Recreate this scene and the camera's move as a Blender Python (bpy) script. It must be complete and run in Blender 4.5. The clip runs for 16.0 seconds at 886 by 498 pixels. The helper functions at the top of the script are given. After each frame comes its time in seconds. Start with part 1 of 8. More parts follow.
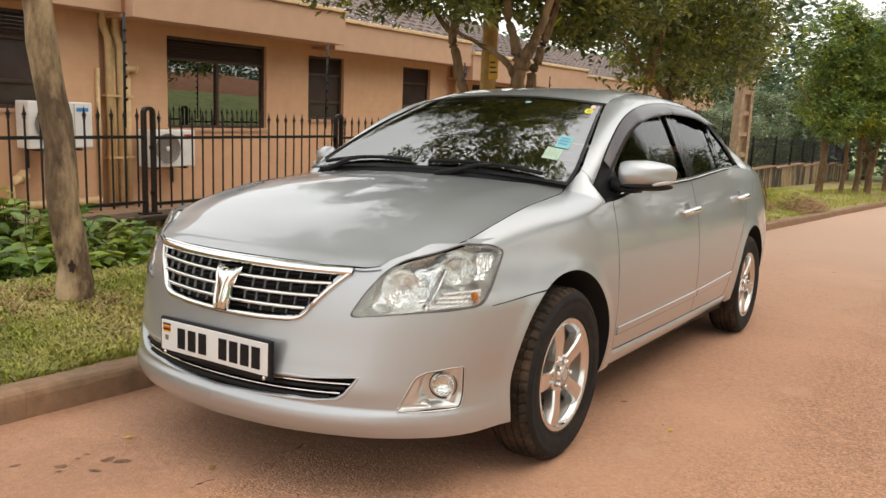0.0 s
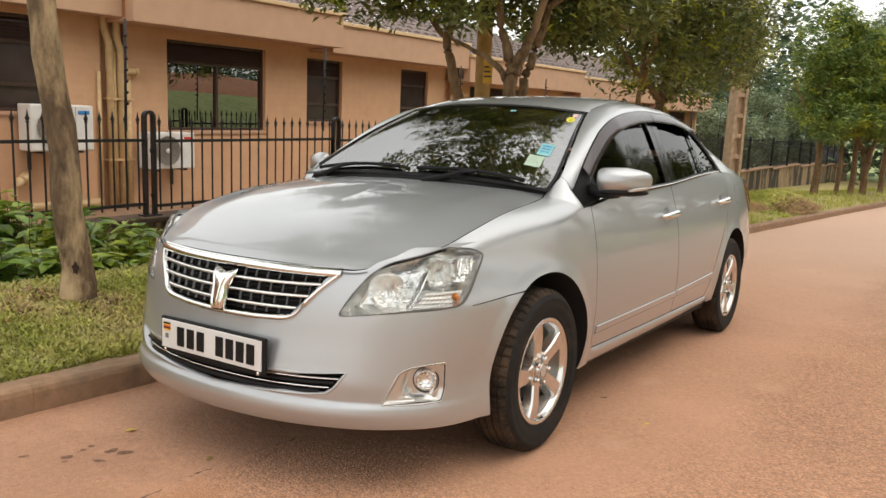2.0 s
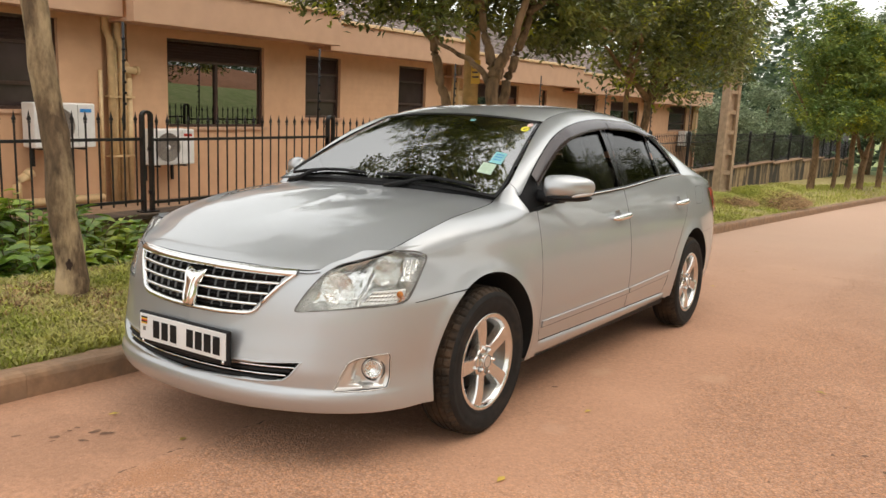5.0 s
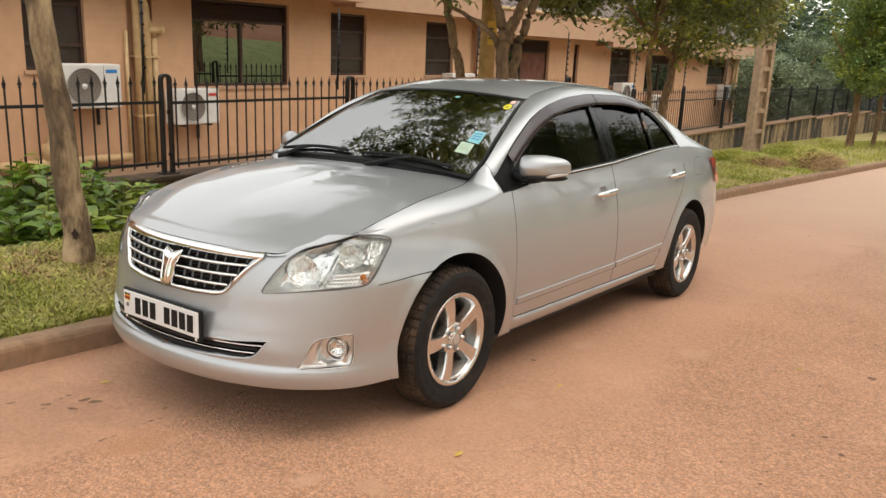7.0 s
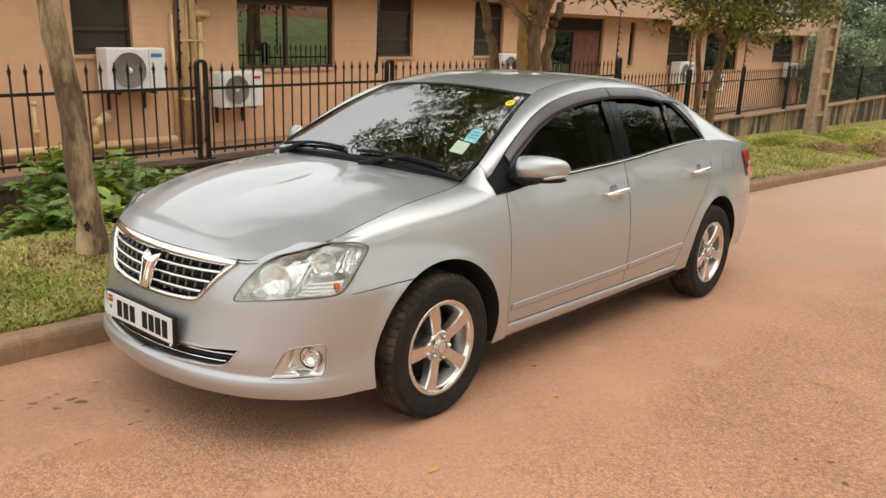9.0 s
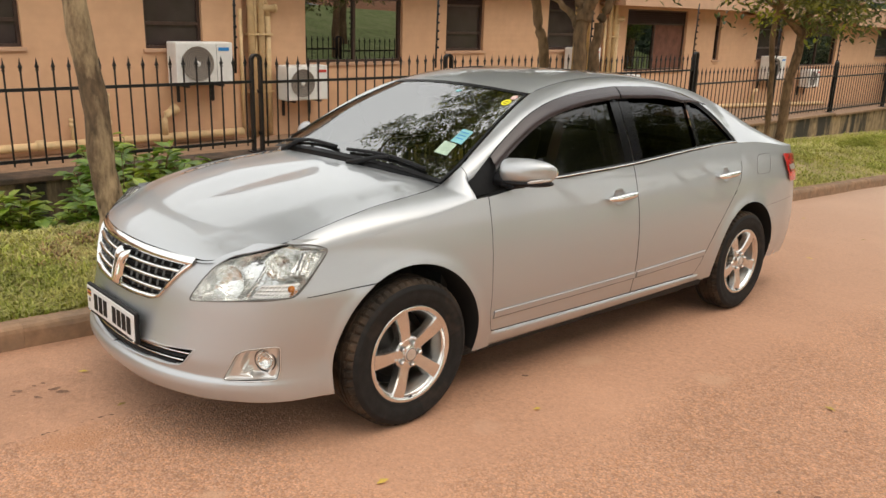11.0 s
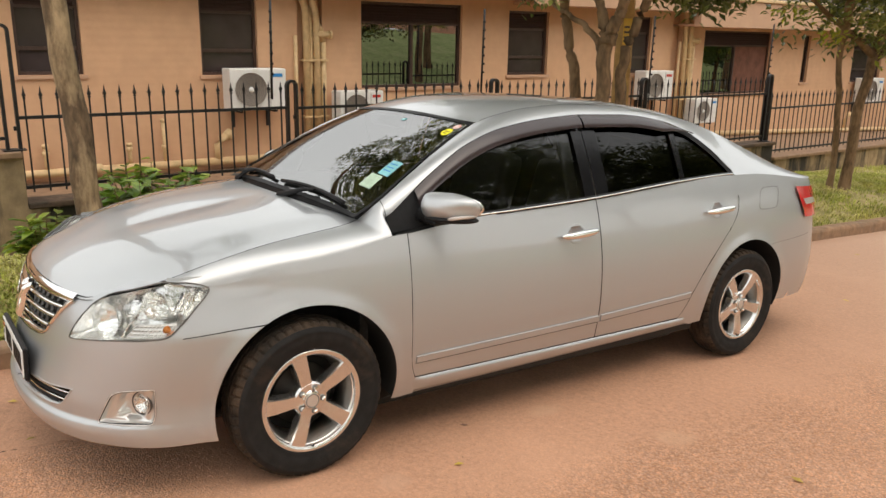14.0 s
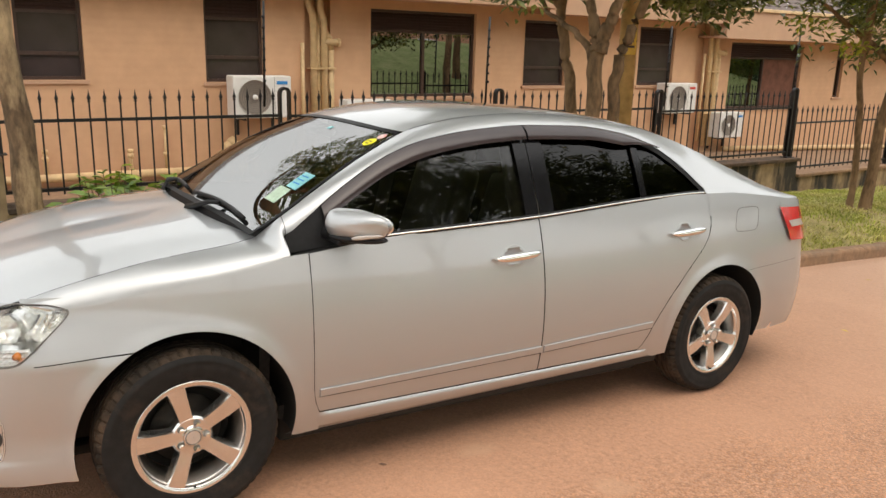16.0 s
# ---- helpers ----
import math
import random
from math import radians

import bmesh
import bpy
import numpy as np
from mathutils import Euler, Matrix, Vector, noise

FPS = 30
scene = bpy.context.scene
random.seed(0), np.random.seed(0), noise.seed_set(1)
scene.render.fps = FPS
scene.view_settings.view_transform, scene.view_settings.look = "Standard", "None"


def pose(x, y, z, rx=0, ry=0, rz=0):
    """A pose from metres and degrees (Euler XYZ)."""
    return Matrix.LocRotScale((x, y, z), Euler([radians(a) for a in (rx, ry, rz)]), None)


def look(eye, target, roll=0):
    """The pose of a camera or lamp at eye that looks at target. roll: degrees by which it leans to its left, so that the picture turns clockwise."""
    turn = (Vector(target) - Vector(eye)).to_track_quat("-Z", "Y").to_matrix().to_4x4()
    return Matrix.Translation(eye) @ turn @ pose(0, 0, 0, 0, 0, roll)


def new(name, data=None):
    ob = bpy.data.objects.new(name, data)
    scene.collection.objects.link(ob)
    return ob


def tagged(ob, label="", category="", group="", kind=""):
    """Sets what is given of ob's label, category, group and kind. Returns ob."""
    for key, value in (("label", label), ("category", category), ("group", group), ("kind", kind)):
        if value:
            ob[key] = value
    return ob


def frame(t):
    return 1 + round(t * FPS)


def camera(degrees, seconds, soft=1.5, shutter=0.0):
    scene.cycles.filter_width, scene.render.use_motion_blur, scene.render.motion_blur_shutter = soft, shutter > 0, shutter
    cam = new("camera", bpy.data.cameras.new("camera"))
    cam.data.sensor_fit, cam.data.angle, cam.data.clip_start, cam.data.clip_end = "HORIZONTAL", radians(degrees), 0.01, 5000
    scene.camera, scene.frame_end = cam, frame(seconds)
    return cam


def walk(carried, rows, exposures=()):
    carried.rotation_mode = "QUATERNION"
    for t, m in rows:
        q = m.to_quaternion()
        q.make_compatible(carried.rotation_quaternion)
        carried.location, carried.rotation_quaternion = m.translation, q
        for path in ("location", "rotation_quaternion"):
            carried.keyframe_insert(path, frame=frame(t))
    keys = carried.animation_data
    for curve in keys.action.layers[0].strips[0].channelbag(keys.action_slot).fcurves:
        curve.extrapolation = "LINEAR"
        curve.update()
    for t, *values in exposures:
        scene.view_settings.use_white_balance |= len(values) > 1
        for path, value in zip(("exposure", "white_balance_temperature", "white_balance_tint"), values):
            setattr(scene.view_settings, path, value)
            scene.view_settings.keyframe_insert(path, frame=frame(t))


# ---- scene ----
cam = camera(58.1, 16.0)
METRES = 3.096
BASE = pose(0, 0, 0, 0.9, 0, 0) @ pose(1.951, -2.522, 1.268, 0, 0, 33.6)
ROWS = [
    (0.0, 0.0, 0.0, 0.0, 0.35, -10.73, -1.85),
    (0.5, 0.004, -0.0136, 0.0023, 0.34, -10.73, -1.85),
    (1.0, 0.0087, -0.0281, 0.007, 0.36, -10.73, -1.85),
    (1.5, 0.0136, -0.0403, 0.0112, 0.36, -10.73, -1.85),
    (2.0, 0.018, -0.0512, 0.014, 0.35, -10.72, -1.86),
    (2.5, 0.023, -0.0679, 0.0176, 0.38, -10.72, -1.86),
    (3.0, 0.0293, -0.0917, 0.0234, 0.36, -10.74, -1.87),
    (3.5, 0.0374, -0.1105, 0.0291, 0.4, -10.71, -1.87),
    (4.0, 0.0477, -0.1234, 0.0331, 0.38, -10.72, -1.87),
    (6.5, 0.1634, -0.1596, 0.0804, 2.88, -13.73, -1.9),
    (7.0, 0.1816, -0.1593, 0.0939, 3.68, -14.8, -1.75),
    (7.5, 0.2013, -0.1522, 0.1043, 4.51, -15.67, -1.6),
    (8.0, 0.2243, -0.1365, 0.1113, 5.48, -16.26, -1.6),
    (8.5, 0.2478, -0.1178, 0.1177, 6.57, -16.36, -1.48),
    (9.0, 0.2755, -0.1025, 0.1226, 8.02, -16.51, -1.35),
    (11.5, 0.4536, -0.0161, 0.1344, 16.43, -16.96, -0.91),
    (12.0, 0.4868, 0.0083, 0.1377, 18.33, -16.6, -0.64),
    (12.5, 0.5234, 0.0312, 0.135, 19.56, -16.29, -0.48),
    (13.0, 0.563, 0.0526, 0.134, 20.39, -16.04, -0.41),
    (13.5, 0.5947, 0.0773, 0.1351, 20.96, -15.89, -0.32),
    (14.0, 0.6185, 0.1075, 0.1339, 21.37, -15.6, -0.33),
    (14.5, 0.639, 0.1466, 0.1303, 21.81, -15.28, -0.43),
    (15.0, 0.6607, 0.1874, 0.1302, 22.3, -14.96, -0.53),
    (15.5, 0.6868, 0.2252, 0.1269, 22.88, -14.86, -0.56),
    (16.0, 0.7192, 0.2632, 0.1214, 24.11, -14.86, -0.8),
]
walk(cam, [(t, BASE @ pose(METRES * x, METRES * y, METRES * z, 90 + pitch, roll, yaw)) for t, x, y, z, yaw, pitch, roll in ROWS],
     [(0.0, 0.40), (4.0, 0.42), (8.0, 0.46), (13.5, 0.47), (16.0, 0.58)])

# ---- light ----
SUN_ELEV, SUN_AZ = 60.0, 75.0
world = bpy.data.worlds.new("sky")
scene.world = world
world.use_nodes = True
wn = world.node_tree
sky = wn.nodes.new("ShaderNodeTexSky")
sky.sky_type = "NISHITA"
sky.sun_disc = False
sky.sun_elevation = radians(SUN_ELEV)
sky.sun_rotation = radians(SUN_AZ)
sky.air_density, sky.dust_density, sky.ozone_density = 1.0, 6.0, 0.6
bg = wn.nodes["Background"]
hazy = wn.nodes.new("ShaderNodeMix")
hazy.data_type = "RGBA"
hazy.inputs["Factor"].default_value = 0.78
hazy.inputs["B"].default_value = (7.1, 7.0, 6.6, 1)
wn.links.new(sky.outputs["Color"], hazy.inputs["A"])
wn.links.new(hazy.outputs["Result"], bg.inputs["Color"])
bg.inputs["Strength"].default_value = 0.178
sun_data = bpy.data.lights.new("sun", "SUN")
sun_data.energy, sun_data.angle, sun_data.color = 0.45, radians(60), (1.0, 0.90, 0.76)
sun = new("sun", sun_data)
az, el = radians(SUN_AZ), radians(SUN_ELEV)
sun.matrix_world = look((math.sin(az) * math.cos(el) * 40, math.cos(az) * math.cos(el) * 40, math.sin(el) * 40), (0, 0, 0))


# ---- materials ----
def mat(name, base, rough=0.6, metal=0.0, var=0.15, scale=8.0, bump=0.0, bump_scale=60.0, second=None, second_scale=1.2,
        second_lo=0.45, second_hi=0.65, coat=0.0, spec=0.5, per_object=0.0, per_island=0.0, distance=0.004):
    m = bpy.data.materials.new(name)
    m.use_nodes = True
    nt = m.node_tree
    n, l = nt.nodes, nt.links
    p = n["Principled BSDF"]
    p.inputs["Roughness"].default_value = rough
    p.inputs["Metallic"].default_value = metal
    p.inputs["Coat Weight"].default_value = coat
    p.inputs["Coat Roughness"].default_value = 0.03
    p.inputs["Specular IOR Level"].default_value = spec
    tc = n.new("ShaderNodeTexCoord")
    out = None
    lo = [c * (1 - var) for c in base]
    hi = [min(1, c * (1 + var)) for c in base]
    tex = n.new("ShaderNodeTexNoise")
    tex.inputs["Scale"].default_value = scale
    tex.inputs["Detail"].default_value = 6
    l.new(tc.outputs["Object"], tex.inputs["Vector"])
    ramp = n.new("ShaderNodeValToRGB")
    ramp.color_ramp.elements[0].position, ramp.color_ramp.elements[1].position = 0.3, 0.7
    ramp.color_ramp.elements[0].color = (*lo, 1)
    ramp.color_ramp.elements[1].color = (*hi, 1)
    l.new(tex.outputs["Fac"], ramp.inputs["Fac"])
    out = ramp.outputs["Color"]
    if second:
        t2 = n.new("ShaderNodeTexNoise")
        t2.inputs["Scale"].default_value = second_scale
        t2.inputs["Detail"].default_value = 8
        t2.inputs["Roughness"].default_value = 0.65
        l.new(tc.outputs["Object"], t2.inputs["Vector"])
        mr = n.new("ShaderNodeMapRange")
        mr.inputs["From Min"].default_value, mr.inputs["From Max"].default_value = second_lo, second_hi
        l.new(t2.outputs["Fac"], mr.inputs["Value"])
        mx = n.new("ShaderNodeMix")
        mx.data_type = "RGBA"
        mx.inputs["B"].default_value = (*second, 1)
        l.new(mr.outputs["Result"], mx.inputs["Factor"])
        l.new(out, mx.inputs["A"])
        out = mx.outputs["Result"]
    if per_object or per_island:
        src = n.new("ShaderNodeObjectInfo").outputs["Random"] if per_object else n.new("ShaderNodeNewGeometry").outputs["Random Per Island"]
        amount = per_object or per_island
        hsv = n.new("ShaderNodeHueSaturation")
        mr2 = n.new("ShaderNodeMapRange")
        mr2.inputs["To Min"].default_value, mr2.inputs["To Max"].default_value = 1 - amount, 1 + amount
        l.new(src, mr2.inputs["Value"])
        l.new(mr2.outputs["Result"], hsv.inputs["Value"])
        l.new(out, hsv.inputs["Color"])
        out = hsv.outputs["Color"]
    l.new(out, p.inputs["Base Color"])
    if bump:
        tb = n.new("ShaderNodeTexNoise")
        tb.inputs["Scale"].default_value = bump_scale
        tb.inputs["Detail"].default_value = 5
        l.new(tc.outputs["Object"], tb.inputs["Vector"])
        b = n.new("ShaderNodeBump")
        b.inputs["Strength"].default_value = bump
        b.inputs["Distance"].default_value = distance
        l.new(tb.outputs["Fac"], b.inputs["Height"])
        l.new(b.outputs["Normal"], p.inputs["Normal"])
    return m


def glass_mat(name, tint, clear, rough=0.0, ior=1.5):
    """A thin pane: it lets light through by its tint and reflects by Fresnel."""
    m = bpy.data.materials.new(name)
    m.use_nodes = True
    nt = m.node_tree
    n, l = nt.nodes, nt.links
    n.remove(n["Principled BSDF"])
    tr = n.new("ShaderNodeBsdfTransparent")
    tr.inputs["Color"].default_value = (tint[0] * clear, tint[1] * clear, tint[2] * clear, 1)
    gl = n.new("ShaderNodeBsdfGlossy")
    gl.inputs["Roughness"].default_value = rough
    fr = n.new("ShaderNodeFresnel")
    fr.inputs["IOR"].default_value = ior
    mx = n.new("ShaderNodeMixShader")
    l.new(fr.outputs["Fac"], mx.inputs["Fac"])
    l.new(tr.outputs["BSDF"], mx.inputs[1])
    l.new(gl.outputs["BSDF"], mx.inputs[2])
    l.new(mx.outputs["Shader"], n["Material Output"].inputs["Surface"])
    return m


def paint_mat():
    """Silver metallic paint under clear coat, faintly uneven with dust."""
    m = bpy.data.materials.new("silver_paint")
    m.use_nodes = True
    n, l = m.node_tree.nodes, m.node_tree.links
    p = n["Principled BSDF"]
    p.inputs["Metallic"].default_value = 0.74
    p.inputs["Roughness"].default_value = 0.45
    p.inputs["Coat Weight"].default_value = 1.0
    p.inputs["Coat Roughness"].default_value = 0.014
    p.inputs["Coat IOR"].default_value = 1.50
    tc = n.new("ShaderNodeTexCoord")
    dust = n.new("ShaderNodeTexNoise")
    dust.inputs["Scale"].default_value = 1.6
    dust.inputs["Detail"].default_value = 4
    l.new(tc.outputs["Object"], dust.inputs["Vector"])
    ramp = n.new("ShaderNodeValToRGB")
    ramp.color_ramp.elements[0].position, ramp.color_ramp.elements[1].position = 0.3, 0.75
    ramp.color_ramp.elements[0].color = (0.463, 0.479, 0.494, 1)
    ramp.color_ramp.elements[1].color = (0.477, 0.489, 0.499, 1)
    l.new(dust.outputs["Fac"], ramp.inputs["Fac"])
    l.new(ramp.outputs["Color"], p.inputs["Base Color"])
    return m


def road_mat():
    """Dusty asphalt: pressed stones of many tints, worn patches and fine grit."""
    m = mat("dusty_asphalt", (0.445, 0.232, 0.134), rough=0.95, var=0.22, scale=45, bump=0.0,
            second=(0.55, 0.295, 0.175), second_scale=0.9, second_lo=0.42, second_hi=0.68)
    n, l = m.node_tree.nodes, m.node_tree.links
    p = n["Principled BSDF"]
    col = p.inputs["Base Color"].links[0].from_socket
    tc = n.new("ShaderNodeTexCoord").outputs["Object"]

    def noise_tex(scale, detail, rough=0.5):
        t = n.new("ShaderNodeTexNoise")
        t.inputs["Scale"].default_value = scale
        t.inputs["Detail"].default_value = detail
        t.inputs["Roughness"].default_value = rough
        l.new(tc, t.inputs["Vector"])
        return t.outputs["Fac"]

    def remap(value, lo, hi, to0, to1):
        mr = n.new("ShaderNodeMapRange")
        for key, v in (("From Min", lo), ("From Max", hi), ("To Min", to0), ("To Max", to1)):
            mr.inputs[key].default_value = v
        l.new(value, mr.inputs["Value"])
        return mr.outputs["Result"]

    def mixed(fac, a, b):
        mx = n.new("ShaderNodeMix")
        mx.data_type = "RGBA"
        l.new(fac, mx.inputs["Factor"])
        l.new(a, mx.inputs["A"])
        if hasattr(b, "__len__"):
            mx.inputs["B"].default_value = (*b, 1)
        else:
            l.new(b, mx.inputs["B"])
        return mx.outputs["Result"]

    # where the stones lie bare, and where dust smooths them over
    xyz = n.new("ShaderNodeSeparateXYZ")
    l.new(tc, xyz.inputs["Vector"])

    def calc(op, a, b):
        m_ = n.new("ShaderNodeMath")
        m_.operation = op
        for k_, v_ in enumerate((a, b)):
            if isinstance(v_, (int, float)):
                m_.inputs[k_].default_value = v_
            else:
                l.new(v_, m_.inputs[k_])
        return m_.outputs["Value"]

    drift = calc("MULTIPLY_ADD", noise_tex(1.3, 5, 0.6), 0.9)
    drift.node.inputs[2].default_value = -0.45
    across = calc("ADD", xyz.outputs["X"], drift)
    beyond = remap(across, 1.15, 1.55, 0, 1)
    ahead = calc("MULTIPLY", remap(calc("ADD", xyz.outputs["X"], calc("MULTIPLY", drift, 0.12)), 0.02, 0.12, 0, 1), remap(calc("ADD", xyz.outputs["Y"], drift), -0.15, -0.65, 0, 1))
    bare = calc("MAXIMUM", calc("MAXIMUM", beyond, ahead), 0.24)
    col = mixed(remap(bare, 0.1, 0.9, 0.40, 0.0), col, (0.51, 0.287, 0.184))
    stones = n.new("ShaderNodeTexVoronoi")
    stones.inputs["Scale"].default_value = 120
    l.new(tc, stones.inputs["Vector"])
    tint = n.new("ShaderNodeHueSaturation")
    l.new(col, tint.inputs["Color"])
    sep = n.new("ShaderNodeSeparateColor")
    l.new(stones.outputs["Color"], sep.inputs["Color"])
    l.new(remap(sep.outputs["Red"], 0, 1, 0.80, 1.42), tint.inputs["Value"])
    l.new(remap(sep.outputs["Green"], 0, 1, 0.90, 1.07), tint.inputs["Saturation"])
    col = mixed(bare, col, tint.outputs["Color"])
    # dark pores between stones
    pores = n.new("ShaderNodeMath")
    pores.operation = "MULTIPLY"
    l.new(remap(stones.outputs["Distance"], 0.45, 0.75, 0, 0.34), pores.inputs[0])
    l.new(bare, pores.inputs[1])
    col = mixed(pores.outputs["Value"], col, (0.20, 0.105, 0.062))
    col = mixed(remap(noise_tex(150, 3), 0.58, 0.72, 0, 0.28), col, (0.20, 0.112, 0.07))
    col = mixed(remap(noise_tex(2.6, 9, 0.7), 0.60, 0.74, 0, 0.45), col, (0.47, 0.26, 0.165))
    # trodden sand in a few places; the last, broad entry darkens the road
    wob = noise_tex(7, 6, 0.65)
    for px, py, rx, ry, tone, amount in ((0.155, -1.12, 0.10, 0.17, (0.47, 0.235, 0.125), 0.8), (0.84, -0.90, 0.05, 0.06, (0.56, 0.33, 0.21), 0.8), (1.04, -0.78, 0.07, 0.05, (0.54, 0.31, 0.19), 0.7),
                                         (0.84, 1.19, 0.06, 0.10, (0.54, 0.32, 0.20), 0.6), (1.36, 1.49, 0.08, 0.10, (0.54, 0.32, 0.20), 0.6), (1.03, 0.23, 0.06, 0.08, (0.53, 0.31, 0.20), 0.5),
                                         (-0.45, -1.35, 0.50, 0.42, (0.30, 0.165, 0.10), 0.4)):
        mp = n.new("ShaderNodeMapping")
        mp.vector_type = "TEXTURE"
        mp.inputs["Location"].default_value = (px, py, 0)
        mp.inputs["Scale"].default_value = (rx, ry, 50)
        l.new(tc, mp.inputs["Vector"])
        ln = n.new("ShaderNodeVectorMath")
        ln.operation = "LENGTH"
        l.new(mp.outputs["Vector"], ln.inputs[0])
        ad = n.new("ShaderNodeMath")
        ad.operation = "MULTIPLY_ADD"
        l.new(wob, ad.inputs[0])
        ad.inputs[1].default_value = 1.9
        l.new(ln.outputs["Value"], ad.inputs[2])
        col = mixed(remap(ad.outputs["Value"], 1.5, 2.1, amount, 0), col, tone)
    # the colour turns paler and greyer further down the street
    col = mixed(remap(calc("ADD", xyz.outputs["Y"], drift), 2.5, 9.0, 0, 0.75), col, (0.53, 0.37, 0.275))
    l.new(col, p.inputs["Base Color"])
    h = n.new("ShaderNodeMath")
    h.operation = "MULTIPLY"
    l.new(remap(stones.outputs["Distance"], 0.1, 0.7, 1, 0), h.inputs[0])
    l.new(bare, h.inputs[1])
    b1 = n.new("ShaderNodeBump")
    b1.inputs["Strength"].default_value = 0.8
    b1.inputs["Distance"].default_value = 0.005
    l.new(h.outputs["Value"], b1.inputs["Height"])
    b2 = n.new("ShaderNodeBump")
    b2.inputs["Strength"].default_value = 0.4
    b2.inputs["Distance"].default_value = 0.02
    l.new(noise_tex(14, 6, 0.6), b2.inputs["Height"])
    l.new(b1.outputs["Normal"], b2.inputs["Normal"])
    l.new(b2.outputs["Normal"], p.inputs["Normal"])
    return m


def leaf_mat(name, dark, light, gloss=0.45):
    m = mat(name, dark, rough=gloss, var=0.25, scale=2.0, second=light, second_scale=1.6, second_lo=0.45, second_hi=0.7,
            per_island=0.35)
    n, l = m.node_tree.nodes, m.node_tree.links
    p = n["Principled BSDF"]
    tl = n.new("ShaderNodeBsdfTranslucent")
    l.new(p.inputs["Base Color"].links[0].from_socket, tl.inputs["Color"])
    mx = n.new("ShaderNodeMixShader")
    mx.inputs["Fac"].default_value = 0.28
    l.new(p.outputs["BSDF"], mx.inputs[1])
    l.new(tl.outputs["BSDF"], mx.inputs[2])
    l.new(mx.outputs["Shader"], n["Material Output"].inputs["Surface"])
    return m


M_PAINT = paint_mat()
M_CHROME = mat("chrome", (0.82, 0.82, 0.80), rough=0.06, metal=1.0, var=0.03, scale=5)
M_ALLOY = mat("alloy", (0.72, 0.71, 0.69), rough=0.20, metal=0.95, var=0.05, scale=30)
M_BARREL = mat("rim_barrel", (0.20, 0.19, 0.175), rough=0.35, metal=0.9, var=0.1, scale=20)
M_GREYWALL = mat("grey_wall", (0.30, 0.28, 0.30), rough=0.9, var=0.15, scale=1.5, bump=0.3, bump_scale=20)
M_RIB = mat("grille_rib_grey", (0.11, 0.11, 0.11), rough=0.3, metal=0.6, var=0.05)
M_BRIGHT = mat("lamp_silvering", (0.82, 0.82, 0.80), rough=0.22, metal=0.9, var=0.05, scale=60)
M_REFLECTOR = mat("lamp_reflector", (0.95, 0.95, 0.93), rough=0.09, metal=1.0, var=0.05, scale=50, bump=1.0, bump_scale=26, distance=0.016)
M_BOWL = mat("lamp_bowl", (0.93, 0.93, 0.90), rough=0.20, metal=0.8, var=0.10, scale=25, bump=0.7, bump_scale=16, distance=0.014)
M_DISC = mat("brake_iron", (0.06, 0.055, 0.05), rough=0.5, metal=0.6, var=0.2, scale=20)
M_SATIN = mat("satin_silver", (0.66, 0.65, 0.63), rough=0.28, metal=0.7, var=0.05, scale=20)
M_BLACK = mat("black_plastic", (0.011, 0.011, 0.012), rough=0.5, var=0.2, scale=40, spec=0.22)
M_SEAM = mat("shut_line", (0.02, 0.02, 0.02), rough=0.8, var=0.1)
M_FAN = mat("fan_grille", (0.30, 0.25, 0.21), rough=0.6, var=0.15, scale=30)
M_RUBBER = mat("tyre_rubber", (0.014, 0.013, 0.0125), rough=0.75, var=0.25, scale=25, bump=0.2, bump_scale=120,
               second=(0.055, 0.037, 0.025), second_scale=6, second_lo=0.55, second_hi=0.8, spec=0.25)
M_TREAD = mat("dusty_tread", (0.028, 0.022, 0.017), rough=0.9, var=0.3, scale=20, bump=0.3, bump_scale=90, second=(0.085, 0.056, 0.036), second_scale=9, second_lo=0.45, second_hi=0.7, spec=0.2)
M_INNER = mat("arch_liner", (0.015, 0.014, 0.013), rough=0.9, var=0.2)
M_SCREEN = glass_mat("windscreen_glass", (0.80, 0.9, 0.86), 0.62, ior=5.4)
M_TINT = glass_mat("tinted_glass", (0.58, 0.61, 0.59), 0.42, ior=1.62)
M_DARKTINT = glass_mat("dark_tinted_glass", (0.32, 0.32, 0.34), 0.10, ior=1.46)
M_LENS = glass_mat("lamp_lens", (0.97, 0.98, 0.98), 0.97, ior=1.25)
M_GLOSSBLACK = mat("gloss_black", (0.008, 0.008, 0.010), rough=0.14, var=0.1, scale=20, spec=0.3)
M_VISOR = mat("smoked_acrylic", (0.040, 0.029, 0.030), rough=0.16, var=0.1, scale=4, spec=0.5)
M_AMBER = mat("amber_plastic", (0.62, 0.20, 0.03), rough=0.25, var=0.1, coat=0.5)
M_RED = mat("red_lens", (0.55, 0.02, 0.02), rough=0.12, var=0.12, scale=30, coat=1.0)
M_CLEARLENS = mat("clear_lens", (0.5, 0.46, 0.43), rough=0.15, var=0.1, coat=1.0)
M_SEAT = mat("grey_beige_cloth", (0.30, 0.27, 0.22), rough=0.95, var=0.12, scale=40, bump=0.2, bump_scale=300)
M_DASH = mat("dark_dash", (0.035, 0.034, 0.034), rough=0.75, var=0.2, scale=50)
M_PLATE = mat("plate_white", (0.75, 0.75, 0.74), rough=0.3, var=0.04, scale=6)
M_ROAD = road_mat()
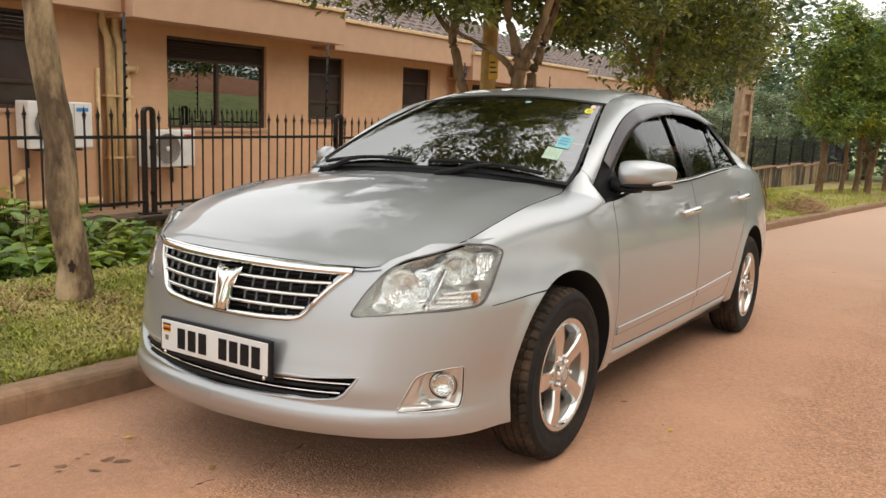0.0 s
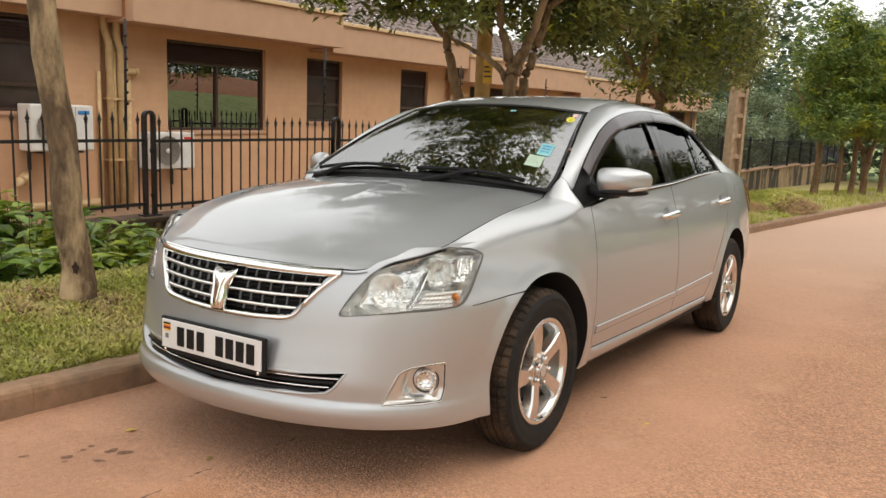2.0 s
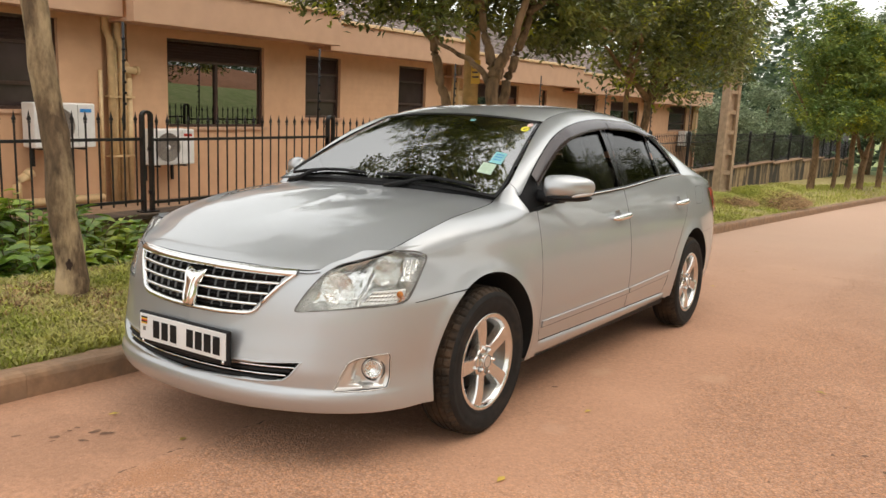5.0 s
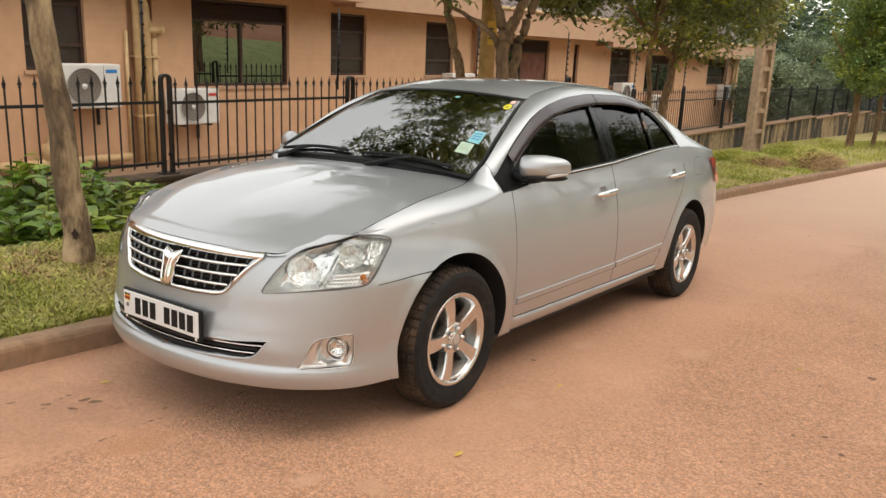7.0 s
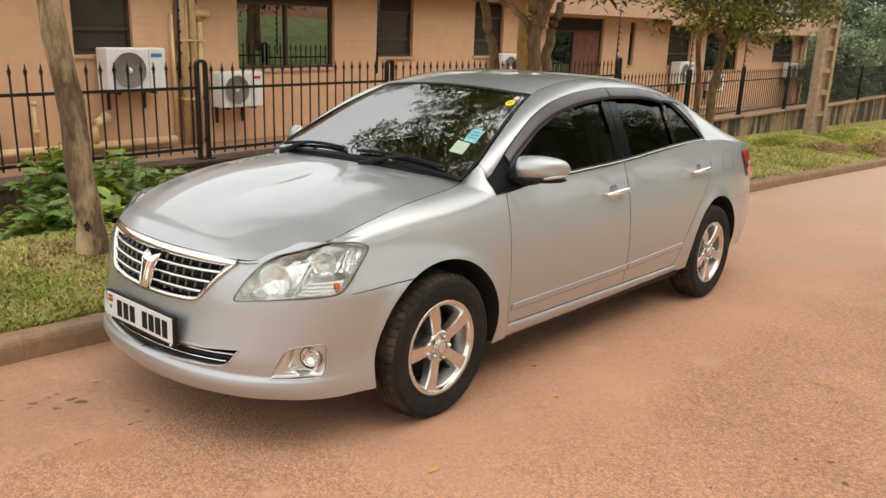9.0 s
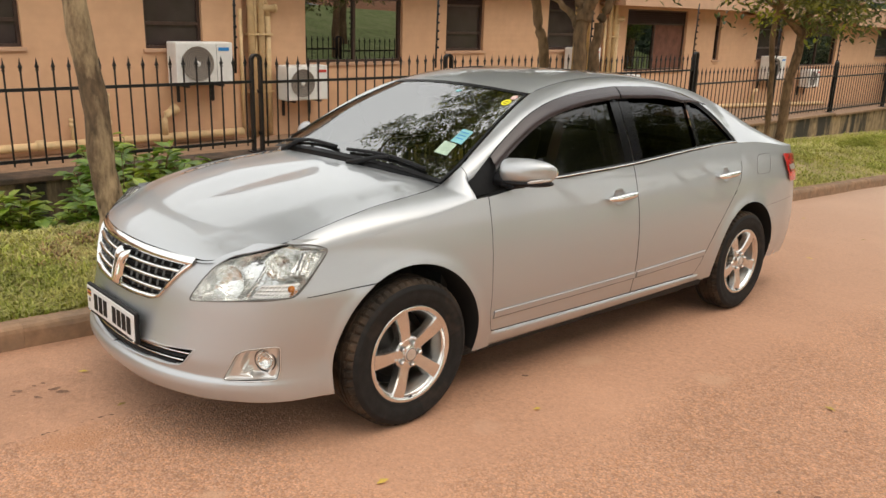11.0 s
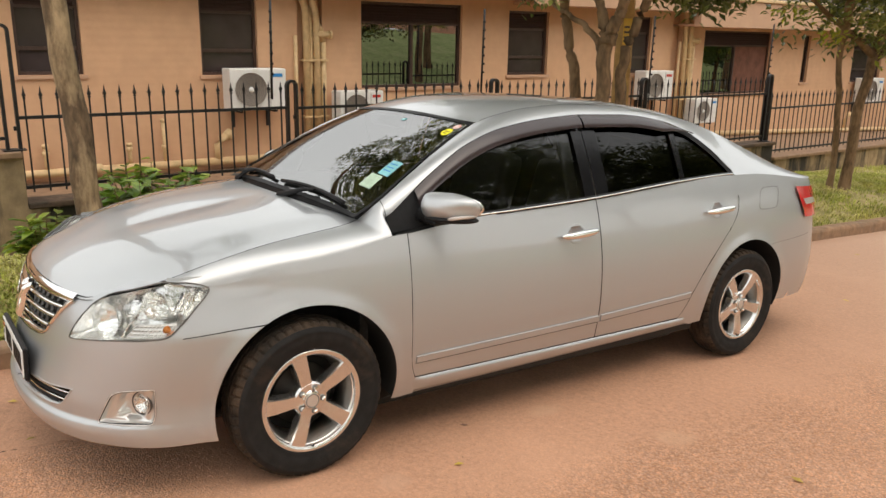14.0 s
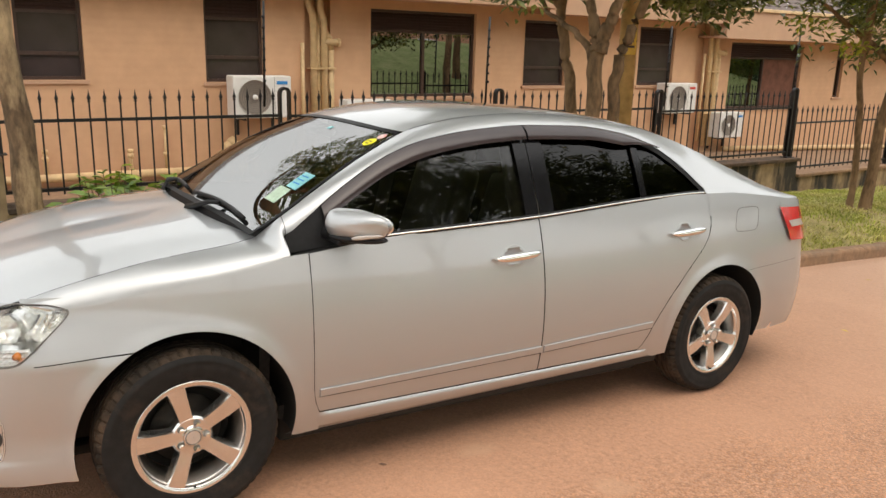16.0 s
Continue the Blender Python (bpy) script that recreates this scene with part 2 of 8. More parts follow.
M_KERB = mat("kerb_concrete", (0.29, 0.178, 0.105), rough=0.95, var=0.25, scale=14, bump=0.7, bump_scale=60,
             second=(0.18, 0.125, 0.085), second_scale=3, second_lo=0.48, second_hi=0.75, per_object=0.015)
M_SOIL = mat("verge_soil", (0.30, 0.25, 0.09), rough=1.0, var=0.35, scale=9, bump=0.8, bump_scale=40,
             second=(0.42, 0.31, 0.16), second_scale=2.0, second_lo=0.5, second_hi=0.68, distance=0.02)
M_GRASS = leaf_mat("grass_blades", (0.34, 0.365, 0.060), (0.60, 0.52, 0.175), 0.65)
M_DRYGRASS = leaf_mat("cut_grass", (0.44, 0.42, 0.14), (0.56, 0.46, 0.23), 0.85)
M_WALLPAINT = mat("peach_plaster", (0.62, 0.376, 0.222), rough=0.85, var=0.05, scale=5, bump=0.25, bump_scale=160,
                  second=(0.55, 0.328, 0.192), second_scale=0.8, second_lo=0.5, second_hi=0.8)
wt, wl = M_WALLPAINT.node_tree.nodes, M_WALLPAINT.node_tree.links
wave = wt.new("ShaderNodeTexWave")
wave.bands_direction = "Z"
wave.inputs["Scale"].default_value = 2.9
wave.inputs["Distortion"].default_value = 0.3
wco = wt.new("ShaderNodeTexCoord")
wl.new(wco.outputs["Object"], wave.inputs["Vector"])
wb = wt.new("ShaderNodeBump")
wb.inputs["Strength"].default_value = 0.25
wb.inputs["Distance"].default_value = 0.004
wl.new(wave.outputs["Fac"], wb.inputs["Height"])
wl.new(wt["Principled BSDF"].inputs["Normal"].links[0].from_socket, wb.inputs["Normal"])
wl.new(wb.outputs["Normal"], wt["Principled BSDF"].inputs["Normal"])
M_FASCIA = mat("fascia_paint", (0.52, 0.325, 0.212), rough=0.8, var=0.05, scale=4, bump=0.15, bump_scale=120,
               second=(0.5, 0.31, 0.21), second_scale=1.1, second_lo=0.52, second_hi=0.8)
M_TRIM = mat("cream_trim", (0.66, 0.47, 0.27), rough=0.7, var=0.08, scale=6)
M_FRAME = mat("bronze_aluminium", (0.075, 0.045, 0.036), rough=0.4, metal=0.3, var=0.15, scale=20)
M_PANE = glass_mat("window_glass", (0.5, 0.5, 0.5), 0.10, ior=3.6)
M_PANEDARK = mat("blind_glass", (0.050, 0.036, 0.034), rough=0.12, var=0.2, scale=3, spec=0.35)
# unlit look of the rooms, put into the wall colour
M_ROOM = mat("room_gloom", (0.10, 0.075, 0.065), rough=0.9, var=0.3, scale=2)
M_CURTAIN = mat("brown_curtain", (0.16, 0.07, 0.045), rough=0.95, var=0.25, scale=6)
M_TILE = mat("roof_tile", (0.17, 0.13, 0.115), rough=0.85, var=0.25, scale=12, bump=0.4, bump_scale=50, per_object=0.2)
M_PIPE = mat("cream_pipe", (0.66, 0.47, 0.25), rough=0.55, var=0.1, scale=10, second=(0.48, 0.33, 0.18), second_scale=4,
             second_lo=0.5, second_hi=0.75)
M_AC = mat("white_enamel", (0.72, 0.71, 0.68), rough=0.45, var=0.05, scale=5, second=(0.6, 0.57, 0.52), second_scale=3, second_lo=0.5, second_hi=0.8)
M_ACDARK = mat("grille_grey", (0.16, 0.15, 0.14), rough=0.7, var=0.2, scale=30)
M_BLUE = mat("blue_print", (0.03, 0.22, 0.55), rough=0.4, var=0.1)
M_REDPRINT = mat("red_print", (0.55, 0.05, 0.03), rough=0.4, var=0.1)
M_FENCE = mat("black_iron", (0.018, 0.017, 0.018), rough=0.5, metal=0.2, var=0.3, scale=30, bump=0.15, bump_scale=200)
M_RETAIN = mat("stained_concrete", (0.33, 0.235, 0.135), rough=0.95, var=0.3, scale=6, bump=0.6, bump_scale=40,
               second=(0.040, 0.034, 0.026), second_scale=1.6, second_lo=0.44, second_hi=0.54)
for nd in M_RETAIN.node_tree.nodes:
    # rain streaks: the stain noise is drawn out downwards
    if nd.type == "TEX_NOISE" and abs(nd.inputs["Scale"].default_value - 1.6) < 1e-4:
        mp = M_RETAIN.node_tree.nodes.new("ShaderNodeMapping")
        mp.inputs["Scale"].default_value = (0.95, 0.95, 0.14)
        tcs = M_RETAIN.node_tree.nodes.new("ShaderNodeTexCoord")
        M_RETAIN.node_tree.links.new(tcs.outputs["Object"], mp.inputs["Vector"])
        M_RETAIN.node_tree.links.new(mp.outputs["Vector"], nd.inputs["Vector"])
M_BARK = mat("bark", (0.150, 0.092, 0.046), rough=0.95, var=0.45, scale=30, bump=1.0, bump_scale=55,
             second=(0.33, 0.21, 0.115), second_scale=2.6, second_lo=0.46, second_hi=0.66, distance=0.01)
M_PALEBARK = mat("pale_bark", (0.135, 0.088, 0.050), rough=0.95, var=0.45, scale=34, bump=1.0, bump_scale=48,
                 second=(0.50, 0.36, 0.21), second_scale=4.0, second_lo=0.45, second_hi=0.60, distance=0.012)
for bark_mat in (M_BARK, M_PALEBARK):
    # bark runs up the stem
    nt = bark_mat.node_tree
    for nd in list(nt.nodes):
        if nd.type == "TEX_NOISE":
            mp = nt.nodes.new("ShaderNodeMapping")
            mp.inputs["Scale"].default_value = (1.0, 1.0, 0.38)
            nt.links.new(nd.inputs["Vector"].links[0].from_socket, mp.inputs["Vector"])
            nt.links.new(mp.outputs["Vector"], nd.inputs["Vector"])
M_SCAR = mat("bark_scar", (0.04, 0.022, 0.016), rough=0.95, var=0.3, scale=40)
M_CRACK = mat("crack_dirt", (0.11, 0.062, 0.038), rough=1.0, var=0.3, scale=50)
M_DAMP = mat("oil_stain", (0.20, 0.108, 0.066), rough=0.95, var=0.3, scale=60)
M_GRIT = mat("road_grit", (0.46, 0.262, 0.168), rough=0.9, var=0.2, scale=30, per_island=0.30)
# darker, blotched concrete for the two wall caps nearest the car
M_CAPDARK = mat("dark_cap_concrete", (0.115, 0.072, 0.045), rough=0.95, var=0.35, scale=9, bump=0.6, bump_scale=50, second=(0.035, 0.028, 0.020), second_scale=2.2, second_lo=0.42, second_hi=0.66)
M_STRAW = mat("brown_straw", (0.33, 0.205, 0.095), rough=0.9, var=0.4, scale=20, per_island=0.5)
M_CAP = mat("cap_concrete", (0.26, 0.16, 0.095), rough=0.9, var=0.2, scale=9, bump=0.4, bump_scale=50)
M_LEAF = leaf_mat("leaf", (0.105, 0.132, 0.040), (0.36, 0.37, 0.085), 0.30)
M_LEAF2 = leaf_mat("leaf_bright", (0.13, 0.21, 0.055), (0.36, 0.42, 0.10))
# leaf colour with the haze of distance mixed in
M_HAZELEAF = leaf_mat("hazed_leaf", (0.22, 0.27, 0.16), (0.38, 0.44, 0.26), 0.6)
M_SHRUB = leaf_mat("shrub_leaf", (0.15, 0.25, 0.028), (0.60, 0.60, 0.065), 0.32)
M_YOUNG = leaf_mat("young_leaf", (0.33, 0.37, 0.03), (0.42, 0.42, 0.05))
# foliage of the far woods, greyed in colour for haze
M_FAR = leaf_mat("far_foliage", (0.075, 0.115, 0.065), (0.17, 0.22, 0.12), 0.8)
M_POLE = mat("pole_concrete", (0.40, 0.285, 0.19), rough=0.95, var=0.2, scale=12, bump=0.5, bump_scale=60)
M_WOOD = mat("pole_wood", (0.42, 0.26, 0.10), rough=0.85, var=0.25, scale=10, bump=0.4, bump_scale=30)
M_YELLOW = mat("yellow_sign", (0.72, 0.42, 0.04), rough=0.45, var=0.08)
M_DRYLEAF = mat("dry_leaf", (0.45, 0.30, 0.05), rough=0.7, var=0.3, per_object=0.4)
M_BANK = mat("red_earth", (0.34, 0.16, 0.085), rough=1.0, var=0.25, scale=4, bump=0.6, bump_scale=15)
M_LAWN = mat("lawn", (0.20, 0.25, 0.08), rough=1.0, var=0.35, scale=5, bump=0.9, bump_scale=30, second=(0.30, 0.32, 0.13), second_scale=1.0)


# ---- mesh helpers ----
def shade(ob, smooth=True):
    if smooth:
        for poly in ob.data.polygons:
            poly.use_smooth = True
    return ob


def mesh_ob(name, verts, faces, material, parent=None, label="", smooth=False):
    me = bpy.data.meshes.new(name)
    me.from_pydata([tuple(v) for v in verts], [], faces)
    me.materials.append(material)
    me.update()
    ob = new(name, me)
    if parent:
        ob.parent = parent
    if label:
        ob["label"] = label
    return shade(ob, smooth)


def part(name, bm, material, parent=None, label="", smooth=False):
    me = bpy.data.meshes.new(name)
    bm.normal_update()
    bm.to_mesh(me)
    bm.free()
    me.materials.append(material)
    ob = new(name, me)
    if parent:
        ob.parent = parent
    if label:
        ob["label"] = label
    return shade(ob, smooth)


def empty(name, m=None):
    ob = new(name)
    ob.empty_display_size = 0.1
    if m is not None:
        ob.matrix_world = m
    return ob


def add_box(bm, x0, x1, y0, y1, z0, z1, bevel=0.0):
    r = bmesh.ops.create_cube(bm, size=1.0)
    vs = r["verts"]
    for v in vs:
        v.co = Vector(((x0 + x1) / 2 + v.co.x * (x1 - x0), (y0 + y1) / 2 + v.co.y * (y1 - y0), (z0 + z1) / 2 + v.co.z * (z1 - z0)))
    if bevel:
        es = list({e for v in vs for e in v.link_edges})
        bmesh.ops.bevel(bm, geom=es, offset=bevel, segments=2, affect="EDGES", profile=0.5)


def box(name, x0, x1, y0, y1, z0, z1, material, parent=None, label="", bevel=0.0):
    bm = bmesh.new()
    add_box(bm, x0, x1, y0, y1, z0, z1, bevel)
    return part(name, bm, material, parent, label)


def tube_data(points, radii, sides=10, cap=True):
    """Vertices and faces of a tube along points."""
    pts = [Vector(p) for p in points]
    verts, faces = [], []
    ref = Vector((0, 0, 1))
    for i, p in enumerate(pts):
        d = (pts[min(i + 1, len(pts) - 1)] - pts[max(i - 1, 0)]).normalized()
        side = d.cross(ref if abs(d.z) < 0.9 else Vector((0, 1, 0))).normalized()
        up = side.cross(d).normalized()
        r = radii[i] if hasattr(radii, "__len__") else radii
        for k in range(sides):
            a = 2 * math.pi * k / sides
            verts.append(p + side * (math.cos(a) * r) + up * (math.sin(a) * r))
    for i in range(len(pts) - 1):
        for k in range(sides):
            a, b = i * sides + k, i * sides + (k + 1) % sides
            faces.append((a, b, b + sides, a + sides))
    if cap:
        faces.append(tuple(range(sides))[::-1])
        faces.append(tuple((len(pts) - 1) * sides + k for k in range(sides)))
    return verts, faces


def tube(name, points, radii, material, parent=None, label="", sides=10):
    v, f = tube_data(points, radii, sides)
    return mesh_ob(name, v, f, material, parent, label, True)


def lathe(name, profile, material, parent=None, label="", sides=32, axis="x", smooth=True):
    """Turn (radius, along) pairs about the x axis."""
    verts, faces = [], []
    n = len(profile)
    for k in range(sides):
        a = 2 * math.pi * k / sides
        for r, h in profile:
            if axis == "x":
                verts.append((h, r * math.cos(a), r * math.sin(a)))
            else:
                verts.append((r * math.cos(a), r * math.sin(a), h))
    for k in range(sides):
        for i in range(n - 1):
            a, b = k * n + i, ((k + 1) % sides) * n + i
            faces.append((a, b, b + 1, a + 1))
    return mesh_ob(name, verts, faces, material, parent, label, smooth)


def spline(points):
    """A smooth, monotone curve through (x, y) pairs."""
    xs = [p[0] for p in points]
    ys = [p[1] for p in points]
    n = len(xs)
    d = [(ys[i + 1] - ys[i]) / (xs[i + 1] - xs[i]) for i in range(n - 1)]
    t = [d[0]] + [0 if d[i - 1] * d[i] <= 0 else 2 * d[i - 1] * d[i] / (d[i - 1] + d[i]) for i in range(1, n - 1)] + [d[-1]]

    def f(x):
        if x <= xs[0]:
            return ys[0]
        if x >= xs[-1]:
            return ys[-1]
        i = 0
        while x > xs[i + 1]:
            i += 1
        h = xs[i + 1] - xs[i]
        u = (x - xs[i]) / h
        return ((2 * u ** 3 - 3 * u ** 2 + 1) * ys[i] + (u ** 3 - 2 * u ** 2 + u) * h * t[i]
                + (-2 * u ** 3 + 3 * u ** 2) * ys[i + 1] + (u ** 3 - u ** 2) * h * t[i + 1])
    return f

# ---- ground, road and verge ----
def road_z(x, y):
    return -0.022 + 0.025 * max(-3.0, min(x, 4.5)) - 0.038 * max(-30.0, min(y, 60.0))


kerb_x = spline([(-40, -0.95), (3.0, -0.95), (6.0, -0.86), (8.5, -0.78), (11.5, -0.6), (18, -0.2), (26, 0.4), (60, 3.5)])


def verge_z(x, y):
    """Height of the verge inside the kerb: a slight rise, then a fall to the ditch at the wall."""
    d = kerb_x(y) - 0.14 - x
    far = max(0.0, min(1.0, (y - 3.0) / 5.0))
    rise = 0.10 + 0.10 * min(1.0, d / 0.9)
    if far < 1:
        drop_near = 0.75 * max(0.0, min(1.0, (d - 1.35) / 0.9))
    else:
        drop_near = 0
    drop_far = 0.45 * max(0.0, min(1.0, (d - 1.2) / 3.2))
    return road_z(kerb_x(y), y) + rise - drop_near * (1 - far) - drop_far * far + 0.02 * noise.noise((x * 1.5, y * 1.5, 0))


def sheet(name, xs, ys, z, material, label, category):
    verts = [(x(y) if callable(x) else x, y, 0) for y in ys for x in xs]
    verts = [(vx, vy, z(vx, vy)) for vx, vy, _ in verts]
    w = len(xs)
    faces = [(j * w + i, j * w + i + 1, (j + 1) * w + i + 1, (j + 1) * w + i) for j in range(len(ys) - 1) for i in range(w - 1)]
    ob = mesh_ob(name, verts, faces, material, smooth=True)
    return tagged(ob, label, category, kind="structure")


ys_fine = [-30, -20, -14, -10, -7] + [-5 + 0.25 * i for i in range(100)] + [20 + 1.5 * i for i in range(12)] + [42, 50, 60]


def road_bump(x, y):
    return road_z(x, y) + 0.006 * noise.noise((x * 1.3, y * 1.3, 3))


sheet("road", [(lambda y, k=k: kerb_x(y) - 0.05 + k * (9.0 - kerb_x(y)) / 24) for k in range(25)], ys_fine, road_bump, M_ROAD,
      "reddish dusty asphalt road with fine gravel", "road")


sheet("grass_verge", [(lambda y, k=k: kerb_x(y) - 0.14 - k * (5.15 + kerb_x(y)) / 24) for k in range(25)], ys_fine, verge_z, M_SOIL,
      "worn grass verge of soil and clippings beside the kerb", "grass verge")


# far ground that reaches the horizon, below everything
def far_z(x, y):
    r = math.hypot(x, y)
    return -2.6 - 0.012 * min(r, 200)


sheet("ground", [-2500, -600, -150, -60, -20, 0, 20, 60, 150, 600, 2500], [-2500, -600, -150, -60, -20, 0, 20, 60, 150, 600, 2500], far_z,
      M_LAWN, "green ground that falls away beyond the street", "ground")
# yard between the fence and the house
sheet("house_yard", [-8.75, -8.0, -7.0, -6.2, -5.42], [-14 + i for i in range(57)],
      lambda x, y: -0.42 - 0.035 * max(0, y - 10), M_CAP, "bare concrete apron beside the house wall", "yard")


# bank across the road, behind the walk
def bank_z(x, y):
    d = x - 9.15
    return road_z(6, y) + 0.10 + 0.235 * max(0, min(d, 11.5)) + 0.15 * noise.noise((x * .3, y * .3, 5))


sheet("grass_bank", [8.95 + 0.7 * i for i in range(17)], [-30 + 2 * i for i in range(40)], bank_z, M_LAWN, "green lawn on a slope across the road", "bank")
sheet("earth_bank", [20.1 + 0.9 * i for i in range(6)], [-30 + 2 * i for i in range(40)],
      lambda x, y: road_z(6, y) + 2.66 + 0.32 * (x - 20.1) + 0.3 * noise.noise((x * .4, y * .4, 8)), M_BANK, "red earth bank above the lawn", "bank")

# kerb stones
kerb = tagged(empty("kerb"), "weathered concrete kerb stones with mossy stains", "kerb", kind="structure")


def kerb_stone():
    """A rough cast stone with rubbed, chipped edges, one metre long."""
    prof = [(0.07, -0.12), (0.072, 0.0), (0.070, 0.085), (0.064, 0.103), (0.050, 0.113), (0.0, 0.116), (-0.055, 0.112), (-0.07, 0.09), (-0.07, -0.12)]
    verts, faces = [], []
    n, m = 24, len(prof)
    for i in range(n + 1):
        y_ = 0.9995 * i / n
        for k, (px, pz) in enumerate(prof):
            e = 0.010 if 2 <= k <= 6 else 0.005
            ends = min(1.0, 4 * i / n, 4 * (n - i) / n)
            verts.append((px + e * noise.noise((y_ * 9, k * 0.7, 1)) * ends, y_, pz + e * noise.noise((y_ * 9, k * 0.7, 7)) * ends))
    for i in range(n):
        for k in range(m - 1):
            q = i * m + k
            faces.append((q, q + 1, q + m + 1, q + m))
    faces += [tuple(range(m)), tuple(n * m + k for k in range(m))[::-1]]
    return mesh_ob("kerb_stone", verts, [q[::-1] for q in faces], M_KERB, kerb)


kerb_mesh = kerb_stone()
y = -14.0
first = True
while y < 48:
    a = math.atan2(kerb_x(y) - kerb_x(y + 1), 1.0)
    slope = math.degrees(math.atan(-0.038 + 0.025 * (kerb_x(y + 1) - kerb_x(y))))
    ob = kerb_mesh if first else new("kerb_stone", kerb_mesh.data)
    ob.parent = kerb
    ob.matrix_world = pose(kerb_x(y) - 0.07 + 0.002 * math.sin(y * 5), y, road_z(kerb_x(y), y) + 0.001 * math.sin(y * 3), slope, 0, math.degrees(a))
    first = False
    y += 1.0

# ---- retaining wall and fence ----
wall_low = tagged(empty("retaining_wall"), "stained concrete retaining wall under the iron fence", "retaining wall", kind="structure")
STEPS = [(-14, -3.2, 0.95), (-3.2, -0.12, 0.50), (-0.12, 8.75, 0.0), (8.75, 12.3, -0.14), (12.3, 18.6, -0.43), (18.6, 25.6, -0.47),
         (25.6, 33.6, -0.56), (33.6, 40.0, -0.66), (40.0, 46.0, -0.80), (46.0, 51.0, -1.0), (51.0, 57.0, -1.2)]
for a, b, top in STEPS:
    box("wall_body", -5.46, -5.2, a, b, -3.2, top - 0.06, M_RETAIN, wall_low)
    box("wall_cap", -5.5, -5.14, a, b, top - 0.06, top, M_CAPDARK if a in (-0.12, 8.75) else M_CAP, wall_low, bevel=0.012)


def fence_panel(y0, y1, low, up, tip):
    """One framed panel of thin pickets with spear tips between two posts."""
    f = empty("iron_fence_panel", pose(-5.3, y0, 0))
    n = max(2, round((y1 - y0 - 0.12) / 0.146))
    step = (y1 - y0 - 0.12) / n
    bm = bmesh.new()
    z0 = low - 0.05
    h = 0.008
    prof = [(z0, h), (tip - 0.125, h), (tip - 0.122, 0.014), (tip - 0.110, 0.014), (tip - 0.107, 0.007), (tip - 0.092, 0.017), (tip - 0.082, 0.017), (tip - 0.06, 0.009), (tip, 0.001)]
    rings = []
    for z, r in prof:
        rings.append([bm.verts.new((sx * r * 0.7, sy * r, z)) for sx, sy in ((-1, -1), (1, -1), (1, 1), (-1, 1))])
    for ra, rb in zip(rings, rings[1:]):
        for k in range(4):
            bm.faces.new((ra[k], ra[(k + 1) % 4], rb[(k + 1) % 4], rb[k]))
    bm.faces.new(rings[0][::-1])
    first = part("picket", bm, M_FENCE, f)
    first.location = (0, 0.06 + step / 2, 0)
    for i in range(1, n):
        o = new("picket", first.data)
        o.parent = f
        o.location = (0, 0.06 + step * (i + 0.5), 0)
    box("rail", -0.012, 0.012, 0.05, y1 - y0 - 0.05, up - 0.016, up + 0.016, M_FENCE, f)
    box("rail", -0.012, 0.012, 0.05, y1 - y0 - 0.05, low - 0.016, low + 0.016, M_FENCE, f)
    box("stile", -0.014, 0.014, 0.045, 0.07, low, up, M_FENCE, f)
    box("stile", -0.014, 0.014, y1 - y0 - 0.07, y1 - y0 - 0.045, low, up, M_FENCE, f)
    for zz in (low + 0.12, up - 0.1):
        box("hinge", -0.012, 0.012, 0.015, 0.05, zz - 0.02, zz + 0.02, M_FENCE, f)
    return tagged(f, "black wrought-iron fence panel with spear-tipped pickets", "fence panel", "street fence panels")


def fence_post(y, z0, top):
    """A post of two bars under one rounded top."""
    f = empty("fence_post", pose(-5.3, y, 0))
    w, r = 0.028, 0.055
    pts = [(0, -r, z0), (0, -r, top - r)] + [(0, -r * math.cos(a), top - r + r * math.sin(a)) for a in [math.pi * i / 8 for i in range(1, 8)]] + [(0, r, top - r), (0, r, z0)]
    hv, hf = [], []
    for i, (px, py, pz) in enumerate(pts):
        a = math.pi * max(0, min(1, (i - 1) / 8))
        ny, nz = -math.cos(a), math.sin(a)
        for sx_, sn in ((-0.032, -1), (0.032, -1), (0.032, 1), (-0.032, 1)):
            hv.append((sx_, py + ny * 0.015 * sn, pz + nz * 0.015 * sn))
    for i in range(len(pts) - 1):
        for k in range(4):
            p, q = i * 4 + k, i * 4 + (k + 1) % 4
            hf.append((p, q, q + 4, p + 4))
    mesh_ob("hooped_bar", hv, hf, M_FENCE, f)
    box("base_plate", -0.07, 0.07, -0.1, 0.1, z0, z0 + 0.012, M_FENCE, f)
    return tagged(f, "black iron fence post bent over in a rounded hoop", "fence post", "street fence posts")


POSTS = [(-6.2, 0.95, 2.15), (-3.2, 0.95, 2.15), (-0.17, 0.5, 1.67), (2.74, 0.0, 1.11), (5.73, 0.0, 1.08), (8.75, 0.0, 1.05), (12.12, -0.14, 1.06), (15.37, -0.43, 0.78),
         (18.56, -0.43, 0.78), (21.95, -0.47, 0.75), (25.55, -0.47, 0.73), (29.5, -0.56, 0.70), (33.6, -0.56, 0.66), (37.0, -0.66, 0.55), (40.0, -0.66, 0.5), (43.0, -0.8, 0.4), (46.0, -0.8, 0.35), (48.5, -1.0, 0.15), (51.0, -1.0, 0.1), (54.0, -1.2, -0.1), (57.0, -1.2, -0.1)]
for y, z0, top in POSTS:
    fence_post(y, z0, top)
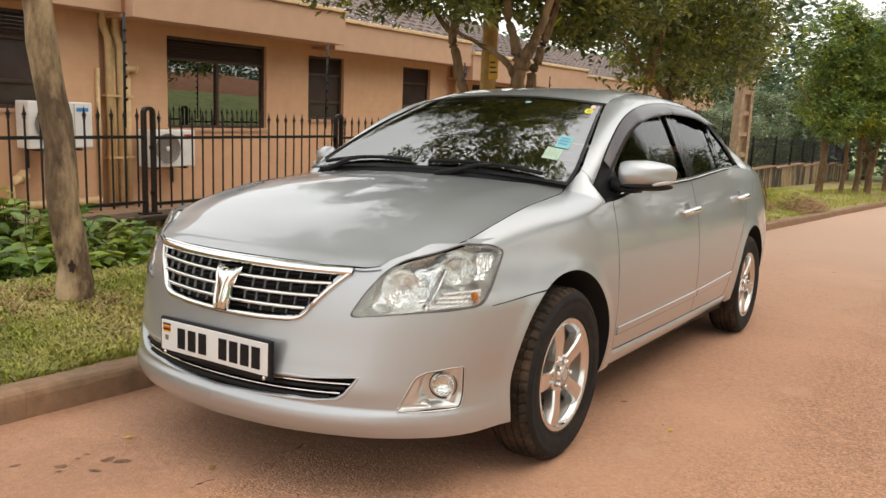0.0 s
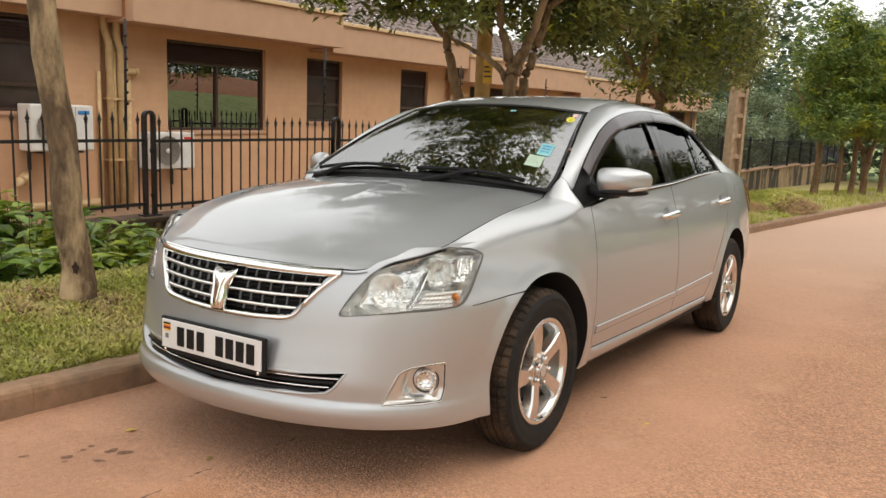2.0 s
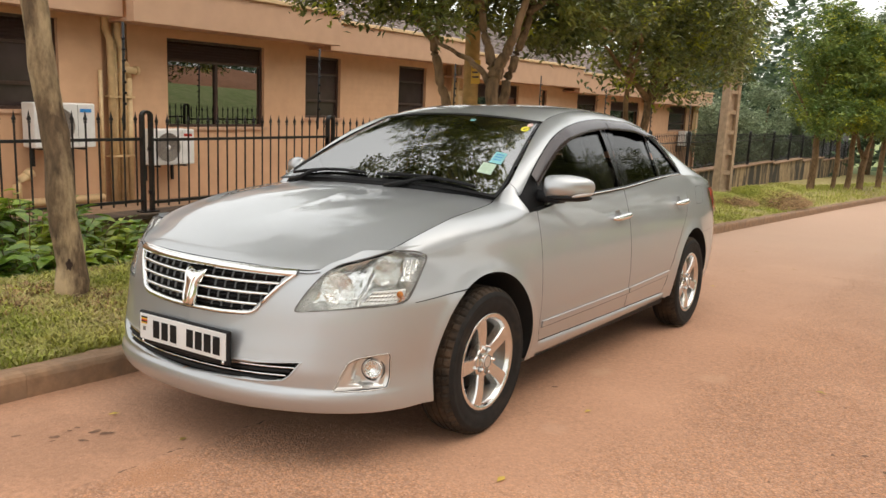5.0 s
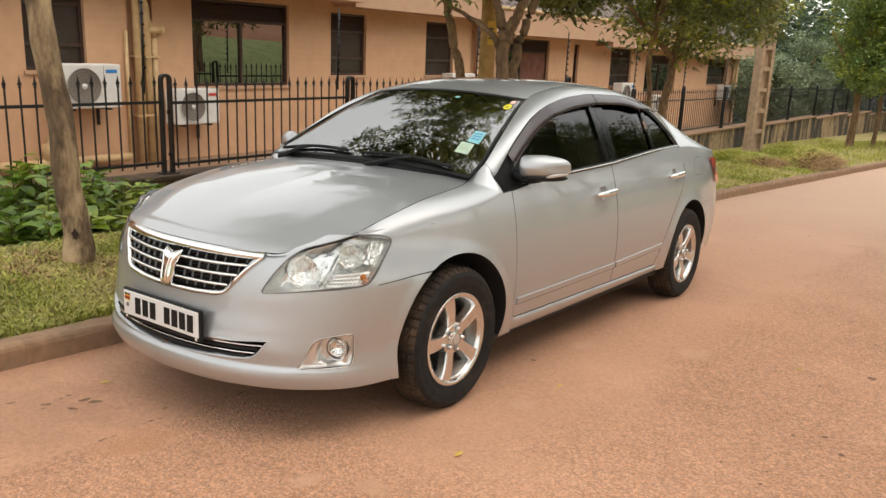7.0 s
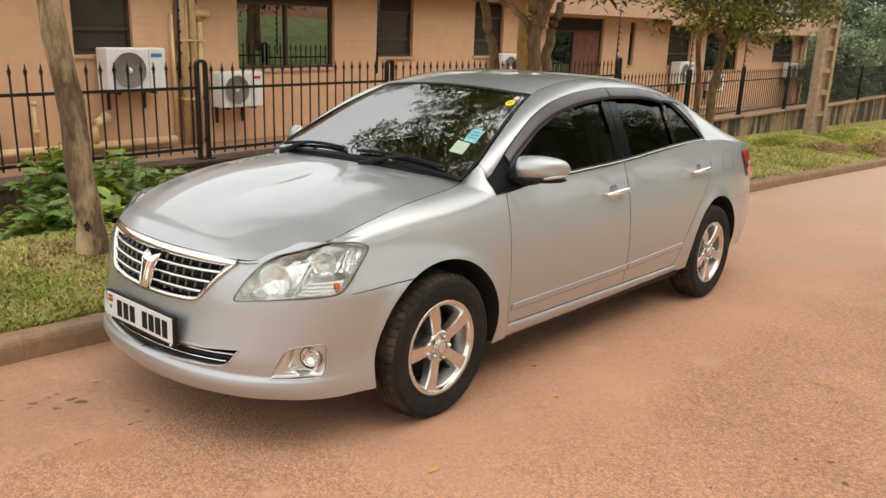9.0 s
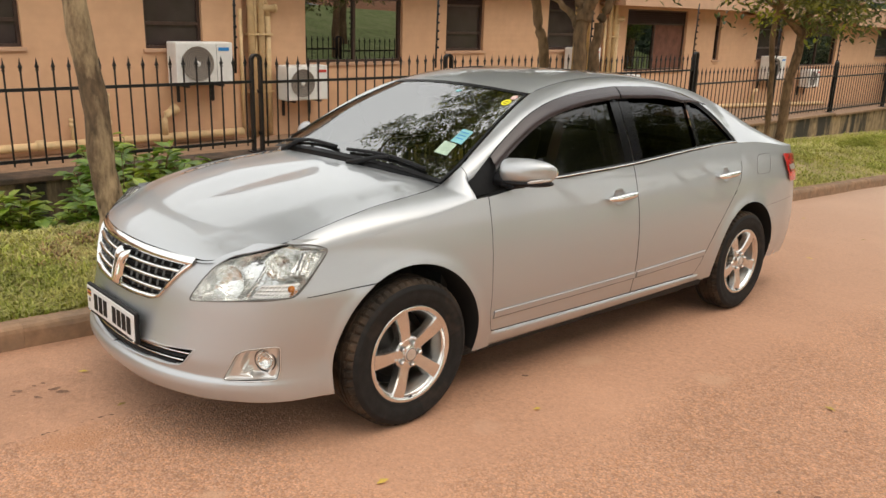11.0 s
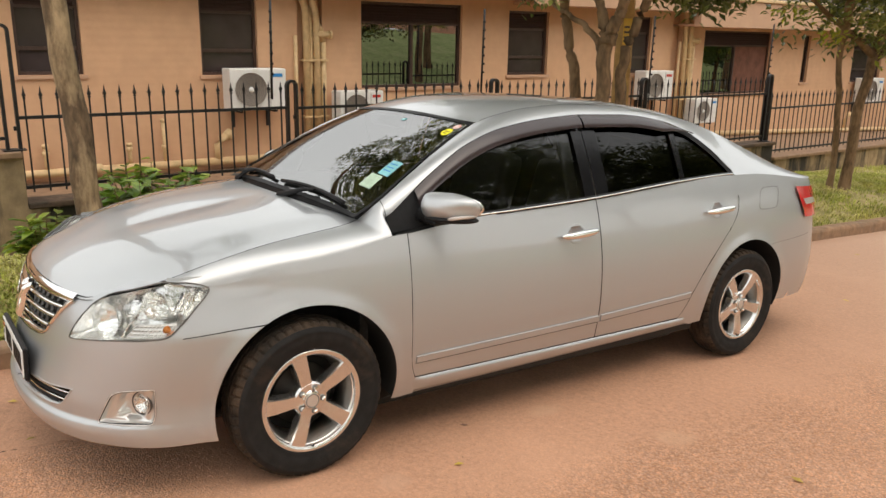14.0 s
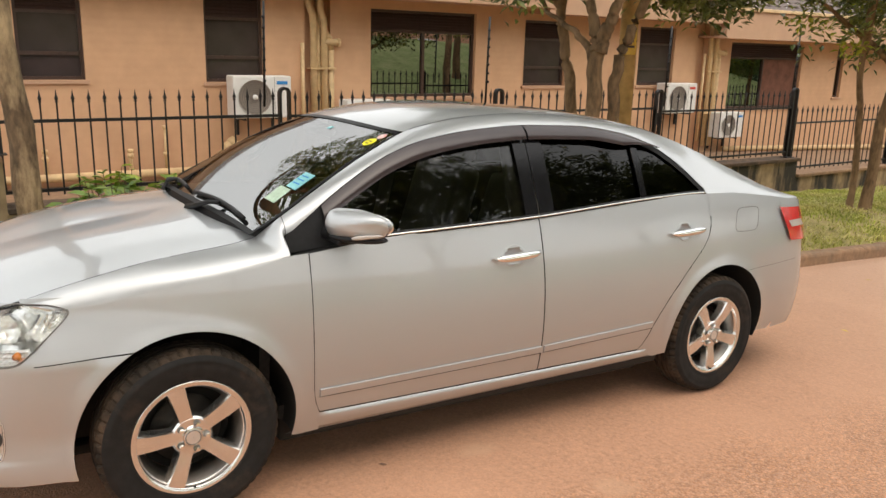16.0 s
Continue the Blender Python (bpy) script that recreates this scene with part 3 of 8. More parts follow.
PANELS = [(-6.2, -3.2, 1.07, 1.82, 2.1), (-3.2, -0.17, 0.62, 1.37, 1.67), (-0.17, 2.74, 0.13, 0.81, 1.11), (2.74, 5.73, 0.10, 0.80, 1.09), (5.73, 8.75, 0.08, 0.78, 1.07),
          (8.75, 12.12, -0.04, 0.73, 1.03), (12.12, 15.37, -0.33, 0.46, 0.76), (15.37, 18.56, -0.33, 0.45, 0.75), (18.56, 21.95, -0.37, 0.43, 0.73),
          (21.95, 25.55, -0.37, 0.41, 0.71), (25.55, 29.5, -0.45, 0.38, 0.68), (29.5, 33.6, -0.45, 0.34, 0.64), (33.6, 37.0, -0.55, 0.24, 0.54), (37.0, 40.0, -0.55, 0.2, 0.5), (40.0, 43.0, -0.7, 0.1, 0.4), (43.0, 46.0, -0.7, 0.05, 0.35),
          (46.0, 48.5, -0.9, -0.15, 0.15), (48.5, 51.0, -0.9, -0.18, 0.1), (51.0, 54.0, -1.1, -0.35, -0.08), (54.0, 57.0, -1.1, -0.38, -0.1)]
for p in PANELS:
    fence_panel(*p)

# grey boundary wall at the end of the yard
yard_wall = tagged(box("yard_wall", -16.0, -5.6, 57.2, 57.45, -3.5, 0.35, M_GREYWALL), "plain grey boundary wall behind the iron fence", "wall", kind="structure")

# ---- house ----
# each section: y0, y1, wall x, floor, eave underside
SECTIONS = [(-14.0, 4.42, -8.7, 2.42), (4.86, 8.72, -8.7, 2.36), (8.72, 13.6, -8.82, 2.30), (13.95, 20.2, -8.82, 1.98), (20.2, 27.2, -8.9, 1.85), (27.2, 34.5, -9.0, 1.7)]
WINDOWS = [  # y0, y1, z0, z1, wall x, louvre height, kind
    (-3.4, -2.5, 1.03, 2.28, -8.7, 0.3, "slide"), (0.39, 1.21, 1.03, 2.28, -8.7, 0.3, "slide"), (2.86, 3.75, 1.0, 2.28, -8.7, 0.3, "slide"),
    (5.58, 7.67, 0.75, 2.17, -8.7, 0.28, "wide"), (8.86, 9.88, 0.92, 2.12, -8.82, 0.28, "slide"), (11.85, 12.9, 0.92, 2.1, -8.82, 0.28, "slide"),
    (14.75, 17.4, 0.38, 1.86, -8.82, 0.28, "door"), (18.85, 19.15, 0.6, 1.8, -8.82, 0.2, "slit"), (21.48, 23.07, 0.56, 1.76, -8.9, 0.25, "slide"),
    (24.25, 27.05, 0.32, 1.6, -8.9, 0.25, "wide"), (30.8, 33.1, 0.52, 1.55, -9.0, 0.25, "slide")]


def wall_with_holes(name, y0, y1, xf, z0, z1, holes, material, thick=0.22):
    """A wall along y with rectangular openings that go through it."""
    cuts_y = sorted({y0, y1, *[h[0] for h in holes], *[h[1] for h in holes]})
    cuts_z = sorted({z0, z1, *[h[2] for h in holes], *[h[3] for h in holes]})
    bm = bmesh.new()

    def inside(ym, zm):
        return any(h[0] < ym < h[1] and h[2] < zm < h[3] for h in holes)

    def quad(*co):
        bm.faces.new([bm.verts.new(c) for c in co])
    xb = xf - thick
    for a, b in zip(cuts_y, cuts_y[1:]):
        for c, d in zip(cuts_z, cuts_z[1:]):
            if inside((a + b) / 2, (c + d) / 2):
                continue
            quad((xf, a, c), (xf, b, c), (xf, b, d), (xf, a, d))
            quad((xb, b, c), (xb, a, c), (xb, a, d), (xb, b, d))
    for h in holes:
        a, b, c, d = h
        quad((xf, a, c), (xb, a, c), (xb, b, c), (xf, b, c))
        quad((xf, a, d), (xf, b, d), (xb, b, d), (xb, a, d))
        quad((xf, a, c), (xf, a, d), (xb, a, d), (xb, a, c))
        quad((xf, b, c), (xb, b, c), (xb, b, d), (xf, b, d))
    for yy in (y0, y1):
        quad((xf, yy, z0), (xf, yy, z1), (xb, yy, z1), (xb, yy, z0))
    quad((xf, y0, z1), (xf, y1, z1), (xb, y1, z1), (xb, y0, z1))
    return part(name, bm, material)


for i, (a, b, xf, eave) in enumerate(SECTIONS):
    holes = [w[:4] for w in WINDOWS if a < (w[0] + w[1]) / 2 < b]
    w = wall_with_holes("wall_%d" % (i + 1), a, b, xf, -2.5, eave + 0.5, holes, M_WALLPAINT)
    tagged(w, "peach painted plaster house wall with window openings", "wall", kind="structure")
# recesses for the pipes, and inner side walls
for i, (a, b, xb, top) in enumerate([(4.42, 4.86, -8.82, 2.7), (13.6, 13.95, -8.95, 2.5)]):
    tagged(box("recess_wall_%d" % (i + 1), xb - 0.2, xb, a - 0.2, b + 0.2, -2.5, top, M_WALLPAINT), "peach plaster back of the pipe recess", "wall", kind="structure")
tagged(box("wall_end", -16, -8.9, 34.3, 34.5, -3, 2.2, M_WALLPAINT), "peach plaster end wall of the house", "wall", kind="structure")
tagged(box("wall_back", -13.2, -13.0, -14, 34.5, -3, 2.2, M_ROOM), "inner wall behind the windows with the room's gloom put into its colour", "wall", kind="structure")


def house_window(y0, y1, z0, z1, xf, louvre, style, idx):
    f = empty("window_%d" % idx, pose(xf, y0, z0))
    w, h = y1 - y0, z1 - z0
    d0, d1 = -0.14, -0.07
    t = 0.045
    box("frame", d0, d1, 0, w, 0, t, M_FRAME, f)
    box("frame", d0, d1, 0, w, h - t, h, M_FRAME, f)
    box("frame", d0, d1, 0, t, t, h - t, M_FRAME, f)
    box("frame", d0, d1, w - t, w, t, h - t, M_FRAME, f)
    zl = h - t - louvre
    box("transom", d0, d1 + 0.005, t, w - t, zl - 0.035, zl, M_FRAME, f)
    k = 6
    for i in range(k):
        s = box("louvre_slat", -0.03, 0.03, t, w - t, -0.004, 0.004, M_FRAME, f)
        s.matrix_local = pose((d0 + d1) / 2 + 0.012, 0, zl + (i + 0.5) * louvre / k, 0, 52, 0)
    lo = t
    if style in ("slide",):
        cut = lo + (zl - lo) * 0.36
        box("transom", d0, d1 + 0.004, t, w - t, cut - 0.03, cut + 0.02, M_FRAME, f)
        box("pane", -0.108, -0.103, t, w - t, cut + 0.02, zl - 0.035, M_PANEDARK, f, "dark glass")
        box("pane", -0.108, -0.103, t, w - t, lo, cut - 0.03, M_PANEDARK, f, "dark glass")
    elif style == "slit":
        box("pane", -0.108, -0.103, t, w - t, lo, zl - 0.035, M_PANE, f)
    else:
        mid = w / 2 if style == "wide" else w * 0.48
        box("mullion", d0, d1 + 0.004, mid - 0.025, mid + 0.025, lo, zl - 0.035, M_FRAME, f)
        box("pane", -0.108, -0.103, t, mid - 0.025, lo, zl - 0.035, M_PANE, f, "reflecting glass")
        if style == "wide":
            box("pane", -0.108, -0.103, mid + 0.025, w - t, lo, zl - 0.035, M_PANE, f, "reflecting glass")
        else:
            box("door_panel", -0.115, -0.1, mid + 0.025, w - t, lo, zl - 0.035, M_CURTAIN, f, "brown panel behind the opening")
    box("sill", -0.12, 0.035, -0.04, w + 0.04, -0.05, -0.003, M_FASCIA, f)
    return tagged(f, "bronze aluminium window with louvre vent and reflecting glass", "window", kind="structure")


for i, w in enumerate(WINDOWS):
    house_window(*w, i + 1)


# fascias, gutters and roofs
def roof_block(idx, y0, y1, x_front, z_under, z_top, x_wall):
    f = tagged(box("fascia_%d" % idx, x_front - 0.18, x_front, y0, y1, z_under, z_top, M_FASCIA, bevel=0.01), "painted plaster fascia band under the roof", "fascia", kind="structure")
    tagged(box("soffit_%d" % idx, x_wall - 0.3, x_front - 0.182, y0, y1, z_under + 0.01, z_under + 0.06, M_FASCIA), "painted soffit under the eaves", "soffit", kind="structure")
    tagged(box("coping_%d" % idx, x_front - 0.24, x_front + 0.05, y0 - 0.02, y1 + 0.02, z_top, z_top + 0.07, M_TRIM, bevel=0.012), "cream moulded coping along the fascia", "coping", kind="structure")


ROOFS = [(-14.0, 4.5, -8.25, 2.36, 3.0, -8.7), (4.5, 8.95, -8.0, 2.30, 2.86, -8.7), (8.95, 13.75, -8.25, 2.22, 2.74, -8.82),
         (13.75, 20.3, -8.2, 1.92, 2.5, -8.82), (20.3, 27.3, -8.3, 1.78, 2.36, -8.9), (27.3, 34.8, -8.4, 1.6, 2.16, -9.0)]
for i, r in enumerate(ROOFS):
    roof_block(i + 1, *r)
roof = tagged(empty("tiled_roof"), "grey-brown tiled roof behind the fascia", "roof", kind="structure")


def roof_slope(y0, y1, x0, z0, x1, z1):
    rows = 12
    tv, tf = [], []
    cols = max(4, int((y1 - y0) / 0.33))
    for r in range(rows):
        xa, za = x0 + (x1 - x0) * r / rows, z0 + (z1 - z0) * r / rows
        xb, zb = x0 + (x1 - x0) * (r + 1.12) / rows, z0 + (z1 - z0) * (r + 1.12) / rows
        for c in range(cols):
            a = y0 + (y1 - y0) * (c + 0.5 * (r % 2)) / cols
            b = min(y1, a + (y1 - y0) / cols * 0.97)
            m = (a + b) / 2
            base = len(tv)
            tv += [(xa, a, za + 0.03), (xa, m, za + 0.065), (xa, b, za + 0.03), (xb, a, zb), (xb, m, zb + 0.03), (xb, b, zb), (xa, a, za), (xa, m, za + 0.03), (xa, b, za)]
            tf += [(base, base + 1, base + 4, base + 3), (base + 1, base + 2, base + 5, base + 4), (base + 6, base + 7, base + 1, base), (base + 7, base + 8, base + 2, base + 1)]
    return mesh_ob("tile_courses", tv, tf, M_TILE, roof)


roof_slope(-14, 4.6, -8.5, 3.0, -12.6, 4.7)
roof_slope(4.6, 9.0, -8.6, 2.9, -12.6, 4.4)
roof_slope(9.0, 13.8, -8.5, 2.78, -12.6, 4.4)
roof_slope(13.8, 20.4, -8.5, 2.54, -12.6, 4.1)
roof_slope(20.4, 34.9, -8.5, 2.4, -12.6, 3.8)


# ---- pipes and air conditioners on the wall ----
def down_pipes(y, x, z_top):
    g = empty("downpipe_cluster", pose(x, y, 0))
    tube("pipe", [(0.10, 0.0, z_top), (0.10, 0.0, 2.2), (0.10, 0.07, 2.05), (0.06, 0.10, 1.9), (0.06, 0.10, -0.42)], 0.055, M_PIPE, g)
    tube("pipe", [(0.10, 0.2, z_top), (0.10, 0.2, 2.1), (0.10, 0.26, 1.95), (0.07, 0.28, 1.8), (0.07, 0.28, -0.42)], 0.055, M_PIPE, g)
    tube("pipe", [(0.09, -0.10, 1.6), (0.09, -0.10, -0.3)], 0.03, M_PIPE, g)
    tube("pipe", [(0.03, 0.19, 2.3), (0.03, 0.19, -0.4)], 0.035, M_PIPE, g)
    tube("pipe", [(0.07, 0.28, 1.62), (0.12, 0.38, 1.62), (0.12, 0.5, 1.62)], 0.055, M_PIPE, g)
    tube("collar", [(0.12, 0.47, 1.62), (0.12, 0.52, 1.62)], 0.068, M_PIPE, g)
    tube("pipe", [(0.06, 0.40, 1.5), (0.05, 0.40, -0.40)], 0.05, M_PIPE, g)
    tube("pipe", [(0.06, 0.40, 1.5), (0.06, 0.37, 1.68), (0.03, 0.30, 1.8)], 0.05, M_PIPE, g)
    for z in (0.3, 1.2):
        box("clip", -0.02, 0.13, 0.02, 0.46, z, z + 0.03, M_PIPE, g)
    return tagged(g, "cream plastic downpipes with elbow and clips on the wall", "drain pipe")


down_pipes(4.47, -8.76, 2.9)
down_pipes(13.85, -8.80, 2.6)
down_pipes(33.8, -8.95, 2.1)

hp = empty("waste_pipe", pose(-8.58, -6, -0.27))
tube("pipe", [(0, 0, 0), (0, 10.3, -0.02)], 0.06, M_PIPE, hp)
for yy in (1.0, 4.5, 7.2):
    tube("collar", [(0, yy, 0), (0, yy + 0.1, 0)], 0.075, M_PIPE, hp)
tagged(hp, "long cream waste pipe along the foot of the wall", "waste pipe")
hp = empty("waste_pipe", pose(-8.66, 14.6, -0.50))
tube("pipe", [(0, 0, 0), (0, 11.5, -0.42)], 0.06, M_PIPE, hp)
for yy in (2.0, 6.5, 9.8):
    tube("collar", [(0, yy, -0.0365 * yy), (0, yy + 0.1, -0.0365 * (yy + 0.1))], 0.075, M_PIPE, hp)
tube("riser", [(0, 6.5, -0.237), (0, 6.52, 0.05), (0, 6.62, 0.16), (-0.02, 6.74, 0.2)], 0.055, M_PIPE, hp)
tagged(hp, "cream waste pipe with a riser along the wall beyond the door", "waste pipe")


def stub_pipe(y):
    g = empty("pipe_elbow", pose(-8.58, y, -0.25))
    tube("pipe", [(0, 0, 0), (0, 0, 0.22), (0.0, 0.05, 0.3), (-0.0, 0.14, 0.34), (-0.02, 0.2, 0.38)], 0.06, M_PIPE, g)
    tube("collar", [(0, 0.13, 0.33), (-0.02, 0.22, 0.39)], 0.078, M_PIPE, g)
    return tagged(g, "cream pipe elbow rising from the waste pipe", "pipe elbow")


for yy in (3.0, -1.4):
    stub_pipe(yy)
for yy, hh in ((0.6, 0.34), (1.7, 0.30), (2.2, 0.62)):
    g = empty("vent_pipe", pose(-8.6, yy, -0.25))
    tube("pipe", [(0, 0, 0), (0, 0, hh)], 0.028, M_PIPE, g)
    tube("cap", [(0, 0, hh - 0.03), (0, 0, hh + 0.02)], 0.042, M_PIPE, g)
    tube("collar", [(0, 0, 0.2), (0, 0, 0.26)], 0.045, M_PIPE, g)
    tagged(g, "short cream vent pipe at the foot of the wall", "vent pipe")


def air_conditioner(y, z, print_mat, x=-8.7, s=1.0):
    """Outdoor unit on brackets: casing, fan grille with rings and hub, pipe cover."""
    w, h, d = 0.90 * s, 0.62 * s, 0.32
    g = empty("air_conditioner", pose(x + 0.10, y, z))
    box("casing", 0, d, 0, w, 0, h, M_AC, g, bevel=0.02)
    cy, cz, r = w * 0.36, h * 0.5, h * 0.42
    ring = lathe("fan_recess", [(r, 0.012), (r * 0.97, -0.0), (0.001, 0.0)], M_FAN, g, "grey fan opening", 40)
    ring.location = (d + 0.004, cy, cz)
    for i in range(8):
        rr = r * (0.18 + 0.115 * i)
        o = lathe("grille_ring", [(rr, 0.0), (rr + 0.004, 0.004), (rr, 0.008), (rr - 0.004, 0.004), (rr, 0.0)], M_ACDARK if i < 7 else M_AC, g, "", 28)
        o.location = (d + 0.014, cy, cz)
    hub = lathe("fan_hub", [(0.001, 0.014), (r * 0.16, 0.012), (r * 0.17, 0.0)], M_AC, g, "", 20)
    hub.location = (d + 0.012, cy, cz)
    box("brand_print", d + 0.002, d + 0.006, w * 0.74, w * 0.93, h * 0.8, h * 0.88, print_mat, g, "small coloured print")
    box("panel_seam", d + 0.001, d + 0.004, w * 0.70, w * 0.705, 0.02, h - 0.02, M_ACDARK, g)
    for yy in (w * 0.18, w * 0.8):
        box("bracket", -0.1, d * 0.9, yy, yy + 0.035, -0.035, -0.002, M_FENCE, g)
        box("bracket", -0.1, -0.06, yy, yy + 0.035, -0.28, -0.035, M_FENCE, g)
    return tagged(g, "white outdoor air-conditioner unit on wall brackets", "air conditioner", "wall air conditioners")


air_conditioner(3.12, 0.49, M_BLUE)
air_conditioner(4.95, 0.18, M_REDPRINT, -8.7, 0.9)
air_conditioner(12.35, 0.36, M_REDPRINT, -8.82)
air_conditioner(14.1, -0.22, M_BLUE, -8.82, 0.9)
air_conditioner(21.6, 0.0, M_BLUE, -8.9, 1.1)
air_conditioner(24.35, -0.32, M_REDPRINT, -8.9, 0.9)
air_conditioner(31.9, -0.12, M_BLUE, -9.0)


# stays with insulators of the wire fence above the iron fence
def stay(y, z0, z1, lean):
    g = empty("wire_stay", pose(-5.42, y, z0))
    tube("rod", [(0, 0, 0), (-lean * 0.3, 0.02, z1 - z0)], 0.014, M_FENCE, g, sides=6)
    for i in range(7):
        k = 0.25 + 0.1 * i
        tube("insulator", [(-lean * 0.3 * k + 0.01, 0, (z1 - z0) * k), (-lean * 0.3 * k + 0.045, 0, (z1 - z0) * k)], 0.016, M_BLACK, g, sides=6)
    return tagged(g, "thin dark steel stay with small insulators", "wire stay", "wire stays")


for y, z0, z1 in [(2.55, 0.9, 2.05), (5.6, 0.9, 2.0), (9.0, 0.8, 2.0), (12.2, 0.8, 1.95), (15.6, 0.5, 1.8), (18.8, 0.5, 1.7), (22.2, 0.4, 1.6), (25.4, 0.4, 1.5)]:
    stay(y, z0, z1, 0.0)

# ---- the car: x to its left side, y to its rear, z up, front axle at y = 0 ----
CAR = pose(0, 0, -0.022, -2.18, -1.43, 0)
car = empty("car", CAR)
tagged(car, "silver four-door saloon car parked beside the kerb", "car")


def smooth01(t):
    t = max(0.0, min(1.0, t))
    return t * t * (3 - 2 * t)


PLAN = [(0, -0.91), (0.13, -0.905), (0.26, -0.889), (0.38, -0.861), (0.48, -0.824), (0.57, -0.775), (0.655, -0.706), (0.722, -0.632), (0.766, -0.55), (0.790, -0.46), (0.806, -0.35), (0.818, -0.2),
        (0.828, 0.0), (0.834, 0.25), (0.840, 0.6), (0.844, 1.2), (0.844, 1.9), (0.840, 2.4), (0.832, 2.8), (0.812, 3.1), (0.78, 3.33), (0.735, 3.49), (0.64, 3.61),
        (0.46, 3.675), (0.22, 3.695), (0, 3.70)]
_cum = [0.0]
for (xa, ya), (xb, yb) in zip(PLAN, PLAN[1:]):
    _cum.append(_cum[-1] + math.hypot(xb - xa, yb - ya))
S_END = _cum[-1]


def catmull(ps, ts, t):
    """Cubic through points, with centred slopes."""
    i = 0
    while i < len(ts) - 2 and t > ts[i + 1]:
        i += 1
    h = ts[i + 1] - ts[i]
    u = (t - ts[i]) / h

    def slope(k):
        a, b = max(0, k - 1), min(len(ts) - 1, k + 1)
        return (ps[b] - ps[a]) / (ts[b] - ts[a])
    return ((2 * u ** 3 - 3 * u ** 2 + 1) * ps[i] + (u ** 3 - 2 * u ** 2 + u) * h * slope(i)
            + (-2 * u ** 3 + 3 * u ** 2) * ps[i + 1] + (u ** 3 - u ** 2) * h * slope(i + 1))


_N = 600
_px = [p[0] for p in PLAN]
_py = [p[1] for p in PLAN]
_tab_s = [S_END * i / _N for i in range(_N + 1)]
_tab_x = [catmull(_px, _cum, s) for s in _tab_s]
_tab_y = [catmull(_py, _cum, s) for s in _tab_s]
for k in range(1, _N + 1):
    _tab_y[k] = max(_tab_y[k], _tab_y[k - 1] + 1e-6)
_tab_nx = np.gradient(np.array(_tab_y), np.array(_tab_s))
_tab_ny = -np.gradient(np.array(_tab_x), np.array(_tab_s))

off_front = spline([(0.12, -0.10), (0.17, -0.06), (0.21, -0.022), (0.245, 0.002), (0.275, 0.010), (0.295, 0.007), (0.315, -0.008), (0.36, -0.006), (0.43, -0.019), (0.50, -0.034), (0.58, -0.048), (0.66, -0.068),
                    (0.72, -0.095), (0.76, -0.125), (0.80, -0.17), (0.9, -0.3)])
off_side = spline([(0.12, -0.12), (0.17, -0.075), (0.215, -0.05), (0.27, -0.034), (0.34, -0.018), (0.42, -0.006), (0.52, 0.0), (0.62, -0.002), (0.72, -0.010),
                   (0.80, -0.022), (0.88, -0.040), (0.95, -0.060), (1.0, -0.078), (1.06, -0.105), (1.1, -0.13)])
off_rear = spline([(0.15, -0.14), (0.22, -0.05), (0.32, 0.0), (0.5, 0.0), (0.58, -0.012), (0.7, -0.028), (0.85, -0.04), (0.95, -0.055), (1.02, -0.085), (1.1, -0.16)])


_q = np.hypot(_tab_nx, _tab_ny)
_LX, _LY, _LNX, _LNY = list(map(float, _tab_x)), list(map(float, _tab_y)), [float(a) for a in _tab_nx / _q], [float(a) for a in _tab_ny / _q]
_OZ = [[f(0.1 + 0.002 * k) for k in range(502)] for f in (off_front, off_side, off_rear)]


def body(s, z, out=0.0):
    """A point of the body's lower shell by its way round the plan and its height."""
    g = min(max(s / S_END * _N, 0.0), _N - 1e-6)
    i = int(g)
    a = g - i
    x, y = _LX[i] + (_LX[i + 1] - _LX[i]) * a, _LY[i] + (_LY[i + 1] - _LY[i]) * a
    nx, ny = _LNX[i] + (_LNX[i + 1] - _LNX[i]) * a, _LNY[i] + (_LNY[i + 1] - _LNY[i]) * a
    wf, ws, wr = max(0, -ny) ** 2, nx * nx, max(0, ny) ** 2
    h = min(max((z - 0.1) / 0.002, 0.0), 500.999)
    k = int(h)
    b = h - k
    fo, so, ro = (t[k] + (t[k + 1] - t[k]) * b for t in _OZ)
    o = wf * fo + ws * so + wr * ro + out
    # the nose stands upright low down and draws in towards the bonnet
    if y < 0.1:
        g = smooth01((0.1 - y) / 0.5) * ws
        o += g * (0.040 * smooth01((0.40 - z) / 0.2) - 0.040 * smooth01((z - 0.60) / 0.18))
    # lips round the wheel arches
    if ws > 0.5:
        for cy in (-0.012, 2.69):
            r = math.hypot(y - cy, z - 0.315)
            if r < 0.5:
                o += 0.010 * math.exp(-((r - 0.37) / 0.035) ** 2) * ws
    return Vector((max(0.0, x + nx * o), y + ny * o, z))


def s_of_y(y):
    return float(np.interp(y, _tab_y, _tab_s))


def s_of_x(x):
    k = int(np.argmax(np.array(_tab_x)))
    return float(np.interp(x, _tab_x[:k], _tab_s[:k]))


def side(y, z, out=0.0):
    return body(s_of_y(y), z, out)


S_CAP = s_of_y(-0.30)


def sx(x, z):
    """The way round the nose at which the shell stands at that x."""
    s = s_of_x(min(x, 0.82))
    for _ in range(6):
        p = body(s, z).x
        t = (body(s + 0.004, z).x - p) / 0.004
        s = max(0.0, min(S_CAP, s + (x - p) / max(t, 0.25)))
    return s


def front(x, z, out=0.0):
    return body(sx(x, z), z, out)


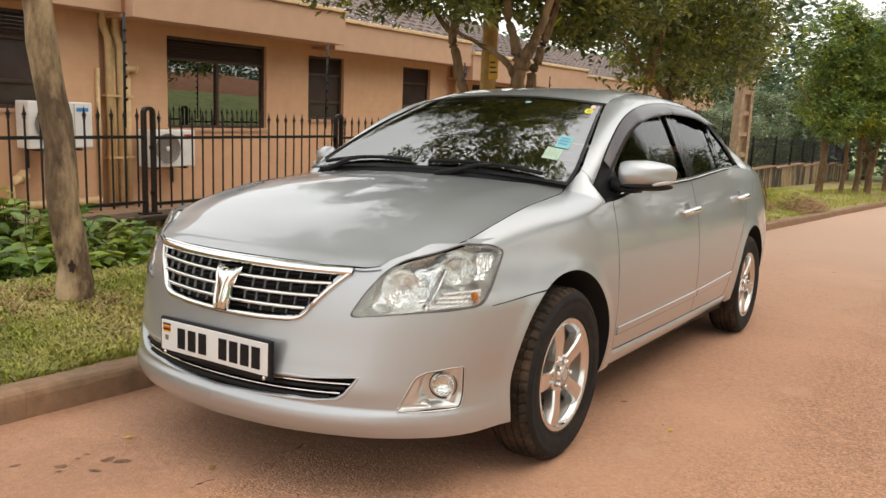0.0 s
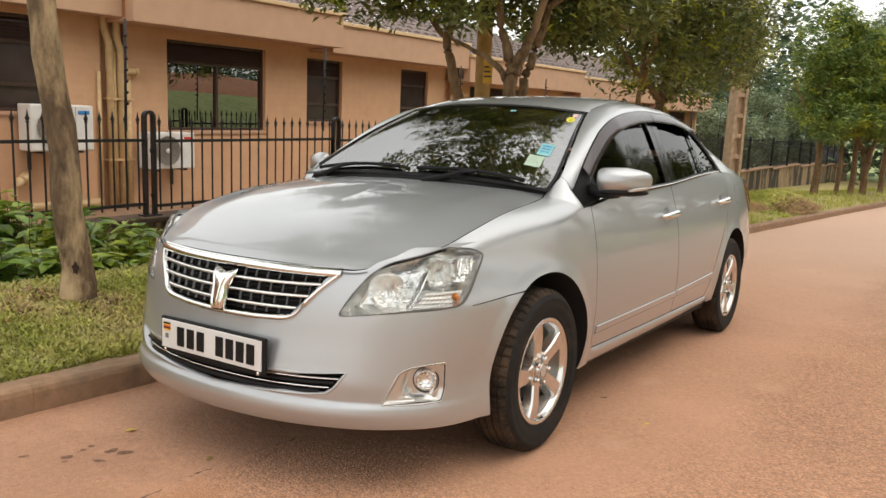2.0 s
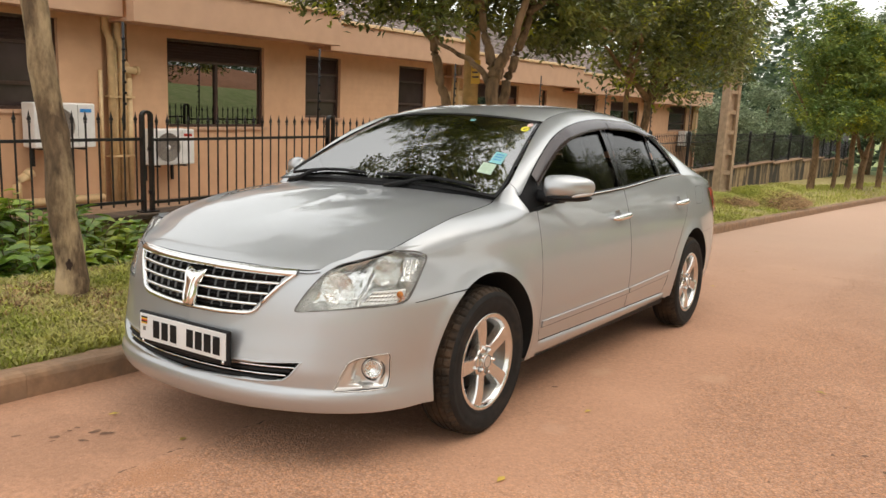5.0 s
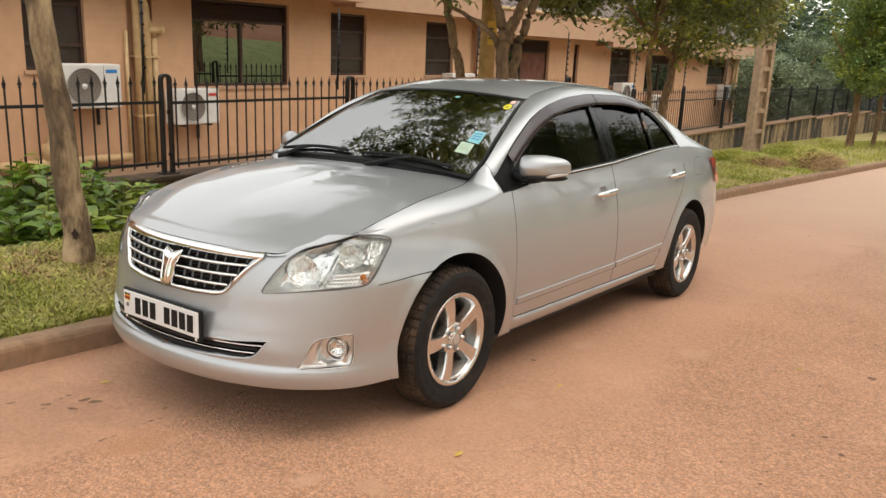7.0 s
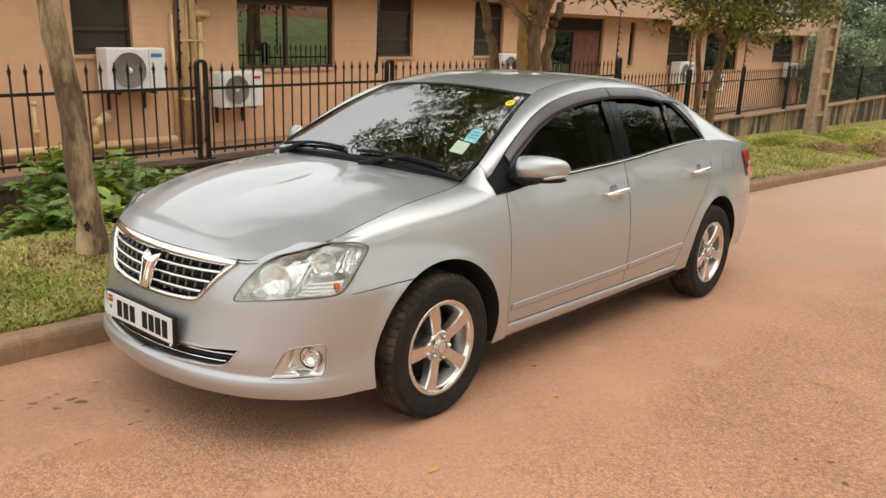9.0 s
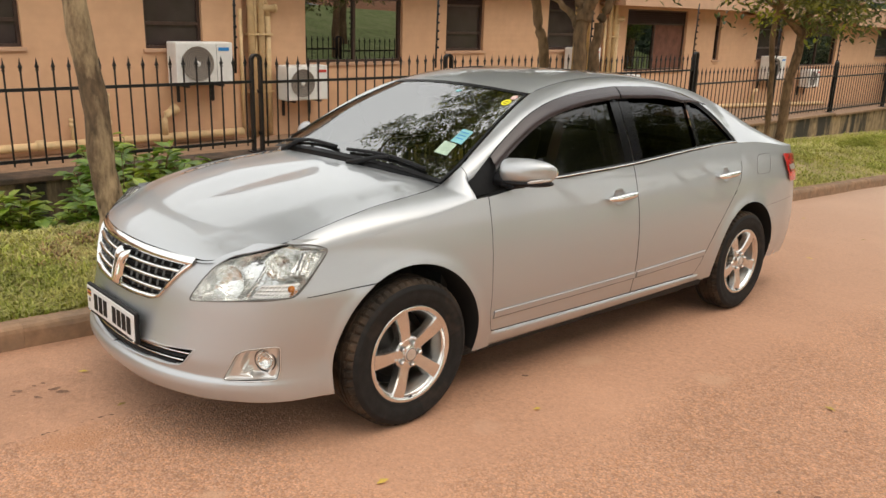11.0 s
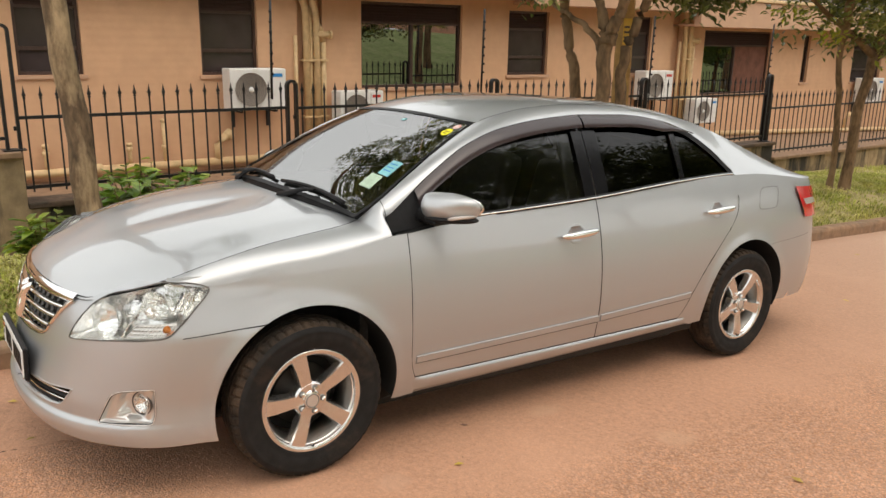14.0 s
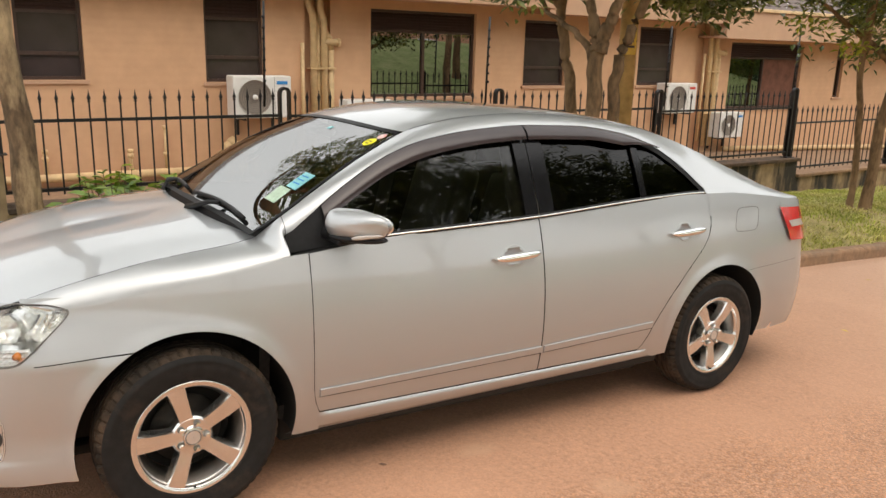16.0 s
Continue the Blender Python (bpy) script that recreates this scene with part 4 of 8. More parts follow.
belt = spline([(0.30, 0.898), (0.43, 0.914), (0.77, 0.952), (1.47, 0.985), (2.13, 1.030), (2.55, 1.044), (2.75, 1.042), (3.1, 1.015), (3.4, 0.98), (3.69, 0.95)])
shoulder = spline([(-0.9, 0.70), (-0.6, 0.765), (-0.5, 0.80), (-0.40, 0.786), (-0.32, 0.79), (-0.15, 0.822), (0.17, 0.866), (0.28, 0.894), (0.345, 0.909), (0.415, 0.914), (0.45, 0.917)])


def outward(verts, faces):
    """Turn the faces so that they look away from the middle of the car."""
    total = 0.0
    for q in faces:
        a, b, c, d = Vector(verts[q[0]]), Vector(verts[q[1]]), Vector(verts[q[2]]), Vector(verts[q[-1]])
        total += (c - a).cross(d - b).dot((a + c) / 2 - Vector((0, 1.4, 0.55))) if len(q) > 3 else (b - a).cross(c - a).dot(a - Vector((0, 1.4, 0.55)))
    return list(faces) if total >= 0 else [q[::-1] for q in faces]


def both(name, verts, faces, material, parent=car, label="", smooth=True):
    """A part on the left side and its mirror on the right."""
    faces = outward(verts, faces)
    a = mesh_ob(name, verts, faces, material, parent, label, smooth)
    b = mesh_ob(name, [(-v[0], v[1], v[2]) for v in verts], [f[::-1] for f in faces], material, parent, label, smooth)
    return a, b


def whole(name, verts, faces, material, parent=car, label="", smooth=True):
    """A part that crosses the middle, as one mesh with its mirror."""
    faces = outward(verts, faces)
    n = len(verts)
    vs = [tuple(v) for v in verts] + [(-v[0], v[1], v[2]) for v in verts]
    fs = list(faces) + [tuple(i + n for i in f[::-1]) for f in faces]
    ob = mesh_ob(name, vs, fs, material, None, label, smooth)
    bm = bmesh.new()
    bm.from_mesh(ob.data)
    bmesh.ops.remove_doubles(bm, verts=bm.verts, dist=0.0006)
    bm.to_mesh(ob.data)
    bm.free()
    shade(ob, smooth)
    ob.parent = parent
    return ob


def grid(fn, nu, nv, keep=None):
    verts, faces = [], []
    for j in range(nv + 1):
        for i in range(nu + 1):
            verts.append(fn(i / nu, j / nv))
    for j in range(nv):
        for i in range(nu):
            if keep and not keep((i + 0.5) / nu, (j + 0.5) / nv):
                continue
            a = j * (nu + 1) + i
            faces.append((a, a + 1, a + nu + 2, a + nu + 1))
    return verts, faces


def in_poly(px, py, poly):
    hit = False
    n = len(poly)
    for i in range(n):
        (xa, ya), (xb, yb) = poly[i], poly[(i + 1) % n]
        if (ya > py) != (yb > py) and px < (xb - xa) * (py - ya) / (yb - ya) + xa:
            hit = not hit
    return hit


def strip(name, pts_fn, width, thick, material, n=40, mirror=True, parent=car, label="", smooth=True):
    """A raised or dark band along a curve: pts_fn(t, across, out)."""
    verts, faces = [], []
    for i in range(n + 1):
        t = i / n
        for a, o in ((-width / 2, 0), (-width / 2 * 0.86, thick), (width / 2 * 0.86, thick), (width / 2, 0)):
            verts.append(pts_fn(t, a, o))
    for i in range(n):
        for k in range(3):
            p = i * 4 + k
            faces.append((p, p + 1, p + 5, p + 4))
    faces.append((0, 1, 2, 3))
    faces.append((n * 4 + 3, n * 4 + 2, n * 4 + 1, n * 4))
    if mirror:
        return both(name, verts, faces, material, parent, label, smooth)
    return mesh_ob(name, verts, faces, material, parent, label, smooth)


# openings in the nose, in (way round the plan, z)
HEADLAMP = [(0.486, 0.582), (0.60, 0.595), (0.715, 0.607), (0.82, 0.616), (0.922, 0.625), (0.995, 0.694), (1.071, 0.766), (1.071, 0.785), (1.010, 0.803), (0.897, 0.809), (0.782, 0.780), (0.668, 0.757), (0.596, 0.719), (0.540, 0.662)]
GRILLE = [(0.0, 0.554), (0.12, 0.556), (0.215, 0.560), (0.315, 0.574), (0.385, 0.645), (0.446, 0.712), (0.27, 0.716), (0.0, 0.714)]
LOWGRILLE = [(0.0, 0.310), (0.25, 0.320), (0.40, 0.328), (0.466, 0.337), (0.492, 0.355), (0.533, 0.408), (0.38, 0.395), (0.0, 0.382)]
FOG = [(0.649, 0.307), (0.75, 0.310), (0.855, 0.314), (0.867, 0.355), (0.865, 0.4435), (0.80, 0.438), (0.737, 0.4285), (0.703, 0.411)]



def round_poly(poly, r, n=4):
    """Each corner becomes a short curve."""
    out = []
    for i in range(len(poly)):
        p, a, b = poly[i], poly[i - 1], poly[(i + 1) % len(poly)]
        la, lb = math.hypot(a[0] - p[0], a[1] - p[1]), math.hypot(b[0] - p[0], b[1] - p[1])
        da, db = min(r, la * 0.45) / la, min(r, lb * 0.45) / lb
        q0 = (p[0] + (a[0] - p[0]) * da, p[1] + (a[1] - p[1]) * da)
        q1 = (p[0] + (b[0] - p[0]) * db, p[1] + (b[1] - p[1]) * db)
        for k in range(n + 1):
            t = k / n
            out.append(tuple(q0[c] * (1 - t) ** 2 + p[c] * 2 * t * (1 - t) + q1[c] * t * t for c in (0, 1)))
    return out


HEADLAMP = round_poly(HEADLAMP, 0.03)
FOG = round_poly(FOG, 0.012)

hood_edge_z = spline([(0.0, 0.729), (0.25, 0.729), (0.40, 0.727), (0.47, 0.726), (0.52, 0.734), (0.555, 0.756), (0.605, 0.777), (0.666, 0.806), (0.75, 0.810)])
ARCH_R = 0.372
AF, AR, AZ = -0.012, 2.69, 0.315


lip_z = spline([(0, 0.212), (0.3, 0.220), (0.5, 0.226), (0.9, 0.227)])
JOINT_Z = 0.6172
JOINT_RISE = 0.066
S_JOINT = s_of_y(AF - math.sqrt(ARCH_R ** 2 - (JOINT_Z - AZ) ** 2))
NB = 240


def joint_z(y):
    """The joint between bumper and wing climbs a little towards the arch."""
    return JOINT_Z + JOINT_RISE * max(0.0, y + 0.52)


def bumper_low(u, w):
    """Below the joint with the wing, round to the arch."""
    zb = lip_z(body(u * 1.1, 0.3).x)
    z = zb + w * (joint_z(body(u * S_JOINT, 0.6).y) - zb)
    return u * s_of_y(AF - math.sqrt(max(0.0, ARCH_R ** 2 - (z - AZ) ** 2))), z


def bumper_high(i, w):
    """Above it, up to the bonnet edge."""
    s = i / NB * S_JOINT
    return s, JOINT_Z + w * (hood_edge_z(body(s, 0.7).x) - JOINT_Z)


def opening(s, z):
    return any(in_poly(s, z, q) for q in (GRILLE, LOWGRILLE, FOG, HEADLAMP))


v, f = grid(lambda u, w: body(*bumper_low(u, w)), NB, 110, lambda u, w: not opening(*bumper_low(u, w)))
n_high = max(i for i in range(NB) if body(i / NB * S_JOINT, 0.7).y < -0.47)
v2, f2 = grid(lambda u, w: body(*bumper_high(u * n_high, w)), n_high, 44, lambda u, w: not opening(*bumper_high(u * n_high, w)))
f += [tuple(i + len(v) for i in q) for q in f2]
whole("front_bumper", v + v2, f, M_PAINT, car, "silver front bumper")
# the folded under-lip
v, f = grid(lambda u, w: body(u * 0.62, lip_z(body(u * 0.62, 0.3).x)) + Vector((0, 0.12 * w, 0.012 * w)), 40, 3)
whole("bumper_lip", v, f, M_BLACK, car)


def fan(centre, radius, outline, th0, th1, n, m, floor_z=None):
    """A side panel between a wheel arch and its outline in (y, z)."""
    cy, cz = centre
    ths = {th0 + (th1 - th0) * i / n for i in range(n + 1)}
    for (a, b) in outline:
        t = math.atan2(b - cz, a - cy)
        for q in (t, t + 2 * math.pi, t - 2 * math.pi):
            if th0 < q < th1:
                ths.add(q)
    ths = sorted(ths)
    rows = []
    for t in ths:
        dy, dz = math.cos(t), math.sin(t)
        best = None
        for (a, b), (c, d) in zip(outline, outline[1:]):
            den = dy * (d - b) - dz * (c - a)
            if abs(den) < 1e-9:
                continue
            k = ((a - cy) * (d - b) - (b - cz) * (c - a)) / den
            w = ((a - cy) * dz - (b - cz) * dy) / den
            if k > radius * 0.9 and -1e-6 <= w <= 1 + 1e-6 and (best is None or k < best):
                best = k
        if best is None:
            continue
        r0 = radius
        if floor_z is not None and dy < 0:
            r0 = max(radius, (floor_z + JOINT_RISE * (cy + 0.52) - cz) / max(dz - JOINT_RISE * dy, 0.05))
        if best < r0:
            continue
        rows.append([(cy + dy * (r0 + (best - r0) * j / m), cz + dz * (r0 + (best - r0) * j / m)) for j in range(m + 1)])
    verts = [side(a, b) for r in rows for a, b in r]
    w = m + 1
    faces = [(i * w + j, i * w + j + 1, (i + 1) * w + j + 1, (i + 1) * w + j) for i in range(len(rows) - 1) for j in range(m)]
    inner = [r[0] for r in rows]
    return verts, faces, inner


# front wing
wing_outline = [(-0.52, 0.618), (-0.452, 0.692), (-0.384, 0.764), (-0.381, 0.780)] + [(y, shoulder(y)) for y in [-0.378 + 0.0495 * i for i in range(17)]] + \
               [(0.416, 0.914), (0.4185, 0.8), (0.4215, 0.6), (0.428, 0.41), (0.4385, 0.35), (0.4565, 0.308), (0.462, 0.295), (0.462, 0.228), (0.335, 0.226)]
v, f, rim = fan((AF, AZ), ARCH_R, wing_outline, -0.258, 2.57, 80, 18, 0.6198)
wing_l, wing_r = both("front_wing", v, f, M_PAINT, car, "silver front wing")


# bonnet
def hood_front(t):
    x = 0.52 * t
    p = front(x, hood_edge_z(x) + 0.004)
    return Vector((x, p.y, hood_edge_z(x) + 0.004))


def hood_side(t):
    pts = [(0.52, hood_front(1).y, hood_front(1).z), (0.560, -0.650, 0.760), (0.608, -0.572, 0.781), (0.664, -0.492, 0.808), (0.684, -0.37, 0.848), (0.686, -0.15, 0.900), (0.682, 0.0, 0.922), (0.673, 0.17, 0.943), (0.642, 0.27, 0.957)]
    ts = [0, 0.09, 0.17, 0.28, 0.40, 0.56, 0.70, 0.86, 1.0]
    return Vector([catmull([p[k] for p in pts], ts, t) for k in range(3)])


def hood_mid(t):
    pts = [(0, hood_front(0).y, hood_front(0).z), (0, -0.77, 0.764), (0, -0.62, 0.828), (0, -0.42, 0.880), (0, -0.2, 0.923), (0, 0.02, 0.960), (0, 0.18, 0.986)]
    ts = [0, 0.06, 0.2, 0.4, 0.6, 0.83, 1.0]
    return Vector([catmull([p[k] for p in pts], ts, t) for k in range(3)])


def hood_back(t):
    a, b = hood_mid(1), hood_side(1)
    return Vector((b.x * t, a.y + (b.y - a.y) * t ** 2.2, a.z + (b.z - a.z) * t ** 2))


def hood_pt(u, w, drop=0.0):
    """u from the nose to the screen, w from the middle to the gap."""
    fr, bk, mi, sd = hood_front(w), hood_back(w), hood_mid(u), hood_side(u)
    p = fr * (1 - u) + bk * u + mi * (1 - w) + sd * w - (hood_front(0) * (1 - u) * (1 - w) + hood_front(1) * (1 - u) * w + hood_back(0) * u * (1 - w) + hood_back(1) * u * w)
    p.z += 0.015 * math.sin(math.pi * min(1, u * 1.0)) * (math.sin(math.pi * w))
    # soft crease that runs from the lamp to the screen
    cr = 0.62 + 0.18 * u
    p.z += 0.003 * math.exp(-((w - cr) / 0.09) ** 2) * min(1, u * 5)
    return p - Vector((0, 0, drop))


v, f = grid(lambda u, w: hood_pt(u, w), 44, 26)
whole("bonnet", v, f, M_PAINT, car, "silver bonnet")
# upper wing, between the bonnet gap and the shoulder
def wing_top(u, w):
    t = 0.27 + 0.73 * u
    a = hood_side(t) + Vector((0.005, 0, 0.0))
    y = a.y + (0.078 * ((u - 0.80) / 0.20) ** 1.5 * w if u > 0.80 else 0)
    c = side(y, shoulder(y))
    m = Vector((c.x - 0.012, y, c.z + max(0.006, 0.64 * (a.z - c.z))))
    return a * (1 - w) ** 2 + m * 2 * w * (1 - w) + c * w * w


# dark channel below the bonnet gaps
v, f = grid(lambda u, w: hood_side(u) + Vector((-0.012 + 0.026 * w, 0, -0.012)), 30, 1)
both("bonnet_channel", v, f, M_SEAM, car)
v, f = grid(lambda u, w: hood_front(u) + Vector((0, 0.016 - 0.03 * w, -0.010)), 24, 1)
whole("bonnet_front_seam", v, f, M_SEAM, car)


# doors, sills, rear quarters
def door_pt(y0f, y1f, z0, u, w):
    z = z0 + w * (belt(1.0) - z0)
    ya, yb = y0f(z), y1f(z)
    y = ya + (yb - ya) * u
    zb = belt(y)
    zz = z0 + w * (zb - z0)
    ya, yb = y0f(zz), y1f(zz)
    return side(ya + (yb - ya) * u, zz)


fd_front = spline([(0.29, 0.490), (0.31, 0.460), (0.35, 0.442), (0.41, 0.431), (0.6, 0.425), (0.8, 0.422), (1.0, 0.420)])
fd_rear = spline([(0.25, 1.495), (0.6, 1.492), (1.0, 1.480)])
rd_front = spline([(0.25, 1.501), (0.6, 1.498), (1.0, 1.486)])
rd_rear = spline([(0.29, 2.095), (0.32, 2.130), (0.37, 2.165), (0.43, 2.195), (0.526, 2.262), (0.62, 2.345), (0.72, 2.447), (0.80, 2.532), (0.86, 2.574), (0.92, 2.590), (1.0, 2.578), (1.06, 2.55)])
HANDLES = ((1.333, 0.841), (2.392, 0.876))


def door_keep(fa, fb, z0, hy, hz):
    def keep(u, w):
        p = door_pt(fa, fb, z0, u, w)
        return ((p.y - hy) / 0.050) ** 2 + ((p.z - hz + 0.004) / 0.036) ** 2 > 1
    return keep


v, f = grid(lambda u, w: door_pt(fd_front, fd_rear, 0.310, u, w), 80, 50, door_keep(fd_front, fd_rear, 0.310, *HANDLES[0]))
door_fl, door_fr = both("front_door", v, f, M_PAINT, car, "silver front door")
v, f = grid(lambda u, w: door_pt(rd_front, rd_rear, 0.311, u, w), 80, 50, door_keep(rd_front, rd_rear, 0.311, *HANDLES[1]))
door_rl, door_rr = both("rear_door", v, f, M_PAINT, car, "silver rear door")

# dark shell just inside the skin, seen only in the gaps
v, f = grid(lambda u, w: side(0.38 + 2.25 * u, 0.2 + w * (belt(0.38 + 2.25 * u) - 0.2), -0.034), 50, 12,
            lambda u, w: math.hypot(0.38 + 2.25 * u - AR, 0.2 + w * 0.78 - AZ) > ARCH_R + 0.03)
both("inner_panel", v, f, M_SEAM, car)
# sill below the doors
def sill_pt(u, w):
    """A rolled sill: an upright face under the doors, then a curl inwards."""
    y = 0.405 + 1.892 * u
    z0 = 0.220 + 0.028 * u
    k = smooth01(w / 0.30)
    swell = 0.011 * smooth01((y - 0.455) / 0.03) * smooth01((2.2 - y) / 0.05)
    return side(y, z0 + (0.3035 - z0) * w, -0.020 * (1 - k) - 0.002 + swell * smooth01(w / 0.7) * (1 - max(0.0, (w - 0.72) / 0.28) ** 2.5))


v, f = grid(sill_pt, 60, 18)
both("sill", v, f, M_PAINT, car, "silver sill below the doors")
v, f = grid(lambda u, w: side(0.36 + 1.92 * u, 0.19 + (0.045 + 0.034 * u) * w, -0.028 - 0.05 * (1 - w)), 40, 3)
both("sill_trim", v, f, M_INNER, car, "black lower sill trim")

quarter_outline = [(2.30, 0.235), (2.216, 0.262), (2.150, 0.296), (2.118, 0.305)] + [(rd_rear(z) + 0.006, z) for z in (0.33, 0.37, 0.42, 0.48, 0.526, 0.58, 0.62, 0.68, 0.72, 0.76, 0.80, 0.83, 0.86, 0.89, 0.92, 0.96, 1.0, 1.045)] + \
                  [(y, belt(y)) for y in (2.66, 2.75, 2.85, 2.95, 3.05, 3.15, 3.24)] + [(3.24, 0.9), (3.24, 0.6), (3.24, 0.3), (3.2, 0.262), (2.98, 0.262)]
v, f, rim2 = fan((AR, AZ), ARCH_R, quarter_outline[::-1], -0.15, math.pi + 0.14, 80, 14)
both("rear_quarter", v, f, M_PAINT, car, "silver rear quarter panel")
s324 = s_of_y(3.24)


def rear_pt(u, w):
    s = s324 + (S_END - s324) * u
    y = body(s, 0.6).y
    return body(s, 0.262 - 0.03 * u + w * (belt(y) - 0.262 + 0.03 * u))


v, f = grid(rear_pt, 36, 26)
whole("rear_bumper", v, f, M_PAINT, car, "silver rear end")

# arch liners and lips
for cy, rimpts in ((AF, rim), (AR, rim2)):
    verts, faces = [], []
    n = 40
    for i in range(n + 1):
        a = -0.20 + (math.pi + 0.34) * i / n
        for k, (rr, inset) in enumerate(((ARCH_R - 0.0005, 0.0), (ARCH_R + 0.004, -0.02), (ARCH_R + 0.012, -0.06), (ARCH_R + 0.012, -0.36))):
            yy, zz = cy + rr * math.cos(a), AZ + rr * math.sin(a)
            p = side(yy, max(zz, 0.17))
            verts.append((p.x + inset - 0.001, yy, zz))
    for i in range(n):
        for k in range(3):
            p = i * 4 + k
            faces.append((p, p + 1, p + 5, p + 4))
    both("arch_liner", verts, faces, M_INNER, car)
    disc = []
    for i in range(25):
        a = math.pi * 2 * i / 24
        disc.append((0.46, cy + (ARCH_R + 0.014) * math.cos(a), max(0.22, AZ + (ARCH_R + 0.014) * math.sin(a))))
    both("arch_back", disc, [tuple(range(25))], M_INNER, car, smooth=False)


# door moulding, seams and the bumper joint
def on_side(ya, yb, za, zb):
    return lambda t, a, o: side(ya + (yb - ya) * t, za + (zb - za) * t + a, o + 0.001)


for parent_pair, ya, yb, za, zb in (((door_fl, door_fr), 0.452, 1.494, 0.390, 0.409), ((door_rl, door_rr), 1.510, 2.185, 0.410, 0.434)):
    a, b = strip("moulding", on_side(ya, yb, za, zb), 0.032, 0.007, M_PAINT, 40, smooth=False)
    a.parent, b.parent = parent_pair
    for o in (a, b):
        o["label"] = "silver rubbing strip"
    # thin dark strip stands in for the shade under the moulding
    a, b = strip("moulding_shade_line", on_side(ya, yb, za - 0.0178, zb - 0.0178), 0.0026, 0.002, M_SEAM, 20)
    a.parent, b.parent = parent_pair
strip("bumper_joint", lambda t, a, o: side(-0.515 + 0.30 * t, joint_z(-0.515 + 0.30 * t) + 0.0013 + a, -0.004 + o), 0.010, 0.001, M_SEAM, 16)


def flap_edge(t, a, o):
    """Rounded rectangle of the fuel flap."""
    an = 2 * math.pi * t
    c, d = math.cos(an), math.sin(an)
    k = (abs(c) ** 5 + abs(d) ** 5) ** -0.2
    return side(2.893 + (0.098 + a) * c * k + 0.02 * d * k, 0.905 + (0.060 + a) * d * k, 0.0006 + o)


strip("fuel_flap_joint", flap_edge, 0.0024, 0.0004, M_ACDARK, 64, mirror=False)
strip("rear_bumper_joint", lambda t, a, o: side(2.875 + 0.50 * t, 0.640 + 0.014 * t + a, 0.0003 + o), 0.0022, 0.0003, M_ACDARK, 24)
# silver return below the top of the rear shut line
v, f = grid(lambda u, w: side(2.525 + 0.10 * u, 0.935 + w * (belt(2.525 + 0.10 * u) - 0.937), -0.0025), 4, 8)
both("shut_face", v, f, M_PAINT, car)


# door handles in dished recesses
def handle(yc, zc, parent_l):
    rings = ((0.0, -0.017), (0.35, -0.016), (0.62, -0.012), (0.82, -0.006), (0.95, -0.0005), (1.08, 0.0018), (1.13, 0.0002))
    verts, faces = [], []
    for k, (r, o) in enumerate(rings):
        for i in range(32):
            a = 2 * math.pi * i / 32
            verts.append(side(yc + 0.055 * r * math.cos(a), zc - 0.004 + 0.041 * r * math.sin(a), o))
    for k in range(len(rings) - 1):
        for i in range(32):
            p, q = k * 32 + i, k * 32 + (i + 1) % 32
            faces.append((p, p + 32, q + 32, q))
    for sgn, par in zip((1, -1), parent_l):
        mesh_ob("handle_recess", [(v[0] * sgn, v[1], v[2]) for v in verts], faces if sgn > 0 else [q[::-1] for q in faces], M_PAINT, par, "", True)
        bar = []
        for i in range(17):
            t = -1 + 2 * i / 16
            p = side(yc + 0.010 + 0.118 * t, zc + 0.007 * t, 0.008 + 0.027 * (1 - t ** 6))
            bar.append((p.x * sgn, p.y, p.z))
        rad = [0.009 + 0.0095 * (1 - abs(-1 + 2 * i / 16) ** 3) for i in range(17)]
        tube("handle", bar, rad, M_CHROME, par, "chrome handle", 10)


handle(*HANDLES[0], (door_fl, door_fr))
handle(*HANDLES[1], (door_rl, door_rr))


# ---- glasshouse ----
def gx(z):
    d = z - 0.95
    return 0.785 - 0.36 * d - 0.22 * d * d


def gl(y, z, out=0.0):
    k = max(0, (0.95 - y)) * 0.10 + max(0, y - 2.0) * 0.035
    return Vector((gx(z) - k + out * 0.9, y, z + out * 0.4))


DLO_TOP = [(0.36, 0.962), (0.46, 1.034), (0.54, 1.092), (0.64, 1.155), (0.80, 1.240), (0.98, 1.300), (1.28, 1.345), (1.53, 1.361), (1.80, 1.360), (2.05, 1.334), (2.25, 1.281), (2.42, 1.190), (2.59, 1.056)]
dlo_top = spline(DLO_TOP)
RAIL = [(0.20, 0.955, 0.690), (0.34, 1.022, 0.674), (0.50, 1.114, 0.636), (0.70, 1.221, 0.582), (0.88, 1.302, 0.532), (0.95, 1.330, 0.517), (1.05, 1.357, 0.510), (1.25, 1.392, 0.506), (1.55, 1.411, 0.504),
        (1.85, 1.404, 0.506), (2.1, 1.380, 0.513), (2.3, 1.350, 0.522), (2.5, 1.302, 0.536), (2.7, 1.238, 0.553), (2.9, 1.166, 0.574), (3.05, 1.110, 0.594), (3.2, 1.056, 0.616), (3.35, 1.012, 0.638), (3.52, 0.975, 0.655)]
rail_z = spline([(a, b) for a, b, c in RAIL])
rail_x = spline([(a, c) for a, b, c in RAIL])


def rail(y):
    return Vector((rail_x(y), y, rail_z(y)))


# roof sides: from the top of the doors up to the rail, with a rounded shoulder
def roof_side(u, w):
    y = 0.348 + u * 2.248
    a = gl(y, max(dlo_top(y), belt(y) - 0.02) + 0.006, 0.004)
    b = rail(y)
    m = a.lerp(b, 0.5) + Vector((0.016, 0, 0.012))
    return a * (1 - w) ** 2 + m * 2 * w * (1 - w) + b * w * w




